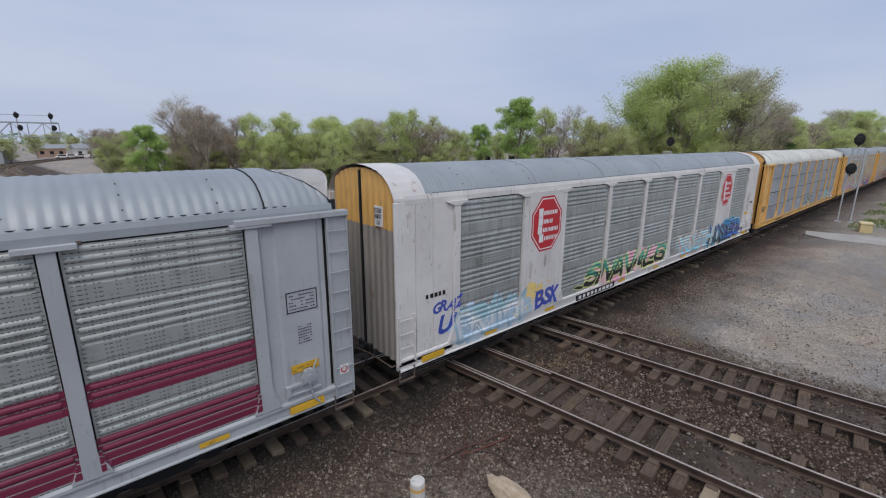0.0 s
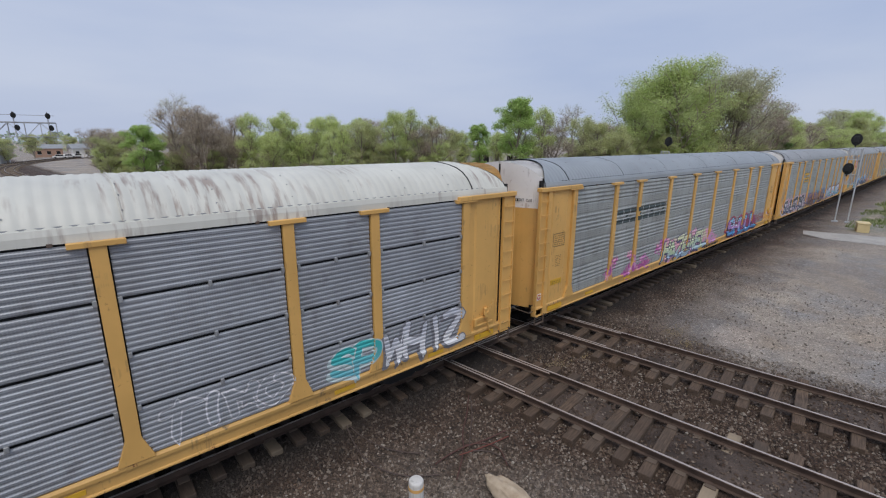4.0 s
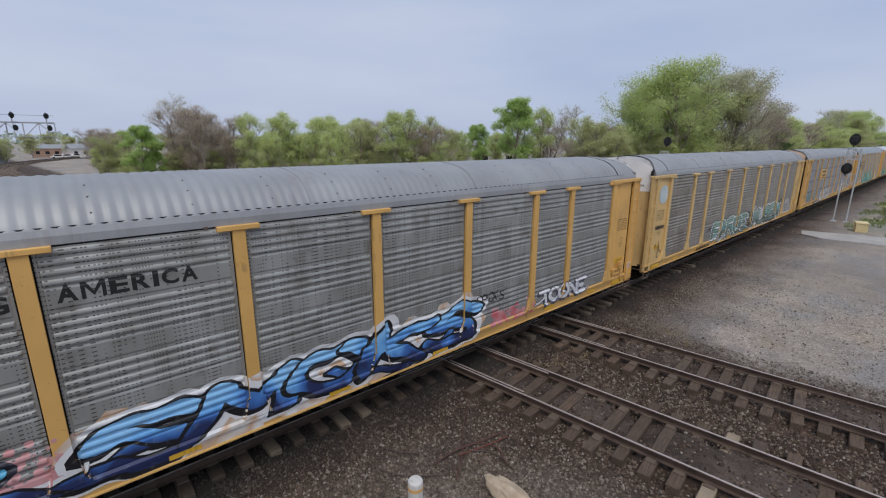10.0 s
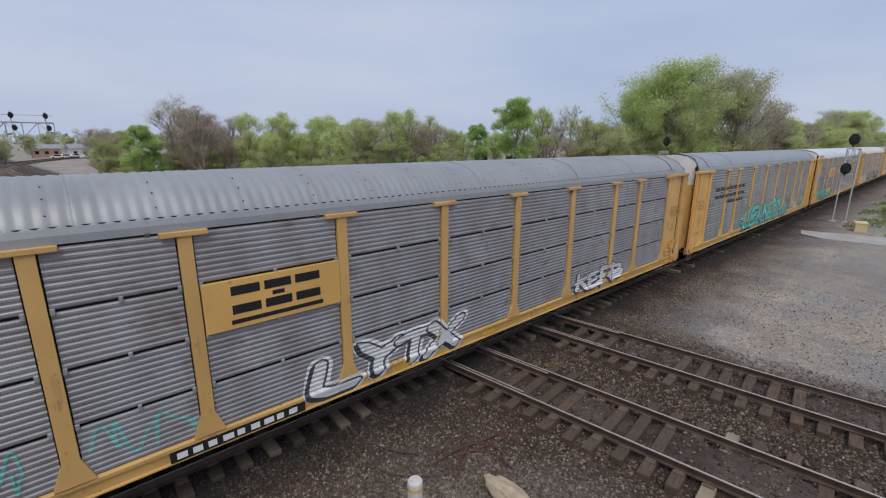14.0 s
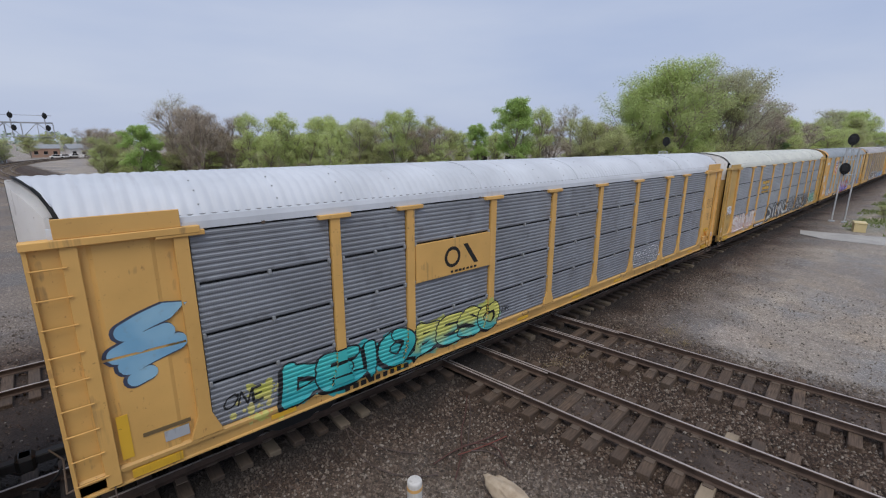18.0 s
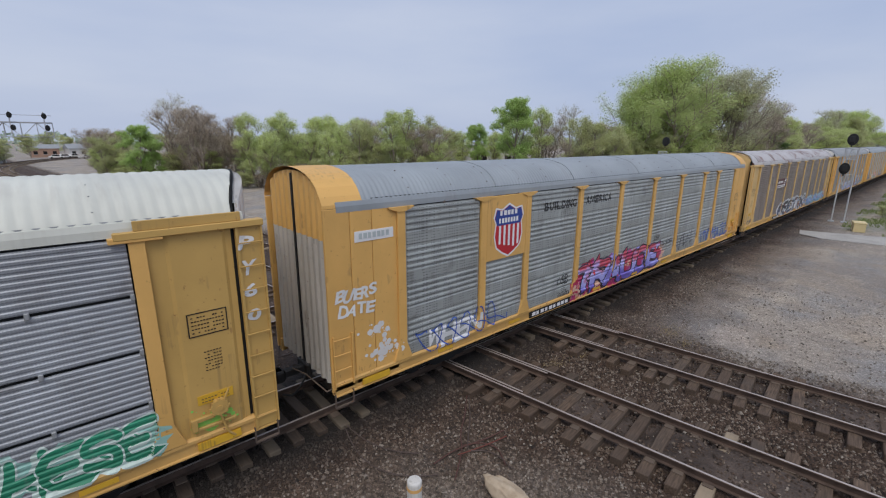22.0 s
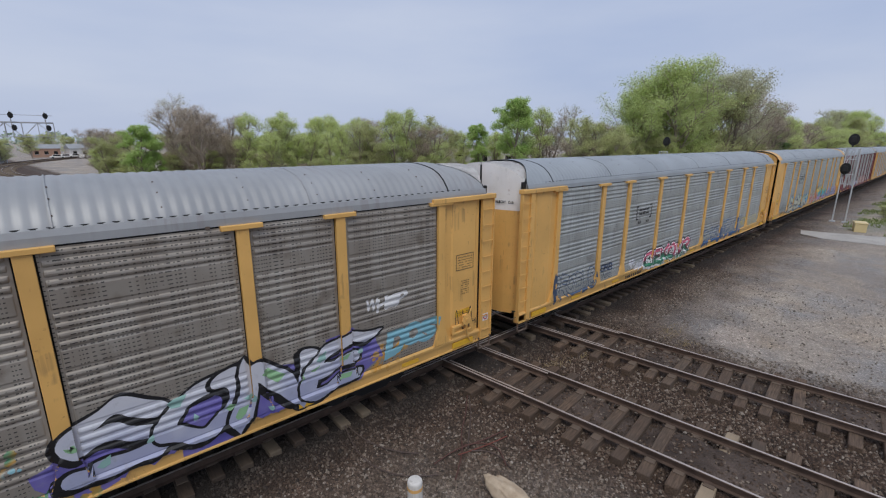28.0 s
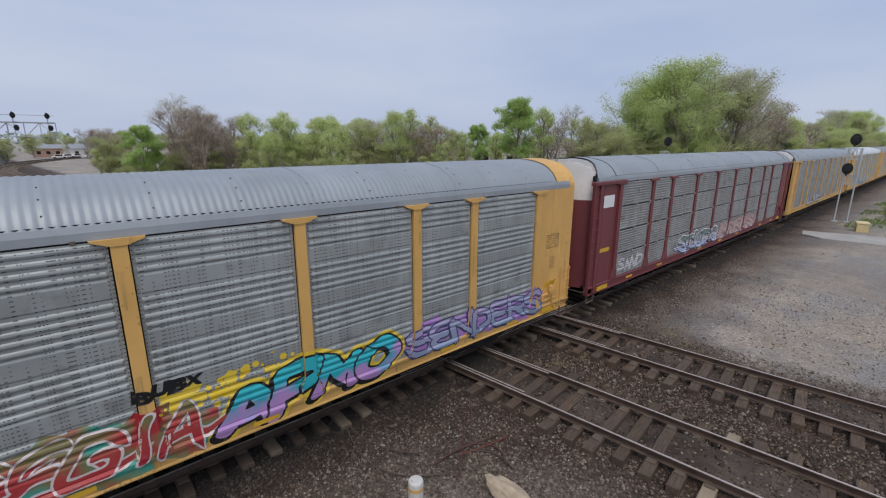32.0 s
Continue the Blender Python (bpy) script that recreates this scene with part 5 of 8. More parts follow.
for path in ([(7.68, -2.16), (6.94, -2.89), (6.21, -3.42), (5.87, -3.89), (5.17, -4.38)],
             [(5.14, -3.76), (5.67, -3.71), (6.24, -3.86), (6.66, -3.97), (7.06, -4.02)],
             [(6.00, -3.75), (6.36, -3.91), (6.52, -4.26), (6.43, -4.52), (6.23, -4.79)],
             [(14.80, -3.11), (14.34, -3.65), (14.44, -4.09), (14.21, -4.93)]):
    cable(path, BROWN_RUBBER, "brown-red signal cable looping over the gravel")


def concrete(name, outline, top, label, tone):
    n = Nodes(name + "_surface", 0.85)
    base = n.mix(n.grey(n.noise(0.8, 5), 0.3, 0.7), shade(tone, 0.8), shade(tone, 1.15))
    base = n.mix(n.grey(n.noise(9, 4), 0.5, 0.75), base, shade(tone, 0.65))
    bm = prism(outline, "z", top - 0.15, top)
    me = bpy.data.meshes.new(name)
    bm.to_mesh(me)
    bm.free()
    me.materials.append(n.done(base))
    ob = new(name, me)
    tagged(ob, label, "pavement", kind="structure")


concrete("pavement", [(41.6, -3.2), (43.3, -2.9), (44.6, -7.6), (47.5, -16.0), (44.0, -16.5), (41.0, -7.8), (40.6, -4.6)], -0.235, "pale worn concrete slab at the yard's edge", (0.42, 0.40, 0.37))


def relay_box():
    b = thing("relay_box", pose(46.6, -5.9, -0.3, 0, 0, 12) @ Matrix.Diagonal((0.72, 0.8, 1.0, 1)), "pale yellow trackside box on the ground", "equipment box")
    cream = paint("cream_box_paint", (0.72, 0.58, 0.30), 0.3, 0.05)
    part("body", box((-0.8, -0.45, 0.0), (0.8, 0.45, 0.62), 0.03), cream, b)
    part("lid", box((-0.85, -0.5, 0.625), (0.85, 0.5, 0.74), 0.03), cream, b)


relay_box()


def weeds():
    """Rough grass and low shrubs beside the signal mast."""
    rng = random.Random(11)
    verts, faces = [], []
    for k in range(26000):
        x, y = rng.uniform(45, 120), rng.uniform(-16, -4.6)
        if noise.noise((x * 0.16, y * 0.3, 2)) < -0.05 or (x < 48 and y > -6.5):
            continue
        h = rng.uniform(0.06, 0.30)
        a = rng.uniform(0, 6.283)
        u = Vector((math.cos(a), math.sin(a), 0)) * rng.uniform(0.02, 0.06)
        c = Vector((x, y, -0.30))
        o = len(verts)
        tip = c + Vector((rng.gauss(0, 0.08), rng.gauss(0, 0.08), h))
        verts += [tuple(c - u), tuple(c + u), tuple(tip)]
        faces.append((o, o + 1, o + 2))
    ob = new("rough_grass", mesh_of("rough_grass", verts, faces))
    ob.data.materials.append(LEAF_GRASS)
    tagged(ob, "rough green grass at the yard's edge", "grass", kind="stuff")
    for x, y, h in ((57, -6.5, 1.3), (62, -7.5, 1.6), (66, -6.8, 1.4), (72, -8.0, 1.8)):
        plant("dusty", x, y, h, 0.6)


weeds()


def dry_grass():
    """A few tufts of dead straw among the stones."""
    rng = random.Random(19)
    straw = Nodes("dead_straw", 0.8).done((0.30, 0.23, 0.12))
    for cx, cy in ((15.84, -4.37), (15.28, -4.96), (16.01, -4.00), (10.94, -2.78), (11.94, -3.05)):
        verts, faces = [], []
        for k in range(70):
            a, r = rng.uniform(0, 6.283), rng.gauss(0, 0.22)
            c = Vector((cx + r * math.cos(a) * 1.6, cy + r * math.sin(a), level(cx, cy) + 0.02))
            b = rng.uniform(0, 6.283)
            side = Vector((math.cos(b), math.sin(b), 0)) * 0.006
            tip = c + Vector((rng.gauss(0, 0.12), rng.gauss(0, 0.12), rng.uniform(0.02, 0.12)))
            o = len(verts)
            verts += [tuple(c - side), tuple(c + side), tuple(tip + side * 0.4), tuple(tip - side * 0.4)]
            faces.append((o, o + 1, o + 2, o + 3))
        ob = new("dry_grass", mesh_of("dry_grass", verts, faces))
        ob.data.materials.append(straw)
        tagged(ob, "tuft of dead straw lying on the gravel", "grass", kind="stuff")


dry_grass()


# ---- far buildings ----
def far_building(x, y, turn, w, d, h, coat, label, windows=0, gable=0.0):
    b = thing("building", pose(x, y, -0.3, 0, 0, turn), label, "building", "buildings in the distance")
    part("wall", box((-w / 2, -d / 2, 0), (w / 2, d / 2, h), 0.0), coat, b)
    grey = ROOF_GREY
    if gable:
        part("roof", prism([(-d / 2 - 0.3, h), (d / 2 + 0.3, h), (0, h + gable)], "x", -w / 2 - 0.3, w / 2 + 0.3), grey, b)
    else:
        part("roof", box((-w / 2 - 0.15, -d / 2 - 0.15, h + 0.004), (w / 2 + 0.15, d / 2 + 0.15, h + 0.3)), grey, b)
    for k in range(windows):
        xx = -w / 2 + w * (k + 0.5) / windows
        win = part("window", box((xx - 0.6, -d / 2 - 0.05, h * 0.35), (xx + 0.6, -d / 2 - 0.004, h * 0.7)), LENS, b, "dark window")
        part("sill", box((xx - 0.7, -d / 2 - 0.12, h * 0.35 - 0.1), (xx + 0.7, -d / 2 - 0.004, h * 0.35 - 0.004)), GREY, win)


BRICK = paint("pinkish_brick", (0.42, 0.27, 0.20), 0.2, 0.0, 0.9)
far_building(66, 60, -41, 24, 12, 5.8, WHITE, "long white metal shed behind the trees", 5)
far_building(0.2, 230, 0, 8.5, 8, 3.4, BRICK, "low pinkish brick house by the far tracks", 3, 1.6)
far_building(11, 225, 10, 9, 8, 3.4, WHITE, "pale house beyond the far curve", 3, 1.8)
far_building(-14, 170, -10, 9, 9, 3.6, GREY, "grey house beyond the far curve", 3, 1.8)


def parked_car(x, y, turn, coat):
    c = thing("parked_car", pose(x, y, -0.3, 0, 0, turn), "white car parked by the far tracks", "car", "cars parked far off")
    part("body", box((-2.2, -0.88, 0.3), (2.2, 0.88, 0.85), 0.14), coat, c)
    cab = part("cabin", prism([(-1.5, 0.85), (1.2, 0.85), (0.7, 1.42), (-1.2, 1.42)], "y", -0.78, 0.78, 0.05), coat, c)
    part("glazing", prism([(-1.42, 0.9), (1.1, 0.9), (0.68, 1.36), (-1.14, 1.36)], "y", -0.80, 0.80), LENS, cab)
    for dx in (-1.4, 1.4):
        for dy in (-0.8, 0.8):
            part("wheel", rod((dx, dy - 0.1, 0.33), (dx, dy + 0.1, 0.33), 0.33, 16), BLACK, c)


for x, y, a in ((5.5, 215, 20), (8.5, 219, 30), (10.5, 205, 70), (3.0, 210, 5)):
    parked_car(x, y, a, WHITE)
for x, y, h in ((-12, 150, 7), (-9, 168, 7.5), (-15, 140, 6.5), (-4, 215, 9), (2, 240, 10), (8, 250, 9), (14, 215, 8), (18, 190, 9), (15, 150, 8), (13, 125, 8.5), (11, 108, 8.5), (-18, 130, 5.5), (-11, 128, 4.5)):
    plant("dusty", x, y, h, 0.8)
# ---- signs, lettering and spray paint on the cars ----
def glyph_shapes(letters, fat):
    """Triangles of the built-in font's letters, each scaled to a unit box; fat: how much bolder."""
    obs = {}
    for ch in letters:
        cu = bpy.data.curves.new("glyph", "FONT")
        cu.body, cu.size, cu.offset, cu.resolution_u = ch, 1.0, fat, 3
        obs[ch] = new("glyph", cu)
    deps = bpy.context.evaluated_depsgraph_get()
    shapes = {}
    for ch, ob in obs.items():
        me = bpy.data.meshes.new_from_object(ob.evaluated_get(deps))
        me.calc_loop_triangles()
        pts = np.array([v.co[:2] for v in me.vertices]).reshape(-1, 2)
        tri = np.array([t.vertices[:] for t in me.loop_triangles], int).reshape(-1, 3)
        shapes[ch] = pts[tri]
        cu = ob.data
        bpy.data.objects.remove(ob)
        bpy.data.curves.remove(cu)
        bpy.data.meshes.remove(me)
    return shapes


ABC = "ABCDEFGHIJKLMNOPQRSTUVWXYZ0123456789!&?"
THIN, BOLD, FAT = glyph_shapes(ABC, 0.0), glyph_shapes(ABC, 0.035), glyph_shapes(ABC, 0.075)


def split_by(tris, axis, c):
    """Cuts triangles (n, 3, d) along a straight line where coordinate `axis` is c."""
    s = tris[:, :, axis] - c
    up = s > 0
    count = up.sum(1)
    mixed = (count == 1) | (count == 2)
    keep, cut, up, s = tris[~mixed], tris[mixed], up[mixed], s[mixed]
    if not len(cut):
        return keep
    lone = np.where(up.sum(1) == 1, up.argmax(1), (~up).argmax(1))
    r = np.arange(len(cut))
    a, b, d = cut[r, lone], cut[r, (lone + 1) % 3], cut[r, (lone + 2) % 3]
    sa, sb, sd = s[r, lone], s[r, (lone + 1) % 3], s[r, (lone + 2) % 3]
    p = a + (b - a) * (sa / (sa - sb))[:, None]
    q = a + (d - a) * (sa / (sa - sd))[:, None]
    return np.concatenate([keep, np.stack([a, p, q], 1), np.stack([p, b, d], 1), np.stack([p, d, q], 1)])


for shapes in (THIN, BOLD, FAT):
    for ch in shapes:
        for axis in (0, 1):
            for c in np.arange(-0.25, 1.2, 0.13):
                shapes[ch] = split_by(shapes[ch], axis, c)
BOX = {ch: (s.reshape(-1, 2).min(0), s.reshape(-1, 2).max(0)) for ch, s in BOLD.items()}


def skin(kind, ends, x, z):
    """How far the car's side stands out at (x, z)."""
    depth = np.interp(z, [q[0] for q in PROFILES[kind] if q], [q[1] for q in PROFILES[kind] if q])
    if kind == "ridged":
        off = np.abs(x[..., None] - np.array(POSTS)).min(-1)
        depth = depth * np.interp(off, [0.172, 0.188, 0.215], [0.0, 0.7, 1.0])
    y = FACE + depth
    for c in POSTS:
        half = np.interp(z, [1.07, 1.14, 1.5, 4.8], [0.27, 0.25, 0.118, 0.112])
        y = np.where(np.abs(x - c) < half, PROUD, y)
    end = (x < POSTS[0] - 0.1) | (x > POSTS[-1] + 0.1)
    y = np.where(end, 1.602, y)
    if ends == "wing":
        y = np.where(x < 0.60, np.where((x > 0.055) & (x < 0.40), 1.603, 1.664), y)
        y = np.where(x > LONG - 0.47, np.where((x < LONG - 0.035) & (x > LONG - 0.42), 1.633, 1.667), y)
    sill = np.interp(z, [0.765, 0.78, 0.98, 0.99, 1.05, 1.09], [1.642, 1.602, 1.602, 1.642, 1.642, 1.593])
    y = np.where(z < 1.0895, np.maximum(np.where(z < 1.07, 0.0, y), sill), y)
    return y


# sign boards that reach down into the spray paint: from, to, and how far out
BOARDS = {0: ((4.85, 6.56, 1.663), (21.25, 22.96, 1.663))}


def painted(name, car, tris, material, depth, label="", parent=None, board=None, bare=False):
    """Triangles (n, 3, 3) of x, z and layer, laid on the ribs, posts and sill of a car's side."""
    spec = SPECS[car]
    t = tris
    if board is None:
        lo, hi = t[:, :, 1].min(), t[:, :, 1].max()
        for z in [q[0] for q in PROFILES[spec[0]] if q]:
            if lo < z < hi:
                t = split_by(t, 1, z)
        for z in (0.78, 0.98, 0.99, 1.05, 1.0695, 1.0705, 1.089, 1.14, 1.5):
            if lo < z < hi:
                t = split_by(t, 1, z)
        x0, x1 = t[:, :, 0].min(), t[:, :, 0].max()
        for c in POSTS:
            for d in (-0.275, -0.215, -0.188, -0.172, -0.12, -0.11, 0.11, 0.12, 0.172, 0.188, 0.215, 0.275):
                if x0 < c + d < x1:
                    t = split_by(t, 0, c + d)
        for c in [0.40, 0.60, LONG - 0.47, LONG - 0.42] + [e for board_spot in BOARDS.get(car, ()) for e in board_spot[:2]]:
            if x0 < c < x1:
                t = split_by(t, 0, c)
        if spec[0] == "sheeted":
            # no paint over the open joints between the sheets
            mid_x, mid_z = t[:, :, 0].mean(1), t[:, :, 1].mean(1)
            joint = (((mid_z - 1.09) % 0.952) > 0.9225) & (mid_z > 1.2) & (np.abs(mid_x[:, None] - np.array(POSTS)).min(1) > 0.13)
            t = t[~joint]
        if bare:
            # bare metal inside the letters shows on the screens alone
            mid_x, mid_z = t[:, :, 0].mean(1), t[:, :, 1].mean(1)
            t = t[(np.abs(mid_x[:, None] - np.array(POSTS)).min(1) > 0.135) & (mid_z > 1.092) & (mid_x > POSTS[0]) & (mid_x < POSTS[-1])]
        y = skin(spec[0], spec[1], t[:, :, 0], t[:, :, 1])
        for bx0, bx1, out in BOARDS.get(car, ()):
            mid_x, mid_z = t[:, :, 0].mean(1), t[:, :, 1].mean(1)
            on = (mid_x > bx0) & (mid_x < bx1) & (mid_z > 1.09)
            y = np.where(on[:, None], np.maximum(y, out), y)
        # a triangle on a step keeps to its outer edge
        y = np.where((y.max(1) - y.min(1))[:, None] > 0.06, y.max(1)[:, None], y)
    else:
        y = np.full(t.shape[:2], board)
    co = np.stack([t[:, :, 0], -(y + depth + t[:, :, 2]), t[:, :, 1]], -1).reshape(-1, 3)
    n = len(co)
    me = bpy.data.meshes.new(name)
    me.vertices.add(n)
    me.vertices.foreach_set("co", co.astype(np.float32).ravel())
    me.loops.add(n)
    me.loops.foreach_set("vertex_index", np.arange(n, dtype=np.int32))
    me.polygons.add(n // 3)
    me.polygons.foreach_set("loop_start", np.arange(0, n, 3, dtype=np.int32))
    me.update()
    me.validate()
    return part(name, me, material, parent or CARS[car], label)


def flat(shape2, layer=0.0, climb=0.0):
    """Adds the layer; with climb, each later triangle lies a hair above the one before."""
    up = np.full(shape2.shape[:2] + (1,), layer) + climb * np.arange(len(shape2))[:, None, None]
    return np.concatenate([shape2, up], -1)


def fan(points):
    p = np.array(points, float)
    c = p.mean(0)
    return np.stack([np.stack([c, p[k], p[(k + 1) % len(p)]]) for k in range(len(p))])


def rect(x0, z0, x1, z1):
    return fan([(x0, z0), (x1, z0), (x1, z1), (x0, z1)])


def ring(cx, cz, r0, r1, n=24, start=0.0, stop=360.0):
    out = []
    for k in range(n):
        a, b = radians(start + (stop - start) * k / n), radians(start + (stop - start) * (k + 1) / n)
        q = [(cx + r * math.cos(g), cz + r * math.sin(g)) for r, g in ((r0, a), (r1, a), (r1, b), (r0, b))]
        out += [[q[0], q[1], q[2]], [q[0], q[2], q[3]]]
    return np.array(out)


def place(shape, box2, x0, z0, w, h, turn, lean, wave, seed):
    """Scales a letter into its cell, leans and turns it, and lets its edges wander."""
    lo, hi = box2
    u = (shape - lo) / (hi - lo)
    x, z = (u[..., 0] - 0.5) * w, (u[..., 1] - 0.5) * h
    x = x + lean * z
    c, s = math.cos(turn), math.sin(turn)
    x, z = x * c - z * s, x * s + z * c
    gx, gz = x0 + w / 2 + x, z0 + h / 2 + z
    bx = 0.7 * wave * (np.sin(gz * 5.1 + seed) + 0.6 * np.sin(gx * 7.7 + gz * 3 + seed * 2.3))
    bz = 0.7 * wave * (np.sin(gx * 4.3 + seed * 1.7) + 0.5 * np.sin(gx * 9.1 - gz * 4 + seed))
    return np.stack([gx + bx, gz + bz], -1)


PAINTS = {}


def can(*colours, scale=1.6, tall=None):
    key = (colours, scale, tall)
    if key not in PAINTS:
        PAINTS[key] = spray("spray_paint", *colours, scale=scale, tall=tall)
    return PAINTS[key]


# each letter as hand strokes in a unit box, digits are tenths across and up
STROKES = {
    "A": ("00 39 58 90", "23 73"), "B": ("00 0a", "0a 89 76 25", "25 95 82 00"), "C": ("98 6a 19 05 11 60 92",), "D": ("00 0a", "0a 78 95 72 00"),
    "E": ("9a 2a 08 06 35", "35 75", "35 04 02 20 90"), "F": ("00 07 2a 9a", "05 75"), "G": ("98 6a 19 05 11 60 92 95 55",), "H": ("00 0a", "90 9a", "05 95"),
    "I": ("50 5a",), "J": ("9a 94 80 40 13",), "K": ("00 0a", "9a 05", "35 90"), "L": ("0a 02 20 90",), "M": ("00 19", "19 54", "54 89", "89 90"),
    "N": ("00 0a", "0a 90", "90 9a"), "O": ("5a 18 05 12 50 82 95 88 5a",), "P": ("00 0a", "0a 7a 97 75 04"), "R": ("00 0a", "0a 7a 97 75 05", "45 90"),
    "S": ("98 6a 29 07 36 65 93 80 40 02",), "T": ("0a 9a", "5a 50"), "U": ("0a 03 20 70 93 9a",), "V": ("0a 50", "50 9a"), "W": ("0a 20", "20 56", "56 80", "80 9a"),
    "X": ("0a 90", "9a 00"), "Y": ("0a 55", "9a 55 50"), "Z": ("0a 9a 00 90",), "6": ("88 4a 06 02 40 82 74 45 13",),
}


def smooth_line(points, n=7):
    """A curve through the points."""
    p = [points[0]] + list(points) + [points[-1]]
    if points[0] == points[-1]:
        p[0], p[-1] = points[-2], points[1]
    out = []
    for k in range(1, len(p) - 2):
        a, b, c, d = (np.array(q, float) for q in p[k - 1:k + 3])
        for t in np.arange(n) / n:
            out.append(0.5 * (2 * b + (c - a) * t + (2 * a - 5 * b + 4 * c - d) * t * t + (3 * b - a - 3 * c + d) * t ** 3))
    return out + [np.array(points[-1], float)]


def ribbon(points, half, more, tip0, tip1):
    """A strip along a line; its ends are round, or drawn out to a point where a tip is given."""
    q = smooth_line(points)
    da, db = q[0] - q[1], q[-1] - q[-2]
    da, db = da / (np.hypot(*da) or 1), db / (np.hypot(*db) or 1)
    head = [(q[0] + da * (half * (1.0 + 1.6 * tip0) * u + more * u), half * ((1 - u * u) ** 0.5 if not tip0 else 1 - u) + more * (1 - u * u) ** 0.5) for u in (1.0, 0.86, 0.6, 0.3)]
    rear = [(q[-1] + db * (half * (1.0 + 1.6 * tip1) * u + more * u), half * ((1 - u * u) ** 0.5 if not tip1 else 1 - u) + more * (1 - u * u) ** 0.5) for u in (0.3, 0.6, 0.86, 1.0)]
    row = head + [(c, half + more) for c in q] + rear
    left, right = [], []
    for k, (c, r) in enumerate(row):
        d = row[min(k + 1, len(row) - 1)][0] - row[max(k - 1, 0)][0]
        d = d / (np.hypot(*d) or 1)
        left.append(c + np.array((-d[1], d[0])) * r)
        right.append(c - np.array((-d[1], d[0])) * r)
    out = []
    for k in range(len(row) - 1):
        out += [[left[k], right[k], right[k + 1]], [left[k], right[k + 1], left[k + 1]]]
    return np.array(out)


def hand_letter(ch, rng, half):
    """The strokes of a letter, each as (outer strip, inner strip, halo strip)."""
    made = []
    for line in STROKES.get(ch, STROKES["O"]):
        pts = []
        for q in line.split():
            u, v = (10 if c == "a" else int(c) for c in q)
            pts.append((0.14 + 0.08 * u + rng.gauss(0, 0.018), 0.14 + 0.072 * v + rng.gauss(0, 0.018)))
        if line.split()[0] == line.split()[-1]:
            pts[-1] = pts[0]
        t0, t1 = rng.choice((0, 0, 0.8)), rng.choice((0, 0, 1.0))
        made.append([ribbon(pts, half, more, t0, t1) for more in (0.042, 0.0, 0.115)])
    return made


UNIT_BOX = (np.array((0.0, 0.0)), np.array((1.0, 1.0)))


def piece(car, letters, x0, x1, z0, z1, fill, line=(0.012, 0.012, 0.014), halo=None, shine=None, cloud=None, wave=0.035, label="", tilt=0.0, grow=1.3, detail=None, wild=False, depth=1.0, half=0.125):
    """A spray-painted piece: a cloud of colour, a halo, bold outlined hand letters with their fill, and highlights."""
    rng = random.Random(f"{car}{letters}{x0}")
    n = len(letters)
    cell = (x1 - x0) / n
    lines, fills, halos, glints, extra = [], [], [], [], []
    for k, ch in enumerate(letters):
        w = cell * min(grow, 1.26) * rng.uniform(0.94, 1.06)
        h = (z1 - z0) * rng.uniform(0.92, 1.06)
        xx = x0 + cell * (k + 0.5) - w / 2
        zz = z0 + (z1 - z0 - h) * rng.random()
        a = (w, h, rng.uniform(-0.09, 0.09), rng.uniform(-0.10, 0.16) + tilt * 0.8, wave, rng.uniform(0, 6))
        up = 0.0024 * (k % 4)
        for m, (outer, inner, far) in enumerate(hand_letter(ch, rng, 0.86 * half * min(1.0, 0.75 + 0.25 * cell / (z1 - z0)))):
            step = 0.0004 * m
            if halo:
                halos.append(flat(place(far, UNIT_BOX, xx, zz, *a), 0.0001 * k + 0.00005 * m, 0.000008))
            lines.append(flat(place(outer, UNIT_BOX, xx, zz, *a), up + step * 0.25, 0.000012))
            fills.append(flat(place(inner, UNIT_BOX, xx, zz, *a), up + step, 0.000012))
            if depth and fill:
                drop = place(outer, UNIT_BOX, xx, zz, *a) - np.array((0.06, 0.05)) * depth
                lines.append(flat(drop, -0.0016 + step * 0.2, 0.000008))
            if shine:
                # a thin gleam along the upper edge of the stroke
                g = inner[4:-4:2]
                if len(g) > 6:
                    b = rng.randrange(0, len(g) - 5)
                    gleam = inner[4 + 2 * b:4 + 2 * b + 10].copy()
                    mid = gleam.reshape(-1, 2).mean(0)
                    gleam = mid + (gleam - mid) * 0.42 + np.array((-0.01, half * 0.35))
                    glints.append(flat(place(gleam, UNIT_BOX, xx, zz, *a), up + 0.0022))
        if wild and k % 2 == 0:
            # a pointed flourish that runs out under the neighbour
            y0, g = rng.uniform(0.15, 0.4), rng.choice((-1, 1))
            spur = [(0.5, y0 + 0.2), (0.5 + 0.35 * g, y0), (0.5 + 0.75 * g, y0 + rng.uniform(-0.15, 0.2))]
            lines.append(flat(place(ribbon(spur, 0.06, 0.04, 0, 1.4), UNIT_BOX, xx, zz, *a), -0.0004))
            if fill:
                fills.append(flat(place(ribbon(spur, 0.06, 0.0, 0, 1.4), UNIT_BOX, xx, zz, *a), -0.0009))
        if detail:
            for j in range(2):
                gx, gz = xx + w * rng.uniform(0.1, 0.9), zz + h * rng.uniform(0.1, 0.9)
                r, g = rng.uniform(0.05, 0.15), rng.uniform(0, 3)
                pts = [(gx + r * q * math.cos(g + t), gz + r * q * math.sin(g + t)) for t, q in ((0, 1.5), (1.2, 0.6), (2.4, 0.9), (3.5, 0.7), (4.9, 0.8))]
                extra.append(flat(fan(pts), 0.0085 + 0.0001 * len(extra)))
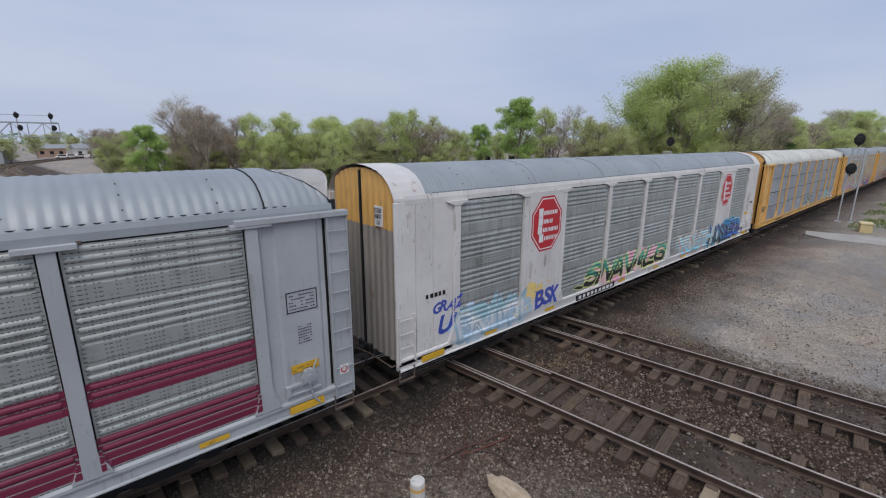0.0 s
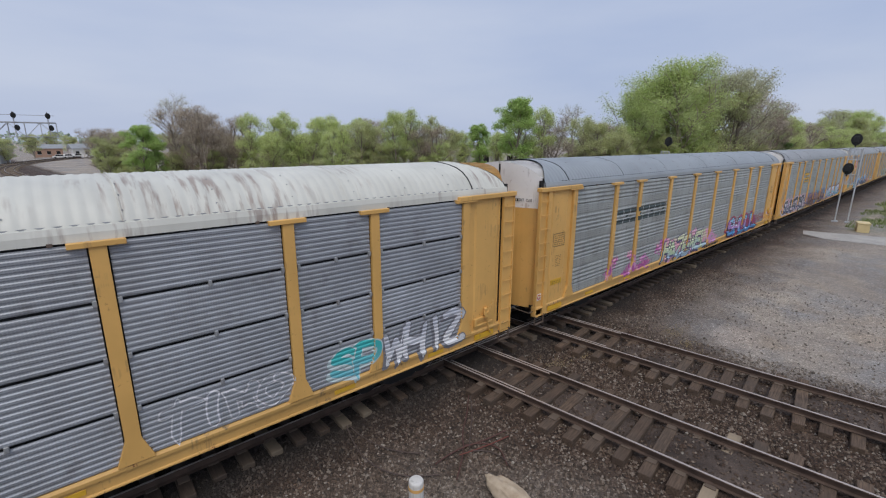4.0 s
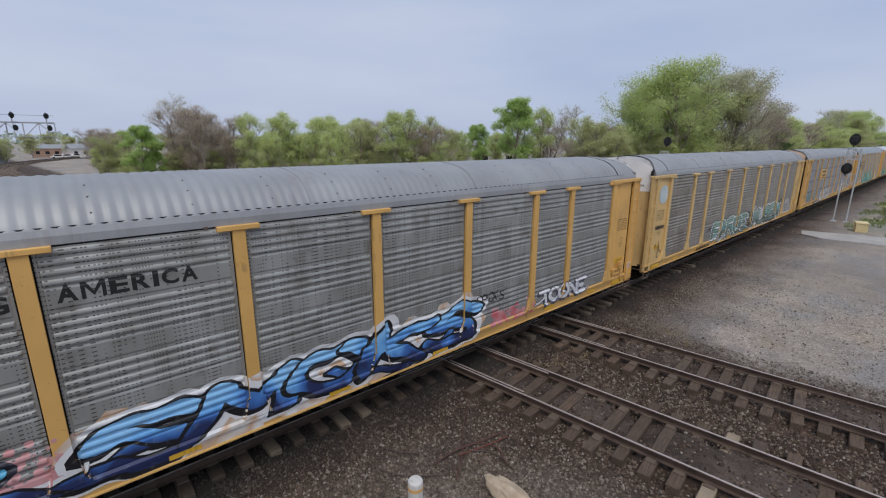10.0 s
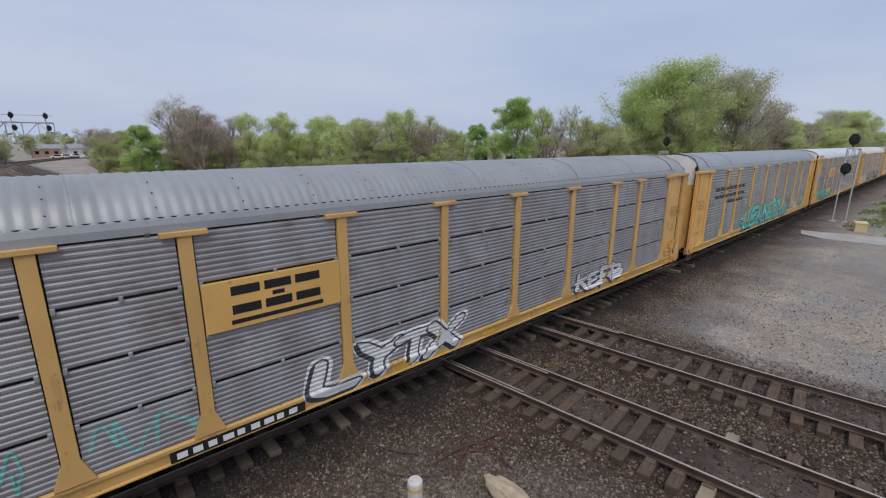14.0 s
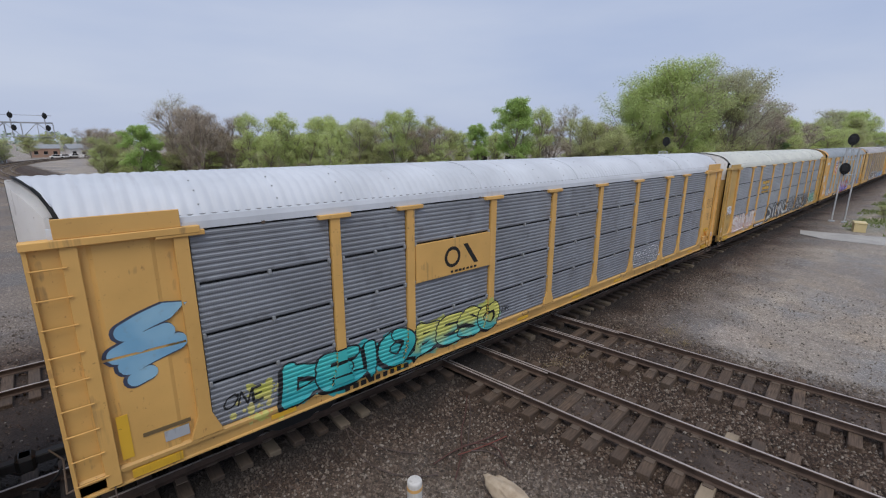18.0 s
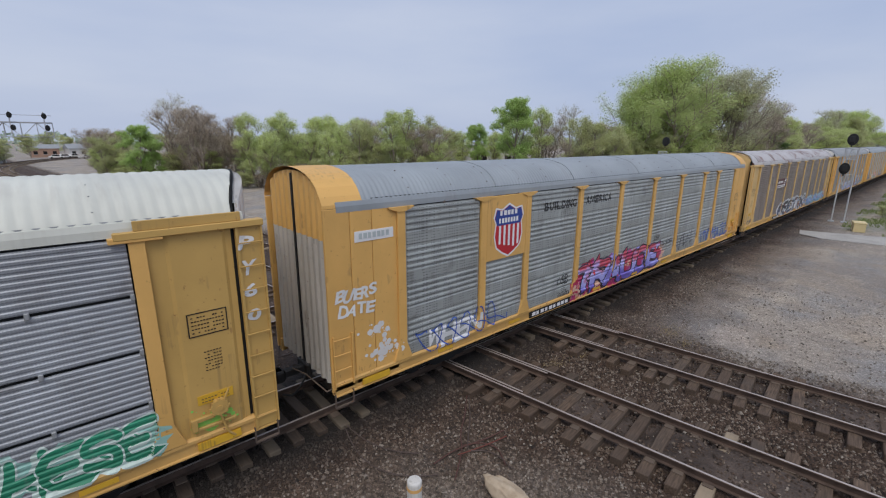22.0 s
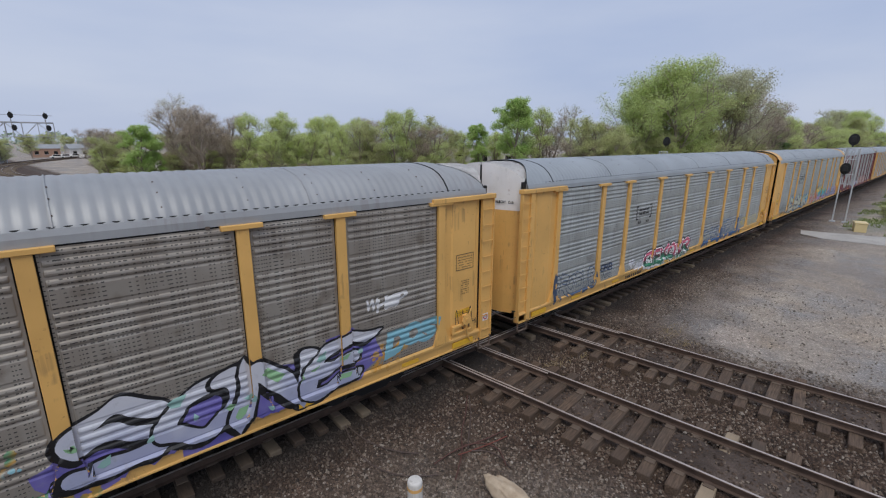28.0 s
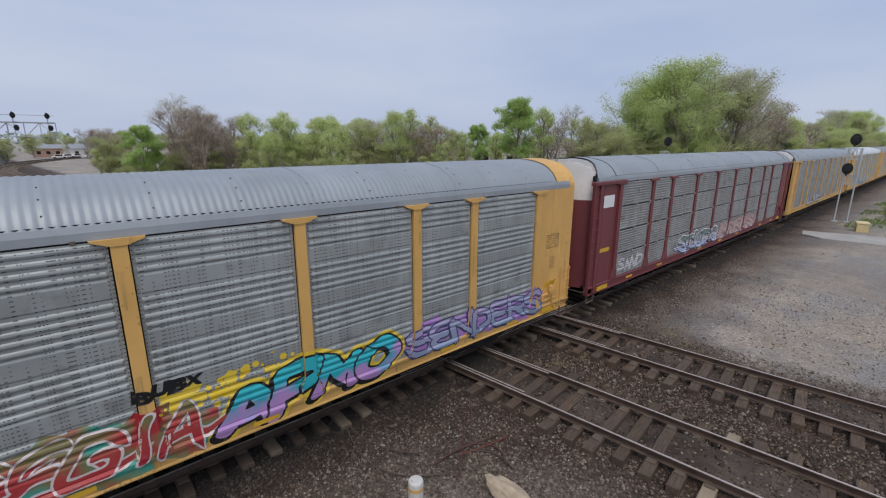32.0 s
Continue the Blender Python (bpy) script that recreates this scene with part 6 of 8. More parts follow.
    for store in (lines, fills, halos, glints):
        for q in store:
            q[..., 1] = np.maximum(q[..., 1], 0.785)
    base = None
    label = label or "spray-painted lettering on the car's side"
    if cloud:
        blobs = []
        m = int((x1 - x0) / 0.34) + 2
        for k in range(m):
            cx, cz = x0 + (x1 - x0) * (k + 0.5) / m, z0 + (z1 - z0) * rng.uniform(0.2, 0.72)
            r = (z1 - z0) * rng.uniform(0.26, 0.46)
            blobs.append(flat(fan([(cx + r * 1.15 * (1 + 0.18 * math.sin(5 * t + k)) * math.cos(t), max(0.78, cz + r * (1 + 0.18 * math.sin(5 * t + k)) * math.sin(t))) for t in np.linspace(0, 6.283, 17)[:-1]]), 0.0001 * (k % 23)))
        base = painted("graffiti", car, np.concatenate(blobs), can(*cloud), 0.002, label)
    if halo:
        ob = painted("halo" if base else "graffiti", car, np.concatenate(halos), can(halo), 0.0045, "" if base else label, base)
        base = base or ob
    ob = painted("outline" if base else "graffiti", car, np.concatenate(lines), can(line), 0.0075, "" if base else label, base)
    base = base or ob
    if fill:
        painted("letter_fill", car, np.concatenate(fills), can(*fill, tall=(z0, z1)), 0.0087, "", base)
    else:
        screen = next(c for c in CARS[car].children if c.name.startswith("side_screen"))
        painted("letter_gap", car, np.concatenate(fills), screen.material_slots[0].material, 0.0087, "bare metal inside the letters", base, None, True)
    if glints:
        tagged(painted("highlight", car, np.concatenate(glints), can(shine), 0.0087, "", base), kind="stuff")
    if extra:
        tagged(painted("splash", car, np.concatenate(extra), can(detail), 0.0090, "", base), kind="stuff")


def tag(car, letters, x0, x1, z0, z1, colour, label="", fat=None, wave=0.03, over=0.0065):
    """A quick hand-sprayed tag in one colour."""
    rng = random.Random(f"{letters}{x0}")
    n = len(letters)
    cell = (x1 - x0) / n
    out = []
    for k, ch in enumerate(letters):
        w, h = cell * 1.12, (z1 - z0) * rng.uniform(0.75, 1.0)
        out.append(flat(place((fat or THIN)[ch], BOX[ch], x0 + cell * (k + 0.5) - w / 2, z0 + (z1 - z0 - h) * rng.random(), w, h, rng.uniform(-0.15, 0.15), rng.uniform(0, 0.35), wave, rng.uniform(0, 6)), 0.0004 * k))
    painted("graffiti", car, np.concatenate(out), can(colour), over, label or "hand-sprayed tag")


def scribble(car, x0, x1, z0, z1, colour, width=0.03, loops=5, label="looping spray-painted line"):
    """A looping line."""
    rng = random.Random(f"{car}{x0}{z0}")
    pts = []
    m = 26 * loops
    a, b, c = rng.uniform(0, 6), rng.uniform(1.6, 2.4), rng.uniform(0.6, 1.1)
    for k in range(m + 1):
        f = k / m
        t = f * loops * 2 * math.pi
        pts.append((x0 + (x1 - x0) * (0.08 + 0.84 * f + 0.08 * math.sin(t * c + a)), z0 + (z1 - z0) * (0.5 + 0.32 * math.sin(t) + 0.16 * math.sin(t * b + a))))
    out = []
    for (ax, az), (bx, bz) in zip(pts, pts[1:]):
        dx, dz = bx - ax, bz - az
        d = math.hypot(dx, dz) or 1
        nx, nz = -dz / d * width / 2, dx / d * width / 2
        ex, ez = dx / d * width * 0.3, dz / d * width * 0.3
        q = [(ax + nx - ex, az + nz - ez), (ax - nx - ex, az - nz - ez), (bx - nx + ex, bz - nz + ez), (bx + nx + ex, bz + nz + ez)]
        out.append(flat(np.array([[q[0], q[1], q[2]], [q[0], q[2], q[3]]]), 0.00004 * len(out)))
    painted("graffiti", car, np.concatenate(out), can(colour), 0.0100, label)


def smear(car, x0, x1, z0, z1, colours, label="soft cloud of spray paint", seed=1):
    rng = random.Random(seed)
    blobs = []
    mx, mz = (x0 + x1) / 2, (z0 + z1) / 2
    puffs = [(rng.uniform(x0, x1), rng.uniform(z0, z1), rng.uniform(0.12, 0.28)) for k in range(int((x1 - x0) * 2.2) + 2)]
    for k in range(int((x1 - x0) * (z1 - z0) * 170) + 40):
        px, pz, pr = rng.choice(puffs)
        cx, cz, r = px + rng.gauss(0, pr * 0.9), pz + rng.gauss(0, pr * 0.45), rng.choice((0.012, 0.02, 0.04, 0.07)) * rng.uniform(0.7, 1.3)
        cz = max(0.80, cz)
        blobs.append(flat(fan([(cx + r * math.cos(t), cz + r * math.sin(t)) for t in np.linspace(0, 6.283, 8)[:-1]]), 0.000012 * (k % 200)))
    tagged(painted("graffiti", car, np.concatenate(blobs), can(*colours, scale=2.6), 0.0015, label), kind="stuff")


def words(car, text, x0, x1, z0, z1, material, label):
    """Neat painted words."""
    widths = [{"I": 0.42, "M": 1.2}.get(ch, 1.0) for ch in text]
    unit = (x1 - x0) / sum(widths)
    out, x = [], x0
    for ch, w in zip(text, widths):
        shape, limits = BOLD[ch], BOX[ch]
        if ch == "M":
            shape = np.concatenate([rect(0, 0, 0.17, 1), rect(0.83, 0, 1, 1), fan([(0.17, 1), (0.22, 1), (0.5, 0.42), (0.5, 0.12), (0.17, 0.72)]), fan([(0.78, 1), (0.83, 1), (0.83, 0.72), (0.5, 0.12), (0.5, 0.42)])])
            limits = (np.array((0.0, 0.0)), np.array((1.0, 1.0)))
        out.append(flat(place(shape, limits, x + unit * 0.07, z0, unit * (w - 0.14), z1 - z0, 0, 0, 0, 0)))
        x += unit * w
    painted("lettering", car, np.concatenate(out), material, 0.003, label)


def bars(car, x0, x1, z0, z1, count, material, board=None, rows=1, parent=None, label="", seed=1):
    """Rows of plain bars in place of small print and running numbers."""
    rng = random.Random(seed)
    out = []
    step = (z1 - z0) / rows
    for r in range(rows):
        x = x0
        cell = (x1 - x0) / count
        for k in range(count):
            w = cell * rng.uniform(0.55, 0.8)
            if rows == 1 or rng.random() < 0.85:
                out.append(rect(x, z0 + r * step + step * 0.18, x + w, z0 + r * step + step * (0.95 if rows == 1 else 0.5)))
            x += cell
    tagged(painted("lettering", car, flat(np.concatenate(out)), material, 0.0105, label, parent, board), kind="stuff")


def plate(name, car, x0, x1, z0, z1, material, label, deep=0.03, out=1.628):
    return part(name, box((x0, -out - deep, z0), (x1, -out + 0.05, z1), 0.006), material, CARS[car], label), out + deep


def shield(car, zc):
    board, y = plate("sign_board", car, 4.845, 6.565, 3.05, 4.89, YELLOW, "yellow board behind the shield sign", 0.02)
    cx, w = 5.76, 0.62

    def outline(k):
        return [(cx + w * k * u, zc + 0.74 * k * v) for u, v in ((-0.86, 0.86), (-0.45, 0.80), (0, 1.0), (0.45, 0.80), (0.86, 0.86), (1.0, 0.52), (0.86, 0.28), (0.95, -0.2), (0.80, -0.62), (0.42, -0.84), (0, -1.0), (-0.42, -0.84), (-0.80, -0.62), (-0.95, -0.2), (-0.86, 0.28), (-1.0, 0.52))]
    painted("shield", car, flat(fan(outline(1.08))), PALE, 0.003, "white-edged shield sign", board, y)
    painted("shield", car, flat(fan(outline(1.0))), RED, 0.005, "", board, y)
    white = [rect(cx - w * 0.62 + 0.2 * k - 0.045, zc - 0.50 + 0.12 * abs(k - 3) / 3, cx - w * 0.62 + 0.2 * k + 0.045, zc + 0.16) for k in range(7)]
    white = [t for t in white if abs(t[0, 0, 0] - cx) < 0.56]
    painted("stripes", car, flat(np.concatenate(white)), PALE, 0.007, "", board, y)
    rim = outline(0.985)
    top = rim[:7] + [(cx + w * 0.83, zc + 0.17), (cx - w * 0.83, zc + 0.17)] + rim[14:]
    painted("shield_top", car, flat(fan(top)), NAVY, 0.008, "", board, y)
    bars(car, cx - 0.40, cx + 0.40, zc + 0.42, zc + 0.60, 5, PALE, y, 1, board)
    bars(car, cx - 0.44, cx + 0.44, zc + 0.20, zc + 0.38, 7, PALE, y, 1, board)


def octagon(car, x0, x1, cx, cz):
    board, y = plate("sign_board", car, x0, x1, 1.09, 4.90, WHITE, "white board with a red octagon sign", 0.034)

    def eight(r):
        return [(cx + r * 0.92 * math.cos(radians(22.5 + 45 * k)), cz + r * 1.04 * math.sin(radians(22.5 + 45 * k))) for k in range(8)]
    painted("octagon", car, flat(fan(eight(0.90))), RED, 0.003, "red octagon sign with a white edge", board, y)
    painted("octagon", car, flat(fan(eight(0.84))), PALE, 0.005, "", board, y)
    painted("octagon", car, flat(fan(eight(0.80))), RED, 0.007, "", board, y)
    for k, (a, b, n) in enumerate(((-0.38, 0.50, 6), (-0.38, 0.26, 4), (-0.40, 0.56, 8), (-0.32, 0.52, 6))):
        z = cz + 0.36 - 0.27 * k
        bars(car, cx + a + 0.20, cx + b + 0.04, z - 0.11, z + 0.06, n + 2, PALE, y, 1, board, seed=k)
        painted("initial_block", car, flat(rect(cx + a - 0.06, z - 0.12, cx + a + 0.16, z + 0.14)), PALE, 0.0105, "", board, y)


def blocks(car, x0, x1, z0, z1, material, edge=None, under=True, board=None, count=3, label="plain block sign"):
    """A short sign as plain blocks with a line below."""
    n = count
    cell = (x1 - x0) / n
    lift = (z1 - z0) * (0.26 if under else 0.0)
    shapes = []
    for k in range(n):
        a, b = x0 + cell * (k + 0.06), x0 + cell * (k + 0.92)
        w = (b - a) * 0.27
        h = (z1 - z0 - lift) * 0.26
        zz0, zz1 = z0 + lift, z1
        m = (zz0 + zz1) / 2
        shapes += [rect(a, zz0, b, zz0 + h * 1.25), rect(a, zz1 - h * 1.25, b, zz1)]
        if k % 2:
            shapes.append(rect(a + w, m - h * 0.3, b - w, m + h * 0.3))
    if under:
        shapes.append(rect(x0, z0, x1, z0 + lift * 0.45))
    parent = None
    for q in shapes if edge else ():
        lo, hi = q.reshape(-1, 2).min(0) - 0.03, q.reshape(-1, 2).max(0) + 0.03
        ob = painted("sign" if parent is None else "sign_edge", car, flat(rect(lo[0], lo[1], hi[0], hi[1])), edge, 0.003, "" if parent else label, parent, board)
        parent = parent or ob
    for q in shapes:
        ob = painted("sign" if parent is None else "sign_block", car, flat(q), material, 0.006, "" if parent else label, parent, board)
        parent = parent or ob


def bracket_sign(car, x0, x1, z0, z1):
    m = [rect(x0, z0, x0 + 0.07, z1), rect(x0, z1 - 0.07, x0 + 0.2, z1), rect(x0, z0, x0 + 0.2, z0 + 0.07),
         rect(x1 - 0.07, z0, x1, z1), rect(x1 - 0.2, z1 - 0.07, x1, z1), rect(x1 - 0.2, z0, x1, z0 + 0.07),
         rect(x0 + 0.2, z0 - 0.17, x0 + 0.30, z0 - 0.07), rect(x0 + 0.36, z0 - 0.17, x0 + 0.46, z0 - 0.07),
         rect(x1 - 0.46, z0 - 0.17, x1 - 0.36, z0 - 0.07), rect(x1 - 0.30, z0 - 0.17, x1 - 0.20, z0 - 0.07)]
    for q in (m[:3], m[3:6]):
        painted("sign_bracket", car, flat(np.concatenate(q)), INK, 0.003, "black bracket-shaped line")
    for q in m[6:]:
        painted("sign_dot", car, flat(q), INK, 0.003, "small black block under the sign")
    blocks(car, x0 + 0.24, x1 - 0.24, z0 + 0.2, z1 - 0.16, INK, None, False)


def stencils(car, tail, seed, mark=INK_FADED, yellow=True, box_high=3.0):
    """Small print on an end panel: a framed table, loose lines, a yellow label and a round warning mark."""
    rng = random.Random(seed)
    a = LONG - 1.55 if tail else 0.68
    x0, x1 = a + 0.15, a + 0.80
    z = box_high
    frame = [rect(x0, z, x1, z + 0.02), rect(x0, z + 0.42, x1, z + 0.44), rect(x0, z, x0 + 0.02, z + 0.44), rect(x1 - 0.02, z, x1, z + 0.44)]
    painted("lettering", car, flat(np.concatenate(frame)), mark, 0.0105, "small stencilled print")
    bars(car, x0 + 0.06, x1 - 0.05, z + 0.05, z + 0.40, 11, mark, None, 5, seed=seed)
    bars(car, x0 + 0.2, x1 - 0.15, z - 0.70, z - 0.28, 6, mark, None, 7, seed=seed + 1)
    if yellow:
        part("yellow_label", box((x0, -1.612, z - 1.32), (x1 - 0.05, -1.603, z - 1.14)), HAZARD, CARS[car], "small bright yellow label")
        bars(car, x0 + 0.06, x1 - 0.10, z - 1.29, z - 1.17, 9, INK_FADED, 1.613, 2, seed=seed + 2)
    if SPECS[car][1] == "wing" and rng.random() < 0.75:
        c = LONG - 0.23 if tail else 0.23
        skin_out = 1.63 if tail else 1.60
        part("warning_mark", box((c - 0.11, -skin_out - 0.004, 1.30), (c + 0.11, -skin_out + 0.01, 1.52)), CAP, CARS[car], "white warning mark with a red ring")
        painted("warning_ring", car, flat(ring(c, 1.41, 0.055, 0.085, 18)), RED, 0.003, "", None, skin_out + 0.004)


def number_line(car, x0, x1, material, ground=None, seed=1):
    if ground:
        part("number_ground", box((x0 - 0.1, -1.6425, 0.77), (x1 + 0.1, -1.60, 0.97)), ground, CARS[car], "dark field behind the running number")
    bars(car, x0, x1, 0.79, 0.95, 9, material, 1.6435, 1, seed=seed)


SPECS = {k: ("ridged", "wing") for k in CARS}
for k in (1, 6, 8, 9, 15):
    SPECS[k] = ("sheeted", "wing")
for k in (0, 10, 14):
    SPECS[k] = ("ridged", "smooth")
SPECS[11] = ("even", "wing")

W_, K_ = (0.72, 0.72, 0.72), (0.012, 0.012, 0.014)
TEAL, SKYB, ROYAL, LILAC = (0.05, 0.45, 0.44), (0.16, 0.42, 0.66), (0.02, 0.06, 0.36), (0.30, 0.27, 0.62)
PINK, MAGENTA, ORANGE, RED_S = (0.68, 0.32, 0.42), (0.36, 0.04, 0.26), (0.70, 0.24, 0.03), (0.45, 0.02, 0.03)
GREEN, DGREEN, LIME, YEL = (0.04, 0.32, 0.13), (0.02, 0.075, 0.05), (0.35, 0.60, 0.10), (0.76, 0.50, 0.04)
PALEB, SILV, VIOLET, SAND = (0.45, 0.58, 0.70), (0.50, 0.52, 0.57), (0.16, 0.06, 0.34), (0.55, 0.49, 0.33)

# grey car with stripes
for a, b in zip(POSTS[3:], POSTS[4:]):
    for sheet in (0, 1):
        z = 1.09 + 0.952 * sheet
        for k in range(4 if sheet == 0 else 3):
            zz = z + 0.35 + k * 0.148 - (0.30 if sheet == 0 else 0.14)
            painted("stripe", -1, flat(rect(a + 0.12, zz, b - 0.12, zz + 0.128)), STRIPE, 0.002, "wine red painted stripe")
stencils(-1, True, 3, INK)
number_line(-1, 20.4, 22.2, INK)

# white car with octagons
octagon(0, 4.85, 6.56, 5.74, 3.87)
octagon(0, 21.25, 22.96, 22.12, 3.84)
tag(0, "GRAZ", 1.15, 2.15, 1.95, 2.35, (0.05, 0.09, 0.45), fat=BOLD)
tag(0, "U", 1.35, 1.8, 1.30, 1.95, (0.05, 0.09, 0.45), fat=BOLD)
piece(0, "GRIMM", 2.0, 4.8, 0.88, 1.95, (PALEB, W_, (0.30, 0.48, 0.52)), (0.35, 0.5, 0.6), None, None, (PALEB, (0.55, 0.62, 0.66)), 0.05, wild=True)
smear(0, 4.2, 5.6, 0.95, 2.0, ((0.80, 0.55, 0.10), (0.85, 0.65, 0.25)), seed=5)
tag(0, "BSK", 5.4, 6.6, 1.05, 1.75, (0.05, 0.08, 0.42), fat=BOLD)
piece(0, "SNAVALG", 8.4, 15.0, 1.05, 2.0, (K_, K_, (0.04, 0.20, 0.15), (0.12, 0.38, 0.28)), (0.55, 0.64, 0.22), None, None, (PINK, (0.72, 0.46, 0.46), (0.78, 0.60, 0.56)), 0.06, "green and black spray-painted lettering over pink", 0.5, wild=True, depth=0.0, half=0.10)
piece(0, "YOUTH", 16.6, 21.0, 0.90, 1.95, ((0.24, 0.55, 0.68), (0.45, 0.66, 0.70)), (0.60, 0.40, 0.32), None, None, ((0.20, 0.48, 0.60), (0.45, 0.52, 0.55)), 0.05, "pale turquoise spray paint", wild=True)
piece(0, "NOS", 20.6, 22.6, 0.82, 2.0, (K_, (0.05, 0.05, 0.07), (0.12, 0.08, 0.2)), (0.12, 0.45, 0.62), None, None, None, 0.06, wild=True)
piece(0, "EGO", 22.3, 25.4, 0.92, 2.05, ((0.03, 0.12, 0.42), (0.10, 0.06, 0.25), (0.03, 0.25, 0.5)), K_, (0.22, 0.50, 0.66), (0.6, 0.7, 0.75), ((0.10, 0.30, 0.48), (0.55, 0.28, 0.18)), 0.06, "dark blue spray-painted lettering", wild=True)
number_line(0, 7.95, 10.4, PALE, BLACK, 4)
bars(0, 26.35, 26.85, 2.3, 3.4, 3, INK_FADED, None, 9, seed=8)
bars(0, 26.95, 27.45, 2.64, 2.82, 3, INK, None, 1)
bars(0, 0.9, 1.6, 2.45, 2.6, 5, INK, None, 1)
part("yellow_label", box((26.2, -1.612, 2.02), (26.75, -1.603, 2.18)), HAZARD, CARS[0], "small bright yellow label")

# yellow car with cream roof
piece(1, "JORD", 13.0, 16.4, 1.18, 1.90, ((0.03, 0.10, 0.08), DGREEN), W_, None, None, None, 0.05, "dark green and white arrow-like lettering", 0.4)
piece(1, "BIRD", 7.5, 9.4, 1.12, 1.80, None, (0.55, 0.53, 0.58), None, None, None, 0.05, "faint silver throw-up")
piece(1, "BITE", 2.6, 4.3, 1.12, 1.95, None, (0.30, 0.27, 0.33), None, None, None, 0.04, "faint silver throw-up")
piece(1, "C", 10.75, 11.55, 1.12, 1.95, None, (0.65, 0.65, 0.68), None, None, None, 0.04, "faint silver throw-up")
piece(1, "TIMO", 18.6, 20.9, 1.15, 1.85, None, (0.6, 0.6, 0.62), None, None, None, 0.05, "faint silver throw-up")
piece(1, "SP", 21.9, 23.1, 1.1, 1.9, ((0.15, 0.45, 0.52), TEAL), (0.5, 0.6, 0.6))
piece(1, "WHIZ", 23.2, 25.8, 1.0, 1.95, (W_, SILV), (0.2, 0.2, 0.22), None, None, None, 0.05, "white throw-up")
tag(1, "REHEY", 0.70, 1.75, 1.75, 2.15, (0.05, 0.04, 0.04), fat=BOLD)
number_line(1, 4.95, 6.55, INK, None, 3)

# pink and green car
blocks(2, 4.9, 9.3, 3.25, 3.80, can((0.03, 0.05, 0.05)), None, False, None, 8, "dark painted block lettering")
smear(2, 4.5, 9.6, 0.95, 1.9, (PINK, MAGENTA, (0.62, 0.30, 0.52)), seed=2)
piece(2, "HAZEWEL", 9.5, 15.0, 0.85, 1.95, ((0.36, 0.50, 0.62), (0.48, 0.60, 0.36), (0.62, 0.64, 0.42)), (0.06, 0.05, 0.12), None, (0.7, 0.7, 0.6), ((0.62, 0.35, 0.52), PINK, (0.50, 0.56, 0.34)), 0.05, "pale green and blue lettering over pink spray paint", 0.2)
smear(2, 14.2, 16.4, 1.1, 1.95, (PINK, (0.58, 0.28, 0.55)), seed=9)
piece(2, "SHUUL", 18.3, 23.8, 0.82, 1.98, ((0.05, 0.24, 0.52), (0.30, 0.22, 0.56), (0.50, 0.20, 0.48), (0.20, 0.50, 0.66)), (0.03, 0.01, 0.04), (0.40, 0.03, 0.08), (0.68, 0.72, 0.78), ((0.34, 0.02, 0.08), (0.06, 0.10, 0.36)), 0.04, "blue and magenta lettering with a red edge", 0.1, detail=(0.08, 0.45, 0.62))
tag(2, "TWEAK", 23.6, 25.8, 1.15, 1.75, (0.36, 0.08, 0.08))
number_line(2, 14.8, 16.9, INK, None, 6)
tag(2, "HOZE", 26.3, 27.2, 1.35, 1.85, (0.62, 0.56, 0.66), fat=BOLD)
stencils(2, True, 12)

# black and white lettered car
smear(3, 1.6, 3.4, 1.1, 2.1, ((0.62, 0.36, 0.42), (0.66, 0.42, 0.44)), seed=4)
piece(3, "SUERTSI", 1.75, 9.5, 0.86, 2.02, ((0.02, 0.03, 0.10), K_, K_), (0.62, 0.60, 0.66), (0.62, 0.36, 0.44), W_, ((0.03, 0.04, 0.14), (0.58, 0.33, 0.42)), 0.05, "black and white spray-painted lettering with a pink haze", 0.45, wild=True, depth=0.8)
blocks(3, 7.4, 9.1, 3.13, 3.88, HAZARD, INK, True, None, 3, "yellow block sign with a black edge")
piece(3, "NESHMASH", 10.0, 17.6, 0.84, 1.98, ((0.14, 0.06, 0.04), (0.27, 0.14, 0.09), (0.34, 0.19, 0.13)), (0.03, 0.012, 0.015), None, (0.46, 0.30, 0.24), ((0.03, 0.16, 0.46), (0.16, 0.05, 0.28), (0.03, 0.30, 0.55)), 0.05, "rust brown lettering with a blue edge", 0.05, detail=(0.20, 0.07, 0.32))
smear(3, 17.4, 18.3, 1.0, 1.7, ((0.05, 0.35, 0.55), (0.10, 0.45, 0.62)), seed=12)
piece(3, "NEGSE", 18.5, 25.7, 0.92, 1.95, ((0.05, 0.24, 0.34), (0.20, 0.46, 0.54), (0.50, 0.60, 0.70)), (0.62, 0.44, 0.56), (0.05, 0.015, 0.05), (0.70, 0.62, 0.70), (K_, (0.05, 0.02, 0.06)), 0.05, "pale blue lettering with a dark purple edge", 0.2, wild=True)
scribble(3, 0.75, 1.7, 1.8, 4.3, (0.45, 0.40, 0.28), 0.05, 3, "faded grey looping tag")
stencils(3, True, 5)
number_line(3, 7.0, 9.0, PALE, BLACK, 2)

# shield car
shield(4, 4.03)
words(4, "BUILDING", 7.5, 9.4, 4.02, 4.28, INK, "black painted words on the screens")
words(4, "AMERICA", 9.86, 11.75, 4.04, 4.30, INK, "black painted words on the screens")
tag(4, "DOSER", 2.3, 4.4, 1.15, 1.7, (0.06, 0.42, 0.42), fat=None)
tag(4, "HAZE", 2.1, 2.9, 1.12, 1.35, (0.04, 0.40, 0.45), fat=BOLD)
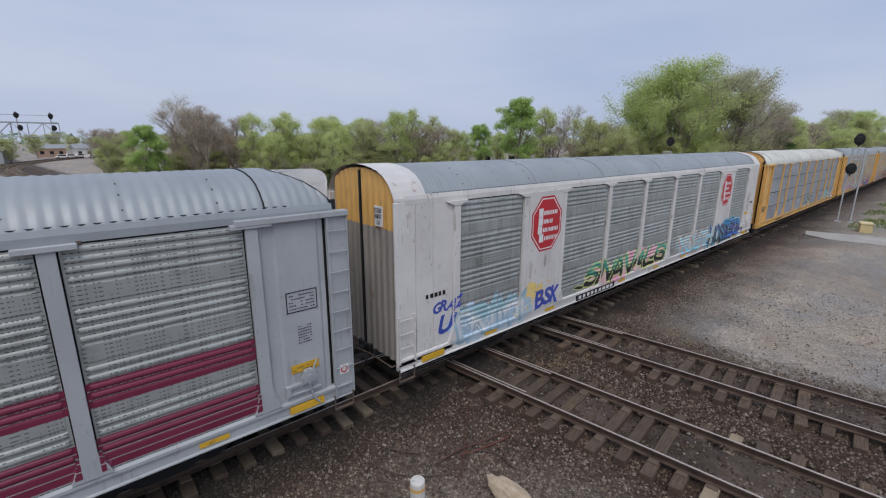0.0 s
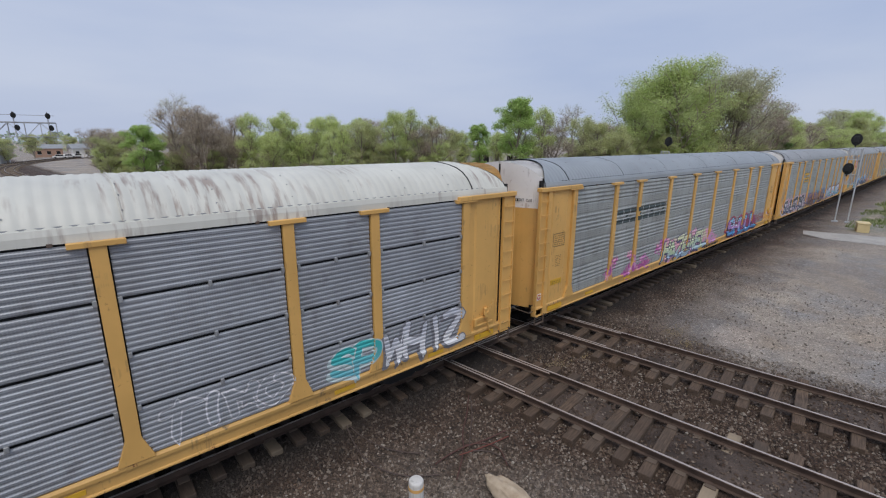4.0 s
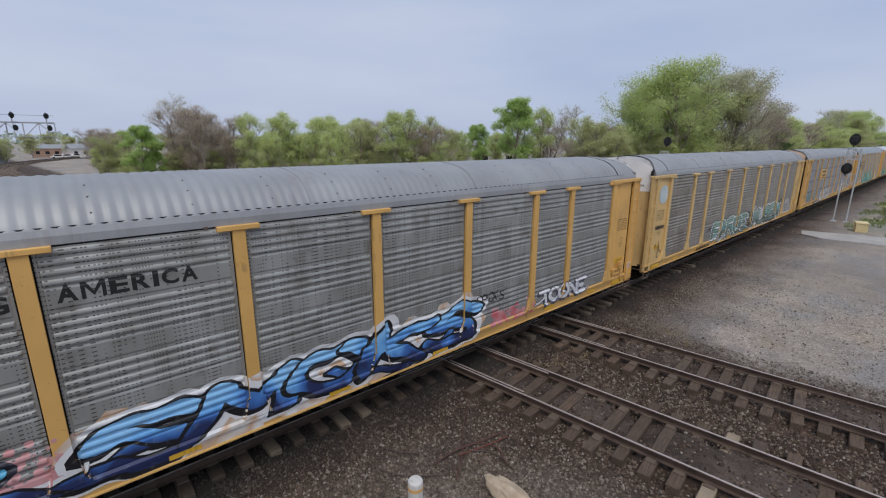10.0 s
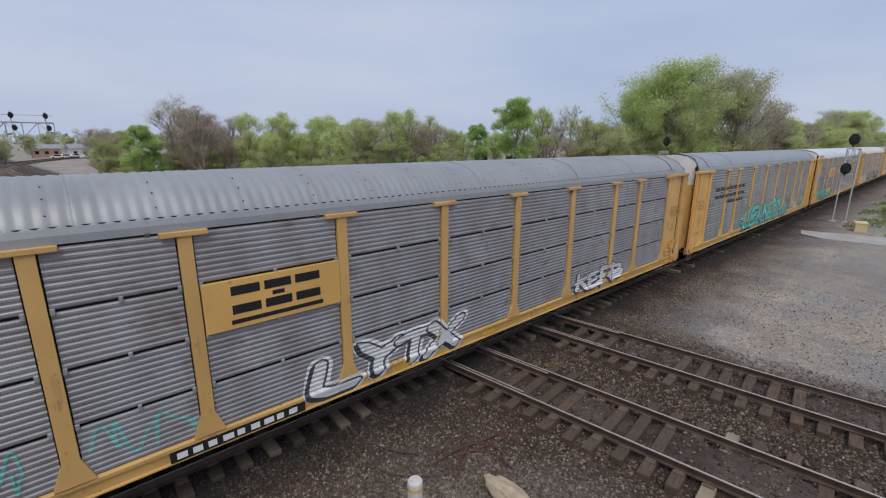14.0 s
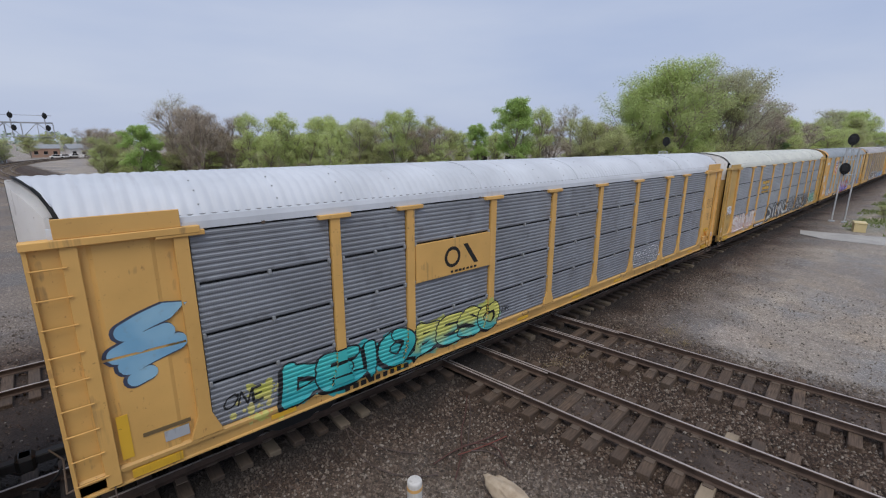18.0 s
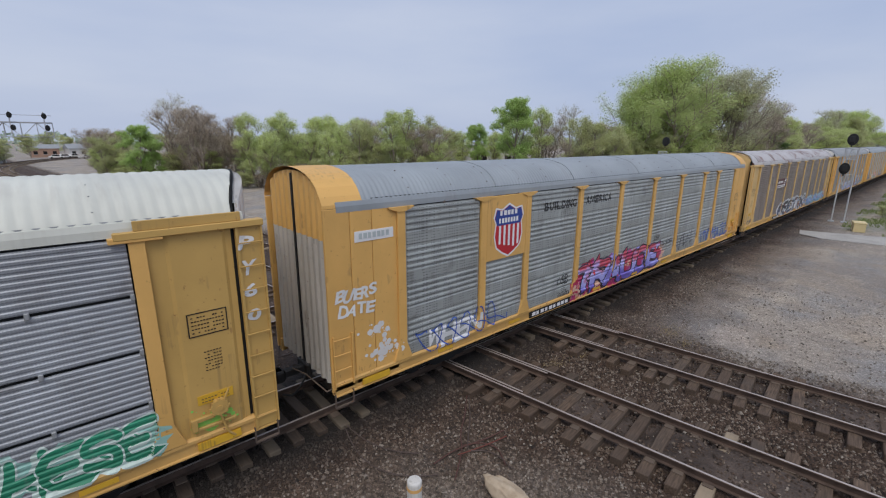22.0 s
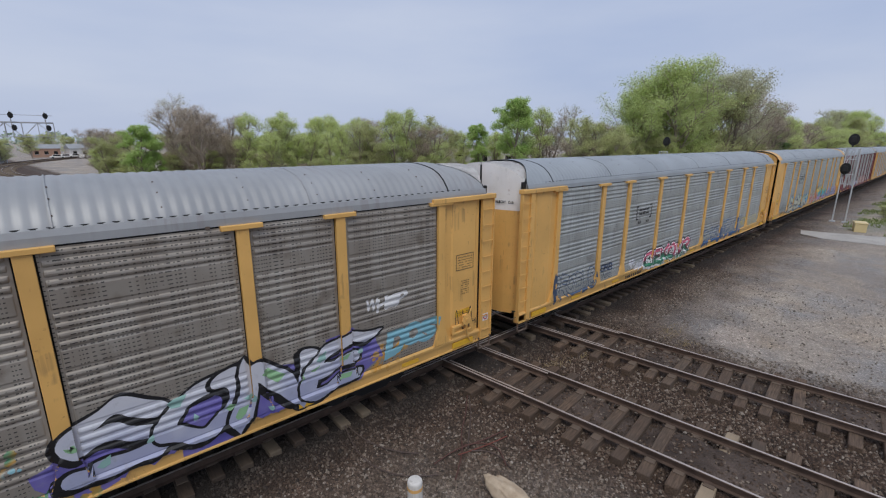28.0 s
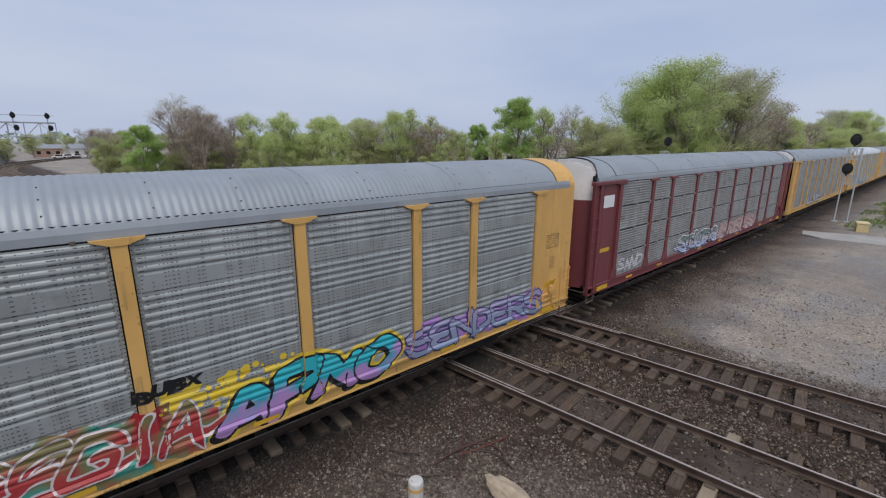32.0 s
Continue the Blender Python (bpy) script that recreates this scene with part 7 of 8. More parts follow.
smear(4, 7.4, 9.4, 1.2, 2.0, ((0.55, 0.25, 0.25), (0.6, 0.32, 0.32)), seed=15)
piece(4, "T6K", 6.7, 8.9, 0.92, 1.85, ((0.07, 0.36, 0.62), (0.12, 0.44, 0.66)), K_, (0.03, 0.03, 0.05), None, None, 0.04, "blue lettering with a heavy black edge")
piece(4, "SMOKS", 9.7, 18.6, 0.86, 2.10, ((0.02, 0.03, 0.10), (0.05, 0.16, 0.46), (0.14, 0.38, 0.72), (0.24, 0.50, 0.78)), K_, W_, None, ((0.66, 0.62, 0.56), (0.58, 0.38, 0.24), W_), 0.07, "large blue and white lettering with black shading", 0.55, wild=True, half=0.11)
smear(4, 18.9, 20.9, 0.95, 1.6, ((0.55, 0.12, 0.14), (0.6, 0.3, 0.3)), seed=16)
tag(4, "SPOKS", 18.6, 19.8, 1.75, 2.1, K_)
piece(4, "TOONE", 21.6, 24.3, 1.0, 1.62, ((0.62, 0.62, 0.66), W_), (0.06, 0.06, 0.08), None, None, None, 0.05, "white bubble throw-up", wild=True)
tag(4, "WH", 1.0, 1.35, 2.0, 2.35, K_)
stencils(4, True, 7)
stencils(4, False, 8, INK_FADED, True, 3.0)
number_line(4, 6.9, 9.3, PALE, BLACK, 5)

# dusty brown car
part("round_sign", rod((1.25, -1.62, 4.13), (1.25, -1.604, 4.13), 0.41, 32), can((0.40, 0.50, 0.54), (0.56, 0.62, 0.62)), CARS[5], "faded pale blue round sign")
bars(5, 0.8, 1.7, 2.55, 2.75, 9, INK, None, 1)
scribble(5, 0.85, 1.7, 1.2, 2.1, K_, 0.03, 2, "black heart-like scribble")
piece(5, "FARGE", 8.2, 14.3, 0.92, 2.05, ((0.07, 0.09, 0.07), (0.13, 0.17, 0.135), (0.10, 0.20, 0.165), (0.20, 0.30, 0.24)), W_, (0.09, 0.12, 0.10), None, ((0.62, 0.64, 0.66), (0.12, 0.16, 0.13)), 0.04, "grey-green lettering edged in white", 0.1, 1.3, (0.03, 0.42, 0.42), depth=0.0, half=0.15)
piece(5, "MUSEN", 15.6, 22.2, 0.88, 2.05, ((0.08, 0.11, 0.09), (0.16, 0.23, 0.185), (0.24, 0.36, 0.30)), K_, W_, None, ((0.66, 0.68, 0.70), (0.12, 0.16, 0.13)), 0.04, "grey-green lettering edged in white", 0.1, 1.3, (0.03, 0.46, 0.46), depth=0.0, half=0.14)
tag(5, "NEH", 7.45, 8.1, 1.55, 1.9, K_)
for seed in (22, 23, 24):
    smear(5, 14.25, 15.5, 1.05, 1.95, (K_, (0.022, 0.020, 0.016)), "black spray cloud between the letters", seed)
scribble(5, 14.2, 15.6, 1.0, 2.05, (0.50, 0.46, 0.22), 0.018, 2, "thin yellow scribble over black")
piece(5, "ONLED", 23.3, 25.7, 1.02, 1.75, None, (0.62, 0.62, 0.64), None, None, None, 0.05, "silver throw-up", wild=True)
tag(5, "SIREN", 23.9, 25.1, 1.75, 2.15, (0.62, 0.62, 0.62))
tag(5, "HOB", 21.9, 22.9, 2.0, 2.25, K_, "", FAT)
stencils(5, True, 17)
number_line(5, 6.0, 8.0, INK, None, 7)

# four-sheet car with a block sign
y_board = plate("sign_board", 6, 6.82, 9.46, 2.99, 3.92, YELLOW, "yellow board with a black block sign", 0.03)[1]
blocks(6, 7.25, 9.05, 3.08, 3.80, INK, None, True, y_board, 3, "black block sign on a yellow board")
part("sign_plate", box((0.83, -1.615, 3.50), (1.64, -1.603, 4.02), 0.004), HAZARD, CARS[6], "bright yellow notice plate")
bars(6, 0.92, 1.55, 3.55, 3.98, 4, INK, 1.616, 3, seed=30)
scribble(6, 2.3, 4.4, 1.2, 2.0, (0.16, 0.42, 0.38), 0.04, 5, "faint turquoise scribble")
scribble(6, 4.9, 6.5, 1.2, 1.95, (0.20, 0.44, 0.40), 0.05, 4, "faint turquoise scribble")
piece(6, "LYTX", 8.8, 13.0, 0.86, 1.78, (W_, (0.55, 0.57, 0.57)), (0.05, 0.05, 0.055), W_, None, None, 0.03, "white blocky lettering with black shading", 0.25)
piece(6, "KERB", 18.9, 22.2, 1.0, 1.68, (W_, (0.5, 0.5, 0.5)), (0.05, 0.05, 0.05), None, None, None, 0.05, "white throw-up")
number_line(6, 6.1, 8.4, PALE, BLACK, 9)
tag(6, "SPOON", 0.85, 1.6, 1.6, 1.95, (0.20, 0.19, 0.16))
stencils(6, True, 25)

# turquoise car
blocks(7, 3.0, 8.1, 3.35, 3.95, INK, None, False, None, 7, "black painted block lettering")
bars(7, 4.9, 8.0, 2.92, 3.18, 8, INK, None, 1)
smear(7, 8.6, 20.2, 0.95, 2.2, ((0.45, 0.30, 0.18), (0.55, 0.38, 0.25), (0.35, 0.35, 0.33)), seed=33)
piece(7, "LEANTO", 9.0, 17.4, 0.86, 2.35, ((0.03, 0.40, 0.38), (0.06, 0.50, 0.47), (0.12, 0.58, 0.54)), K_, None, (0.40, 0.66, 0.63), ((0.42, 0.30, 0.10), (0.10, 0.44, 0.42), (0.5, 0.40, 0.3)), 0.08, "large turquoise lettering with black edges", 0.5, 1.45, (0.56, 0.40, 0.08), wild=True)
piece(7, "V", 17.3, 19.7, 0.88, 1.70, ((0.03, 0.42, 0.40), (0.08, 0.50, 0.47)), K_, None, None, None, 0.08, "turquoise flourish with black edges", 0.9, wild=True)
smear(7, 20.8, 23.4, 0.85, 1.7, ((0.60, 0.46, 0.10), (0.56, 0.54, 0.55), (0.45, 0.36, 0.2)), seed=35)
smear(7, 24.5, 25.7, 1.1, 1.8, ((0.12, 0.42, 0.36), (0.25, 0.45, 0.38)), seed=36)
tag(7, "COXISANT", 19.2, 20.9, 1.82, 2.05, K_)
stencils(7, True, 28)
number_line(7, 18.5, 19.4, INK, None, 10)

# dark-sheeted car with white roof
y_board = plate("sign_board", 8, 6.82, 9.46, 2.96, 3.92, YELLOW, "yellow board with a black line sign", 0.03)[1]
painted("sign", 8, flat(np.concatenate([ring(8.02, 3.44, 0.19, 0.28, 24), fan([(8.40, 3.73), (8.56, 3.73), (8.98, 3.15), (8.82, 3.15)])])), INK, 0.004, "black line sign", None, y_board)
bars(8, 7.95, 8.95, 3.0, 3.08, 7, INK, y_board, 1)
bands = ([(1.58, 3.60), (1.25, 3.50), (0.98, 3.38)], [(1.52, 3.24), (1.20, 3.16), (0.84, 3.02)], [(1.68, 3.02), (1.30, 2.92), (0.96, 2.80)], [(1.22, 2.60), (1.02, 2.54)])
stack = painted("graffiti", 8, np.concatenate([flat(ribbon(q, 0.15 - 0.03 * (k == 3), 0.028, 0.7 * (k < 1), 0) + np.array((-0.03, 0.0)), 0.0004 * k) for k, q in enumerate(bands)]), can((0.05, 0.06, 0.10)), 0.004, "pale blue zigzag spray-painted shape")
painted("letter_fill", 8, np.concatenate([flat(ribbon(q, 0.15 - 0.03 * (k == 3), 0.0, 0.7 * (k < 1), 0), 0.0004 * k) for k, q in enumerate(bands)]), can((0.20, 0.42, 0.60), (0.30, 0.52, 0.66)), 0.007, "", stack)
part("paint_patch", box((0.66, -1.612, 1.18), (0.82, -1.603, 1.98)), HAZARD, CARS[8], "bright orange-yellow paint patch")
part("notice_strip", box((0.98, -1.612, 1.46), (1.70, -1.603, 1.53)), INK_FADED, CARS[8], "narrow brown notice strip")
part("grey_patch", box((1.28, -1.610, 1.22), (1.66, -1.603, 1.42)), GREY, CARS[8], "grey overpainted patch")
smear(8, 2.6, 3.6, 1.05, 1.6, ((0.50, 0.50, 0.10), (0.56, 0.5, 0.2)), seed=40)
piece(8, "DEIO", 3.5, 6.6, 0.98, 1.86, ((0.03, 0.34, 0.36), TEAL, (0.06, 0.50, 0.48)), K_, None, None, (TEAL, (0.03, 0.30, 0.32)), 0.03, "turquoise bubble lettering with black edges", half=0.17)
piece(8, "BESO", 6.85, 9.9, 1.0, 1.82, ((0.08, 0.40, 0.38), (0.50, 0.52, 0.14), (0.60, 0.58, 0.14)), K_, None, None, ((0.10, 0.40, 0.38), (0.50, 0.50, 0.12)), 0.03, "yellow bubble lettering with black edges", half=0.15)
piece(8, "SIREO", 18.6, 20.9, 1.2, 1.85, None, (0.6, 0.6, 0.62), None, None, None, 0.05, "white outlined throw-up")
tag(8, "ONE", 2.3, 3.0, 1.35, 1.75, K_)
tag(8, "NOR", 9.95, 10.5, 1.3, 1.5, K_)
number_line(8, 4.75, 6.6, INK, None, 13)
stencils(8, True, 41)

# mustard car
blocks(9, 7.45, 9.1, 3.07, 3.84, HAZARD, INK, True, None, 3, "yellow block sign with a black edge")
piece(9, "SIKUT", 2.25, 6.6, 1.02, 1.98, ((0.62, 0.46, 0.42), (0.68, 0.62, 0.60), (0.70, 0.66, 0.62)), (0.50, 0.28, 0.26), None, None, ((0.62, 0.56, 0.54), (0.60, 0.48, 0.32)), 0.03, "faded pink and white lettering", depth=0.0)
piece(9, "DIMND", 9.7, 15.6, 0.84, 1.95, ((0.60, 0.60, 0.57), (0.46, 0.46, 0.46)), (0.03, 0.03, 0.035), (0.03, 0.03, 0.035), None, ((0.035, 0.035, 0.04), (0.05, 0.05, 0.055)), 0.07, "grey-white lettering on a black field", 0.1, half=0.09)
piece(9, "BOLVI", 15.9, 18.1, 0.92, 1.92, (K_, (0.03, 0.03, 0.04)), W_, K_, None, None, 0.03, "black bubble lettering with white edges", depth=0.0, half=0.16)
piece(9, "DUKLO", 18.3, 22.8, 0.85, 1.92, (K_, (0.03, 0.03, 0.04)), W_, K_, W_, (K_, (0.02, 0.02, 0.03)), 0.04, "black bubble lettering with white edges", depth=0.0, half=0.16)
piece(9, "THESE", 23.35, 25.7, 1.05, 1.85, ((0.02, 0.20, 0.11), (0.03, 0.26, 0.15)), (0.55, 0.66, 0.60), None, None, ((0.25, 0.48, 0.42), (0.4, 0.55, 0.5)), 0.05, "green bubble lettering with pale edges", wild=True)
smear(9, 26.5, 27.0, 1.25, 1.6, ((0.20, 0.62, 0.12), LIME), "lime green spray cloud", 44)
scribble(9, 0.75, 1.6, 2.2, 2.75, (0.66, 0.66, 0.72), 0.07, 4, "pale looping tag")
for ch, z in (("P", 4.42), ("Y", 3.98), ("6", 3.50), ("0", 3.05)):
    tag(9, ch, LONG - 0.40, LONG - 0.18, z, z + 0.30, W_, "white hand-painted letter", BOLD)
stencils(9, True, 46, INK)
stencils(9, False, 47, INK, True, 2.0)
number_line(9, 6.95, 8.9, PALE, BLACK, 14)

# smooth-ended shield car
shield(10, 3.87)
words(10, "BUILDING", 7.5, 9.36, 4.22, 4.50, INK, "black painted words on the screens")
words(10, "AMERICA", 9.92, 11.7, 4.24, 4.52, INK, "black painted words on the screens")
tag(10, "WHEN", 2.75, 4.7, 0.95, 1.60, W_, "white hand-sprayed tag", BOLD)
scribble(10, 2.1, 5.9, 0.95, 1.85, (0.04, 0.10, 0.42), 0.035, 6, "blue looping spray line")
smear(10, 9.3, 16.8, 0.9, 1.9, ((0.64, 0.36, 0.24), (0.62, 0.40, 0.30)), seed=50)
piece(10, "TRAUCE", 9.7, 16.4, 0.84, 2.0, ((0.14, 0.10, 0.44), (0.30, 0.30, 0.68), (0.40, 0.40, 0.76), (0.48, 0.06, 0.10)), (0.02, 0.01, 0.03), None, None, ((0.42, 0.02, 0.06), (0.36, 0.04, 0.20), (0.30, 0.28, 0.66)), 0.05, "lilac and red lettering with dark edges", 0.3, 1.4, (0.52, 0.04, 0.07), depth=0.6, half=0.14)
smear(10, 9.4, 13.0, 0.80, 1.1, (RED_S, (0.36, 0.02, 0.16)), seed=51)
tag(10, "USB", 8.5, 9.15, 1.5, 1.9, K_)
tag(10, "2020", 8.5, 9.3, 1.1, 1.3, K_)
tag(10, "LEAF", 15.9, 16.5, 2.05, 2.3, K_)
tag(10, "MURTON", 16.4, 17.8, 1.65, 1.95, K_)
scribble(10, 18.4, 20.6, 1.15, 2.0, (0.03, 0.03, 0.05), 0.03, 7, "black spray-painted sketch")
scribble(10, 21.5, 23.2, 1.15, 1.9, (0.03, 0.10, 0.42), 0.045, 5, "blue looping spray line")
tag(10, "MAZO", 23.3, 25.8, 1.0, 1.85, (0.03, 0.10, 0.42))
tag(10, "BUERS", 0.2, 1.25, 2.90, 3.25, W_, "", BOLD)
tag(10, "DATE", 0.25, 1.15, 2.55, 2.85, W_, "", BOLD)
smear(10, 0.95, 1.45, 1.45, 2.1, ((0.66, 0.64, 0.62), W_), seed=52)
part("sign_plate", box((0.70, -1.612, 4.22), (1.72, -1.603, 4.46), 0.004), PALE, CARS[10], "white plate with faint print")
bars(10, 0.80, 1.62, 4.26, 4.42, 7, can((0.45, 0.50, 0.50)), 1.613, 1, seed=53)
stencils(10, True, 54)
number_line(10, 7.1, 9.2, PALE, BLACK, 15)

# brown dusty car with a wide sign
y_board = plate("sign_board", 11, 6.82, 9.46, 3.10, 3.76, BROWN_SIGN, "dark red-brown board with white lines", 0.03)[1]
bars(11, 6.92, 8.30, 3.42, 3.62, 7, PALE, y_board, 1)
painted("sign", 11, flat(np.concatenate([rect(6.86, 3.25, 8.75, 3.32), rect(6.86, 3.14, 8.95, 3.20), ring(9.02, 3.48, 0.20, 0.27, 18, 0, 230), ring(9.02, 3.48, 0.08, 0.15, 18, 0, 250), rect(8.62, 3.14, 9.05, 3.22), rect(8.75, 3.25, 9.0, 3.32)])), PALE, 0.004, "white line sign", None, y_board)
piece(11, "ASETIX", 8.5, 17.2, 0.86, 1.88, ((0.03, 0.05, 0.12), K_, K_), W_, (0.50, 0.53, 0.58), (0.30, 0.40, 0.55), (W_, (0.62, 0.60, 0.58), (0.42, 0.14, 0.10)), 0.06, "black lettering edged in white", 0.5, 1.4, (0.45, 0.10, 0.07), wild=True, depth=0.0, half=0.15)
piece(11, "TRENSER", 18.0, 26.2, 0.88, 1.62, ((0.18, 0.48, 0.55), (0.30, 0.36, 0.66), (0.36, 0.56, 0.60)), (0.10, 0.16, 0.40), None, (0.6, 0.7, 0.72), ((0.30, 0.20, 0.52), (0.18, 0.42, 0.52), (0.40, 0.30, 0.55)), 0.06, "turquoise and purple lettering", wild=True)
smear(11, 25.9, 26.9, 1.1, 2.0, ((0.30, 0.16, 0.50), (0.36, 0.24, 0.52)), seed=60)
number_line(11, 7.3, 8.8, PALE, BLACK, 16)
stencils(11, True, 61)
smear(11, 1.1, 1.5, 1.25, 1.5, ((0.12, 0.10, 0.08), (0.16, 0.13, 0.1)), seed=62)

# silver and blue painted car
piece(12, "VOTES", 8.6, 15.4, 0.88, 1.80, ((0.34, 0.40, 0.58), (0.44, 0.49, 0.62), (0.52, 0.56, 0.66)), (0.12, 0.14, 0.42), None, None, ((0.36, 0.42, 0.58), (0.42, 0.42, 0.44), (0.05, 0.16, 0.09)), 0.06, "large pale blue lettering", 0.2, 1.4)
smear(12, 15.0, 18.2, 0.95, 1.9, ((0.05, 0.18, 0.09), (0.45, 0.24, 0.05), (0.22, 0.42, 0.48)), seed=64)
piece(12, "SONE", 18.2, 23.5, 0.95, 2.25, ((0.34, 0.36, 0.50), (0.46, 0.48, 0.56), (0.54, 0.55, 0.60)), K_, None, (0.25, 0.45, 0.24), ((0.10, 0.09, 0.32), (0.16, 0.14, 0.38), (0.13, 0.11, 0.36)), 0.08, "silver lettering with black edges on violet", 0.3, 1.35, (0.26, 0.44, 0.40))
smear(12, 23.2, 25.3, 1.0, 1.7, ((0.52, 0.26, 0.04), (0.45, 0.28, 0.1)), seed=65)
tag(12, "DOS", 24.2, 25.7, 1.2, 1.95, (0.20, 0.42, 0.50), fat=FAT)
tag(12, "WHIP", 23.65, 24.75, 2.48, 2.85, (0.64, 0.64, 0.64), fat=BOLD)
stencils(12, True, 66)
scribble(12, 26.4, 27.2, 1.2, 1.9, (0.03, 0.03, 0.03), 0.02, 4)

# grey-screened car with a bracket sign
bracket_sign(13, 7.5, 8.9, 3.22, 3.82)
piece(13, "PRODUC", 1.9, 4.6, 0.95, 1.85, None, (0.05, 0.08, 0.14), None, None, None, 0.07, "dark blue outlined bubble lettering")
tag(13, "ORB", 5.0, 5.9, 1.45, 1.8, (0.03, 0.05, 0.10), fat=BOLD)
tag(13, "NYC", 5.2, 5.8, 1.15, 1.4, (0.03, 0.05, 0.10))
piece(13, "GEKOVR", 8.8, 13.6, 0.82, 1.70, ((0.03, 0.22, 0.12), K_, (0.45, 0.06, 0.12), (0.6, 0.12, 0.2)), W_, K_, None, ((0.04, 0.10, 0.06), (0.62, 0.60, 0.60)), 0.06, "green, black and red lettering with white edges", 0.15, wild=True)
smear(13, 7.4, 8.7, 1.0, 1.4, (SILV, (0.62, 0.62, 0.64)), seed=70)
piece(13, "BMSSO", 15.6, 18.9, 0.86, 1.75, None, (0.012, 0.07, 0.20), None, None, None, 0.06, "blue outlined bubble lettering")
piece(13, "BLOK", 19.2, 21.9, 0.86, 1.95, None, (0.012, 0.075, 0.21), None, None, None, 0.06, "blue outlined bubble lettering")
tag(13, "NOTH", 18.7, 19.6, 1.75, 2.05, (0.03, 0.14, 0.34))
scribble(13, 18.6, 19.2, 1.15, 1.6, (0.03, 0.10, 0.30), 0.04, 2)
tag(13, "FACT", 21.6, 23.0, 1.2, 1.8, (0.46, 0.40, 0.18), fat=BOLD)
tag(13, "GUERO", 23.3, 25.7, 1.05, 1.75, (0.46, 0.42, 0.26), fat=BOLD)
tag(13, "MOB", 26.3, 26.9, 1.5, 1.75, K_)
stencils(13, True, 71)
number_line(13, 7.0, 8.5, INK, None, 18)

# smooth-ended car with colourful lettering
bracket_sign(14, 7.42, 9.0, 3.18, 3.82)
part("yellow_label", box((0.96, -1.612, 2.03), (1.57, -1.603, 2.21)), HAZARD, CARS[14], "small bright yellow label")
bars(14, 1.02, 1.50, 2.06, 2.18, 6, INK, 1.613, 2, seed=73)
bars(14, 1.0, 1.55, 2.30, 2.75, 4, INK_FADED, None, 5, seed=74)
bars(14, 1.05, 1.5, 1.86, 1.95, 6, INK, None, 1, seed=75)
piece(14, "HIPPO", 2.3, 4.9, 0.92, 1.6, None, (0.03, 0.03, 0.035), None, None, None, 0.08, "black outlined sketch")
piece(14, "DSAK", 5.4, 11.6, 0.86, 2.02, ((0.44, 0.42, 0.34), (0.52, 0.50, 0.40), (0.40, 0.46, 0.38)), K_, None, (0.25, 0.36, 0.28), ((0.04, 0.24, 0.52), (0.10, 0.40, 0.66)), 0.07, "cream lettering with black edges on blue", 0.55, 1.45, (0.16, 0.06, 0.36), wild=True, half=0.13)
piece(14, "REGIA", 12.9, 16.2, 0.86, 1.92, ((0.40, 0.03, 0.04), (0.42, 0.06, 0.05), (0.20, 0.17, 0.07)), (0.66, 0.58, 0.56), None, None, ((0.05, 0.32, 0.24), (0.20, 0.18, 0.08), (0.42, 0.03, 0.04)), 0.07, "red lettering on green and brown", 0.3, 1.4, wild=True, depth=0.0, half=0.10)
smear(14, 15.6, 19.0, 1.6, 2.1, ((0.76, 0.56, 0.06), (0.78, 0.52, 0.02)), seed=76)
piece(14, "APMO", 16.5, 20.4, 0.84, 1.88, ((0.46, 0.26, 0.52), (0.44, 0.26, 0.54), (0.02, 0.36, 0.44), (0.03, 0.44, 0.50)), K_, (0.72, 0.52, 0.05), None, None, 0.04, "turquoise and lilac lettering with black edges", 0.3, 1.35, half=0.15)
piece(14, "SENDERS", 20.8, 26.2, 0.92, 1.80, ((0.26, 0.32, 0.44), (0.32, 0.34, 0.48), (0.38, 0.34, 0.52)), (0.06, 0.06, 0.14), None, None, ((0.40, 0.18, 0.50), (0.34, 0.24, 0.50), (0.44, 0.22, 0.54)), 0.05, "slate blue lettering on purple", depth=0.4, half=0.10)
tag(14, "BUBX", 15.2, 16.2, 2.1, 2.35, K_, "", FAT)
stencils(14, True, 77)

# maroon car and those behind
piece(15, "SCUDS", 8.3, 13.5, 1.05, 1.85, ((0.40, 0.46, 0.62), (0.55, 0.56, 0.62), (0.14, 0.22, 0.18)), (0.05, 0.05, 0.08), W_, None, None, 0.06, "blue and white lettering", wild=True)
piece(15, "MORKS", 14.0, 20.4, 1.05, 1.90, ((0.50, 0.38, 0.36), (0.46, 0.30, 0.26)), (0.25, 0.14, 0.14), None, None, ((0.42, 0.34, 0.34), (0.36, 0.28, 0.28)), 0.06, "faded pink lettering", wild=True)
tag(15, "SAND", 2.3, 4.4, 1.2, 1.8, (0.55, 0.55, 0.55), fat=BOLD)
part("sign_plate", box((0.75, -1.615, 4.0), (1.5, -1.603, 4.45), 0.004), PALE, CARS[15], "small white plate on the end panel")
part("yellow_label", box((0.75, -1.612, 2.3), (1.45, -1.603, 2.45)), HAZARD, CARS[15], "small bright yellow label")
piece(16, "LOAMS", 7.5, 13.0, 0.95, 1.85, (SILV, (0.45, 0.5, 0.6)), K_, None, None, None, 0.06, "silver lettering", wild=True)
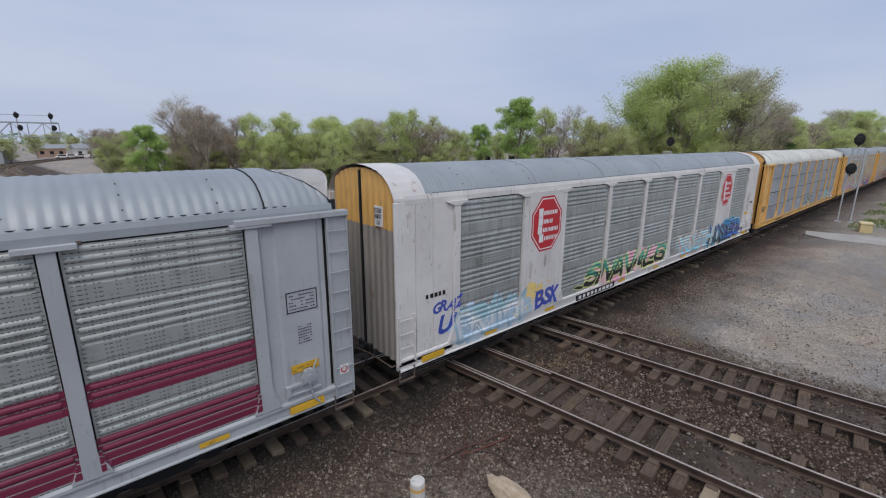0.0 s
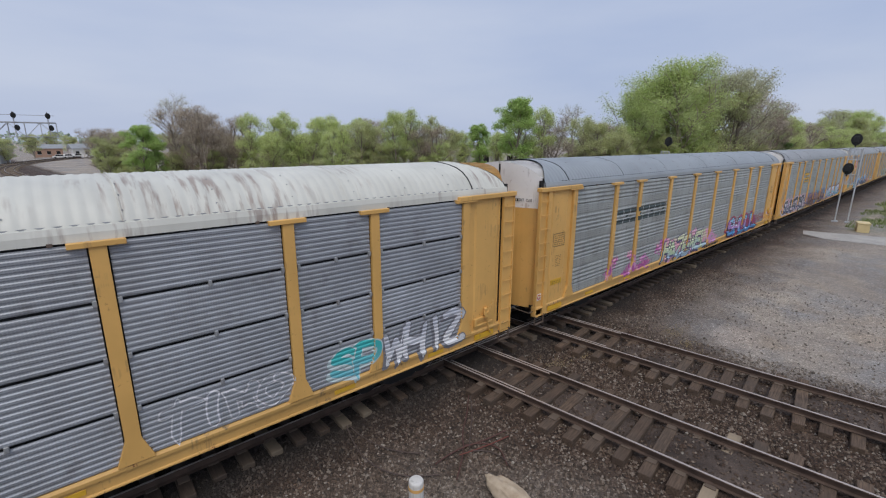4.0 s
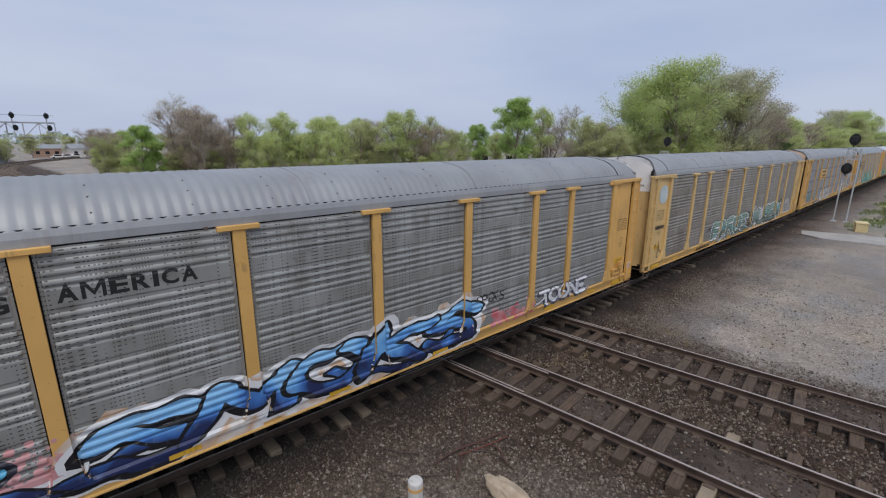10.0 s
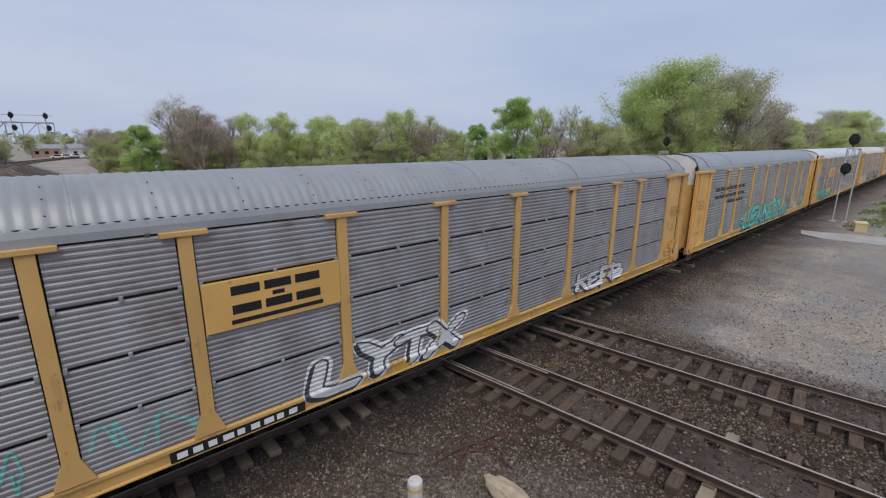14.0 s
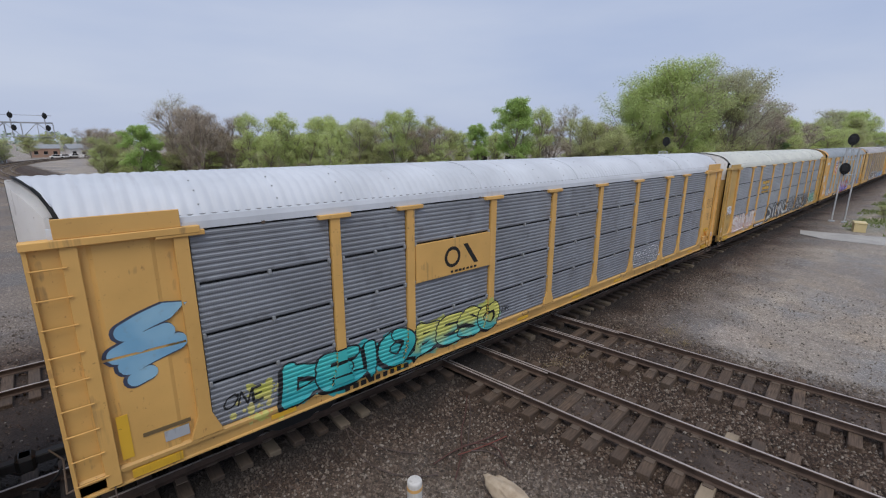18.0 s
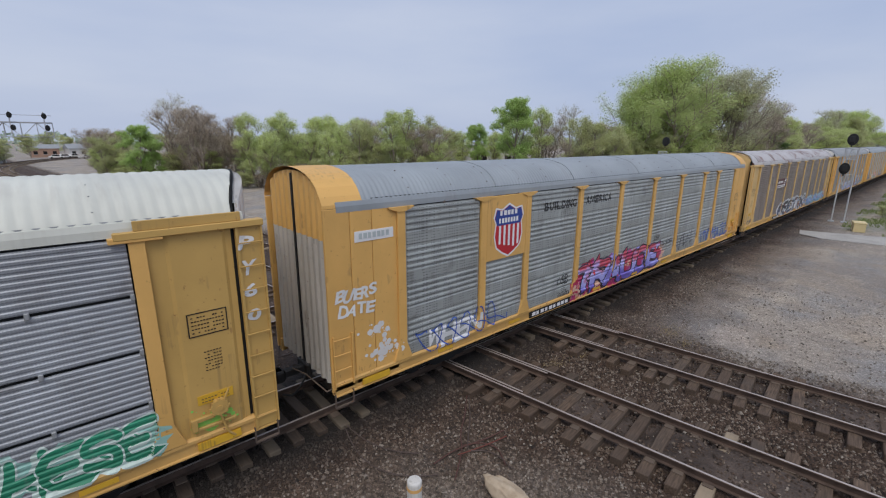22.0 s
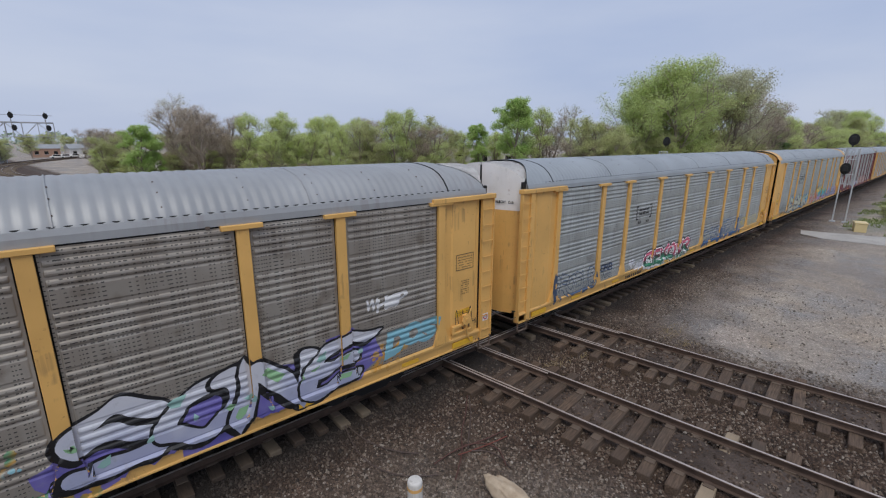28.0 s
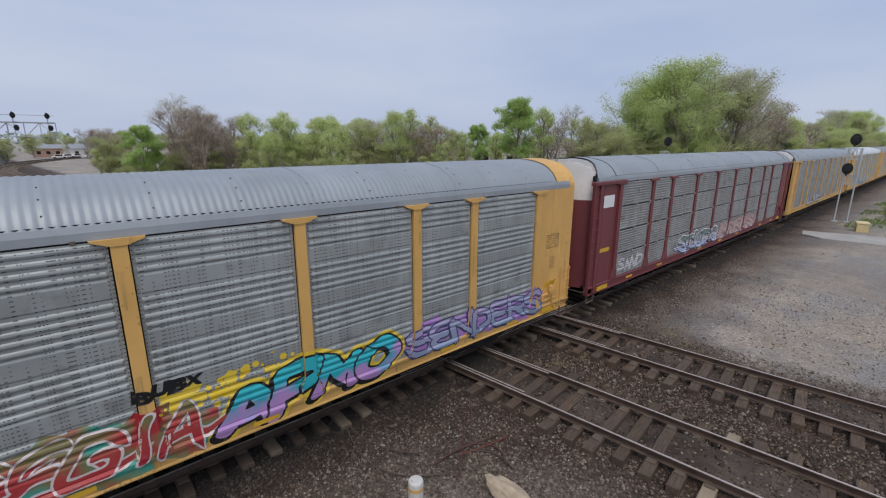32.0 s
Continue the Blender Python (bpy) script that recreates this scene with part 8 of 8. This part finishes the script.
piece(17, "TEXAS", 8.5, 15.0, 0.95, 1.85, ((0.18, 0.45, 0.52), (0.5, 0.55, 0.6)), (0.05, 0.08, 0.2), None, None, None, 0.06, "pale turquoise lettering", wild=True)
for k in (12, 11, 5, 7, 2):
    stencils(k, False, 90 + k)
part("sign_plate", box((0.86, -1.614, 2.42), (1.46, -1.603, 2.72), 0.004), PALE, CARS[9], "white notice plate with a black edge")
bars(9, 0.92, 1.40, 2.46, 2.68, 6, INK, 1.615, 3, seed=211)


def end_words(car, lines, y0, y1, z0, z1, flush=None):
    """Words on the leading end door, following its curve."""
    step = (z1 - z0) / len(lines)
    out = []
    for r, text in enumerate(lines):
        cell = (y1 - y0) / max(len(t) for t in lines)
        a = (y0 + y1) / 2 + cell * len(text) / 2
        for k, ch in enumerate(text):
            if ch == " ":
                continue
            q = place(BOLD[ch], BOX[ch], 0, z1 - step * (r + 0.9), cell * 0.78, step * 0.75, 0, 0, 0, 0)
            y = a - cell * k - q[..., 0]
            x = np.full_like(y, flush) if flush is not None else 0.34 - 0.42 * (1 - (np.abs(y) / 1.45) ** 2.6)
            out.append(np.stack([x - 0.008 - (0.04 if flush is None else 0.0), y, q[..., 1]], -1))
    co = np.concatenate(out).reshape(-1, 3)
    me = mesh_of("lettering", [tuple(c) for c in co], [(k, k + 1, k + 2) for k in range(0, len(co), 3)])
    part("lettering", me, INK, CARS[car], "black stencilled words on the end door")


for k in (2, 3, 4, 5, 7, 12, 13):
    end_words(k, ["EXCESS HEIGHT CAR"], -1.22, -0.22, 4.50, 4.62)
part("sign_plate", box((0.035, -1.05, 4.35), (0.055, -0.70, 4.85), 0.003), PALE, CARS[0], "white notice plate")
end_words(0, ["EXCESS", "HEIGHT", "CAR"], -1.03, -0.72, 4.38, 4.82, 0.035)


# ---- what moves ----
def lead(k, t):
    """Where the leading end of car k is at t seconds, along the main line."""
    return 5.686 + PITCH * k - 13.129 * t - 0.00679 * t * t


def motions():
    for k, car in CARS.items():
        walk(car, [(t, pose(lead(k, t), 0, 0)) for t in range(0, 33, 2)])


motions()
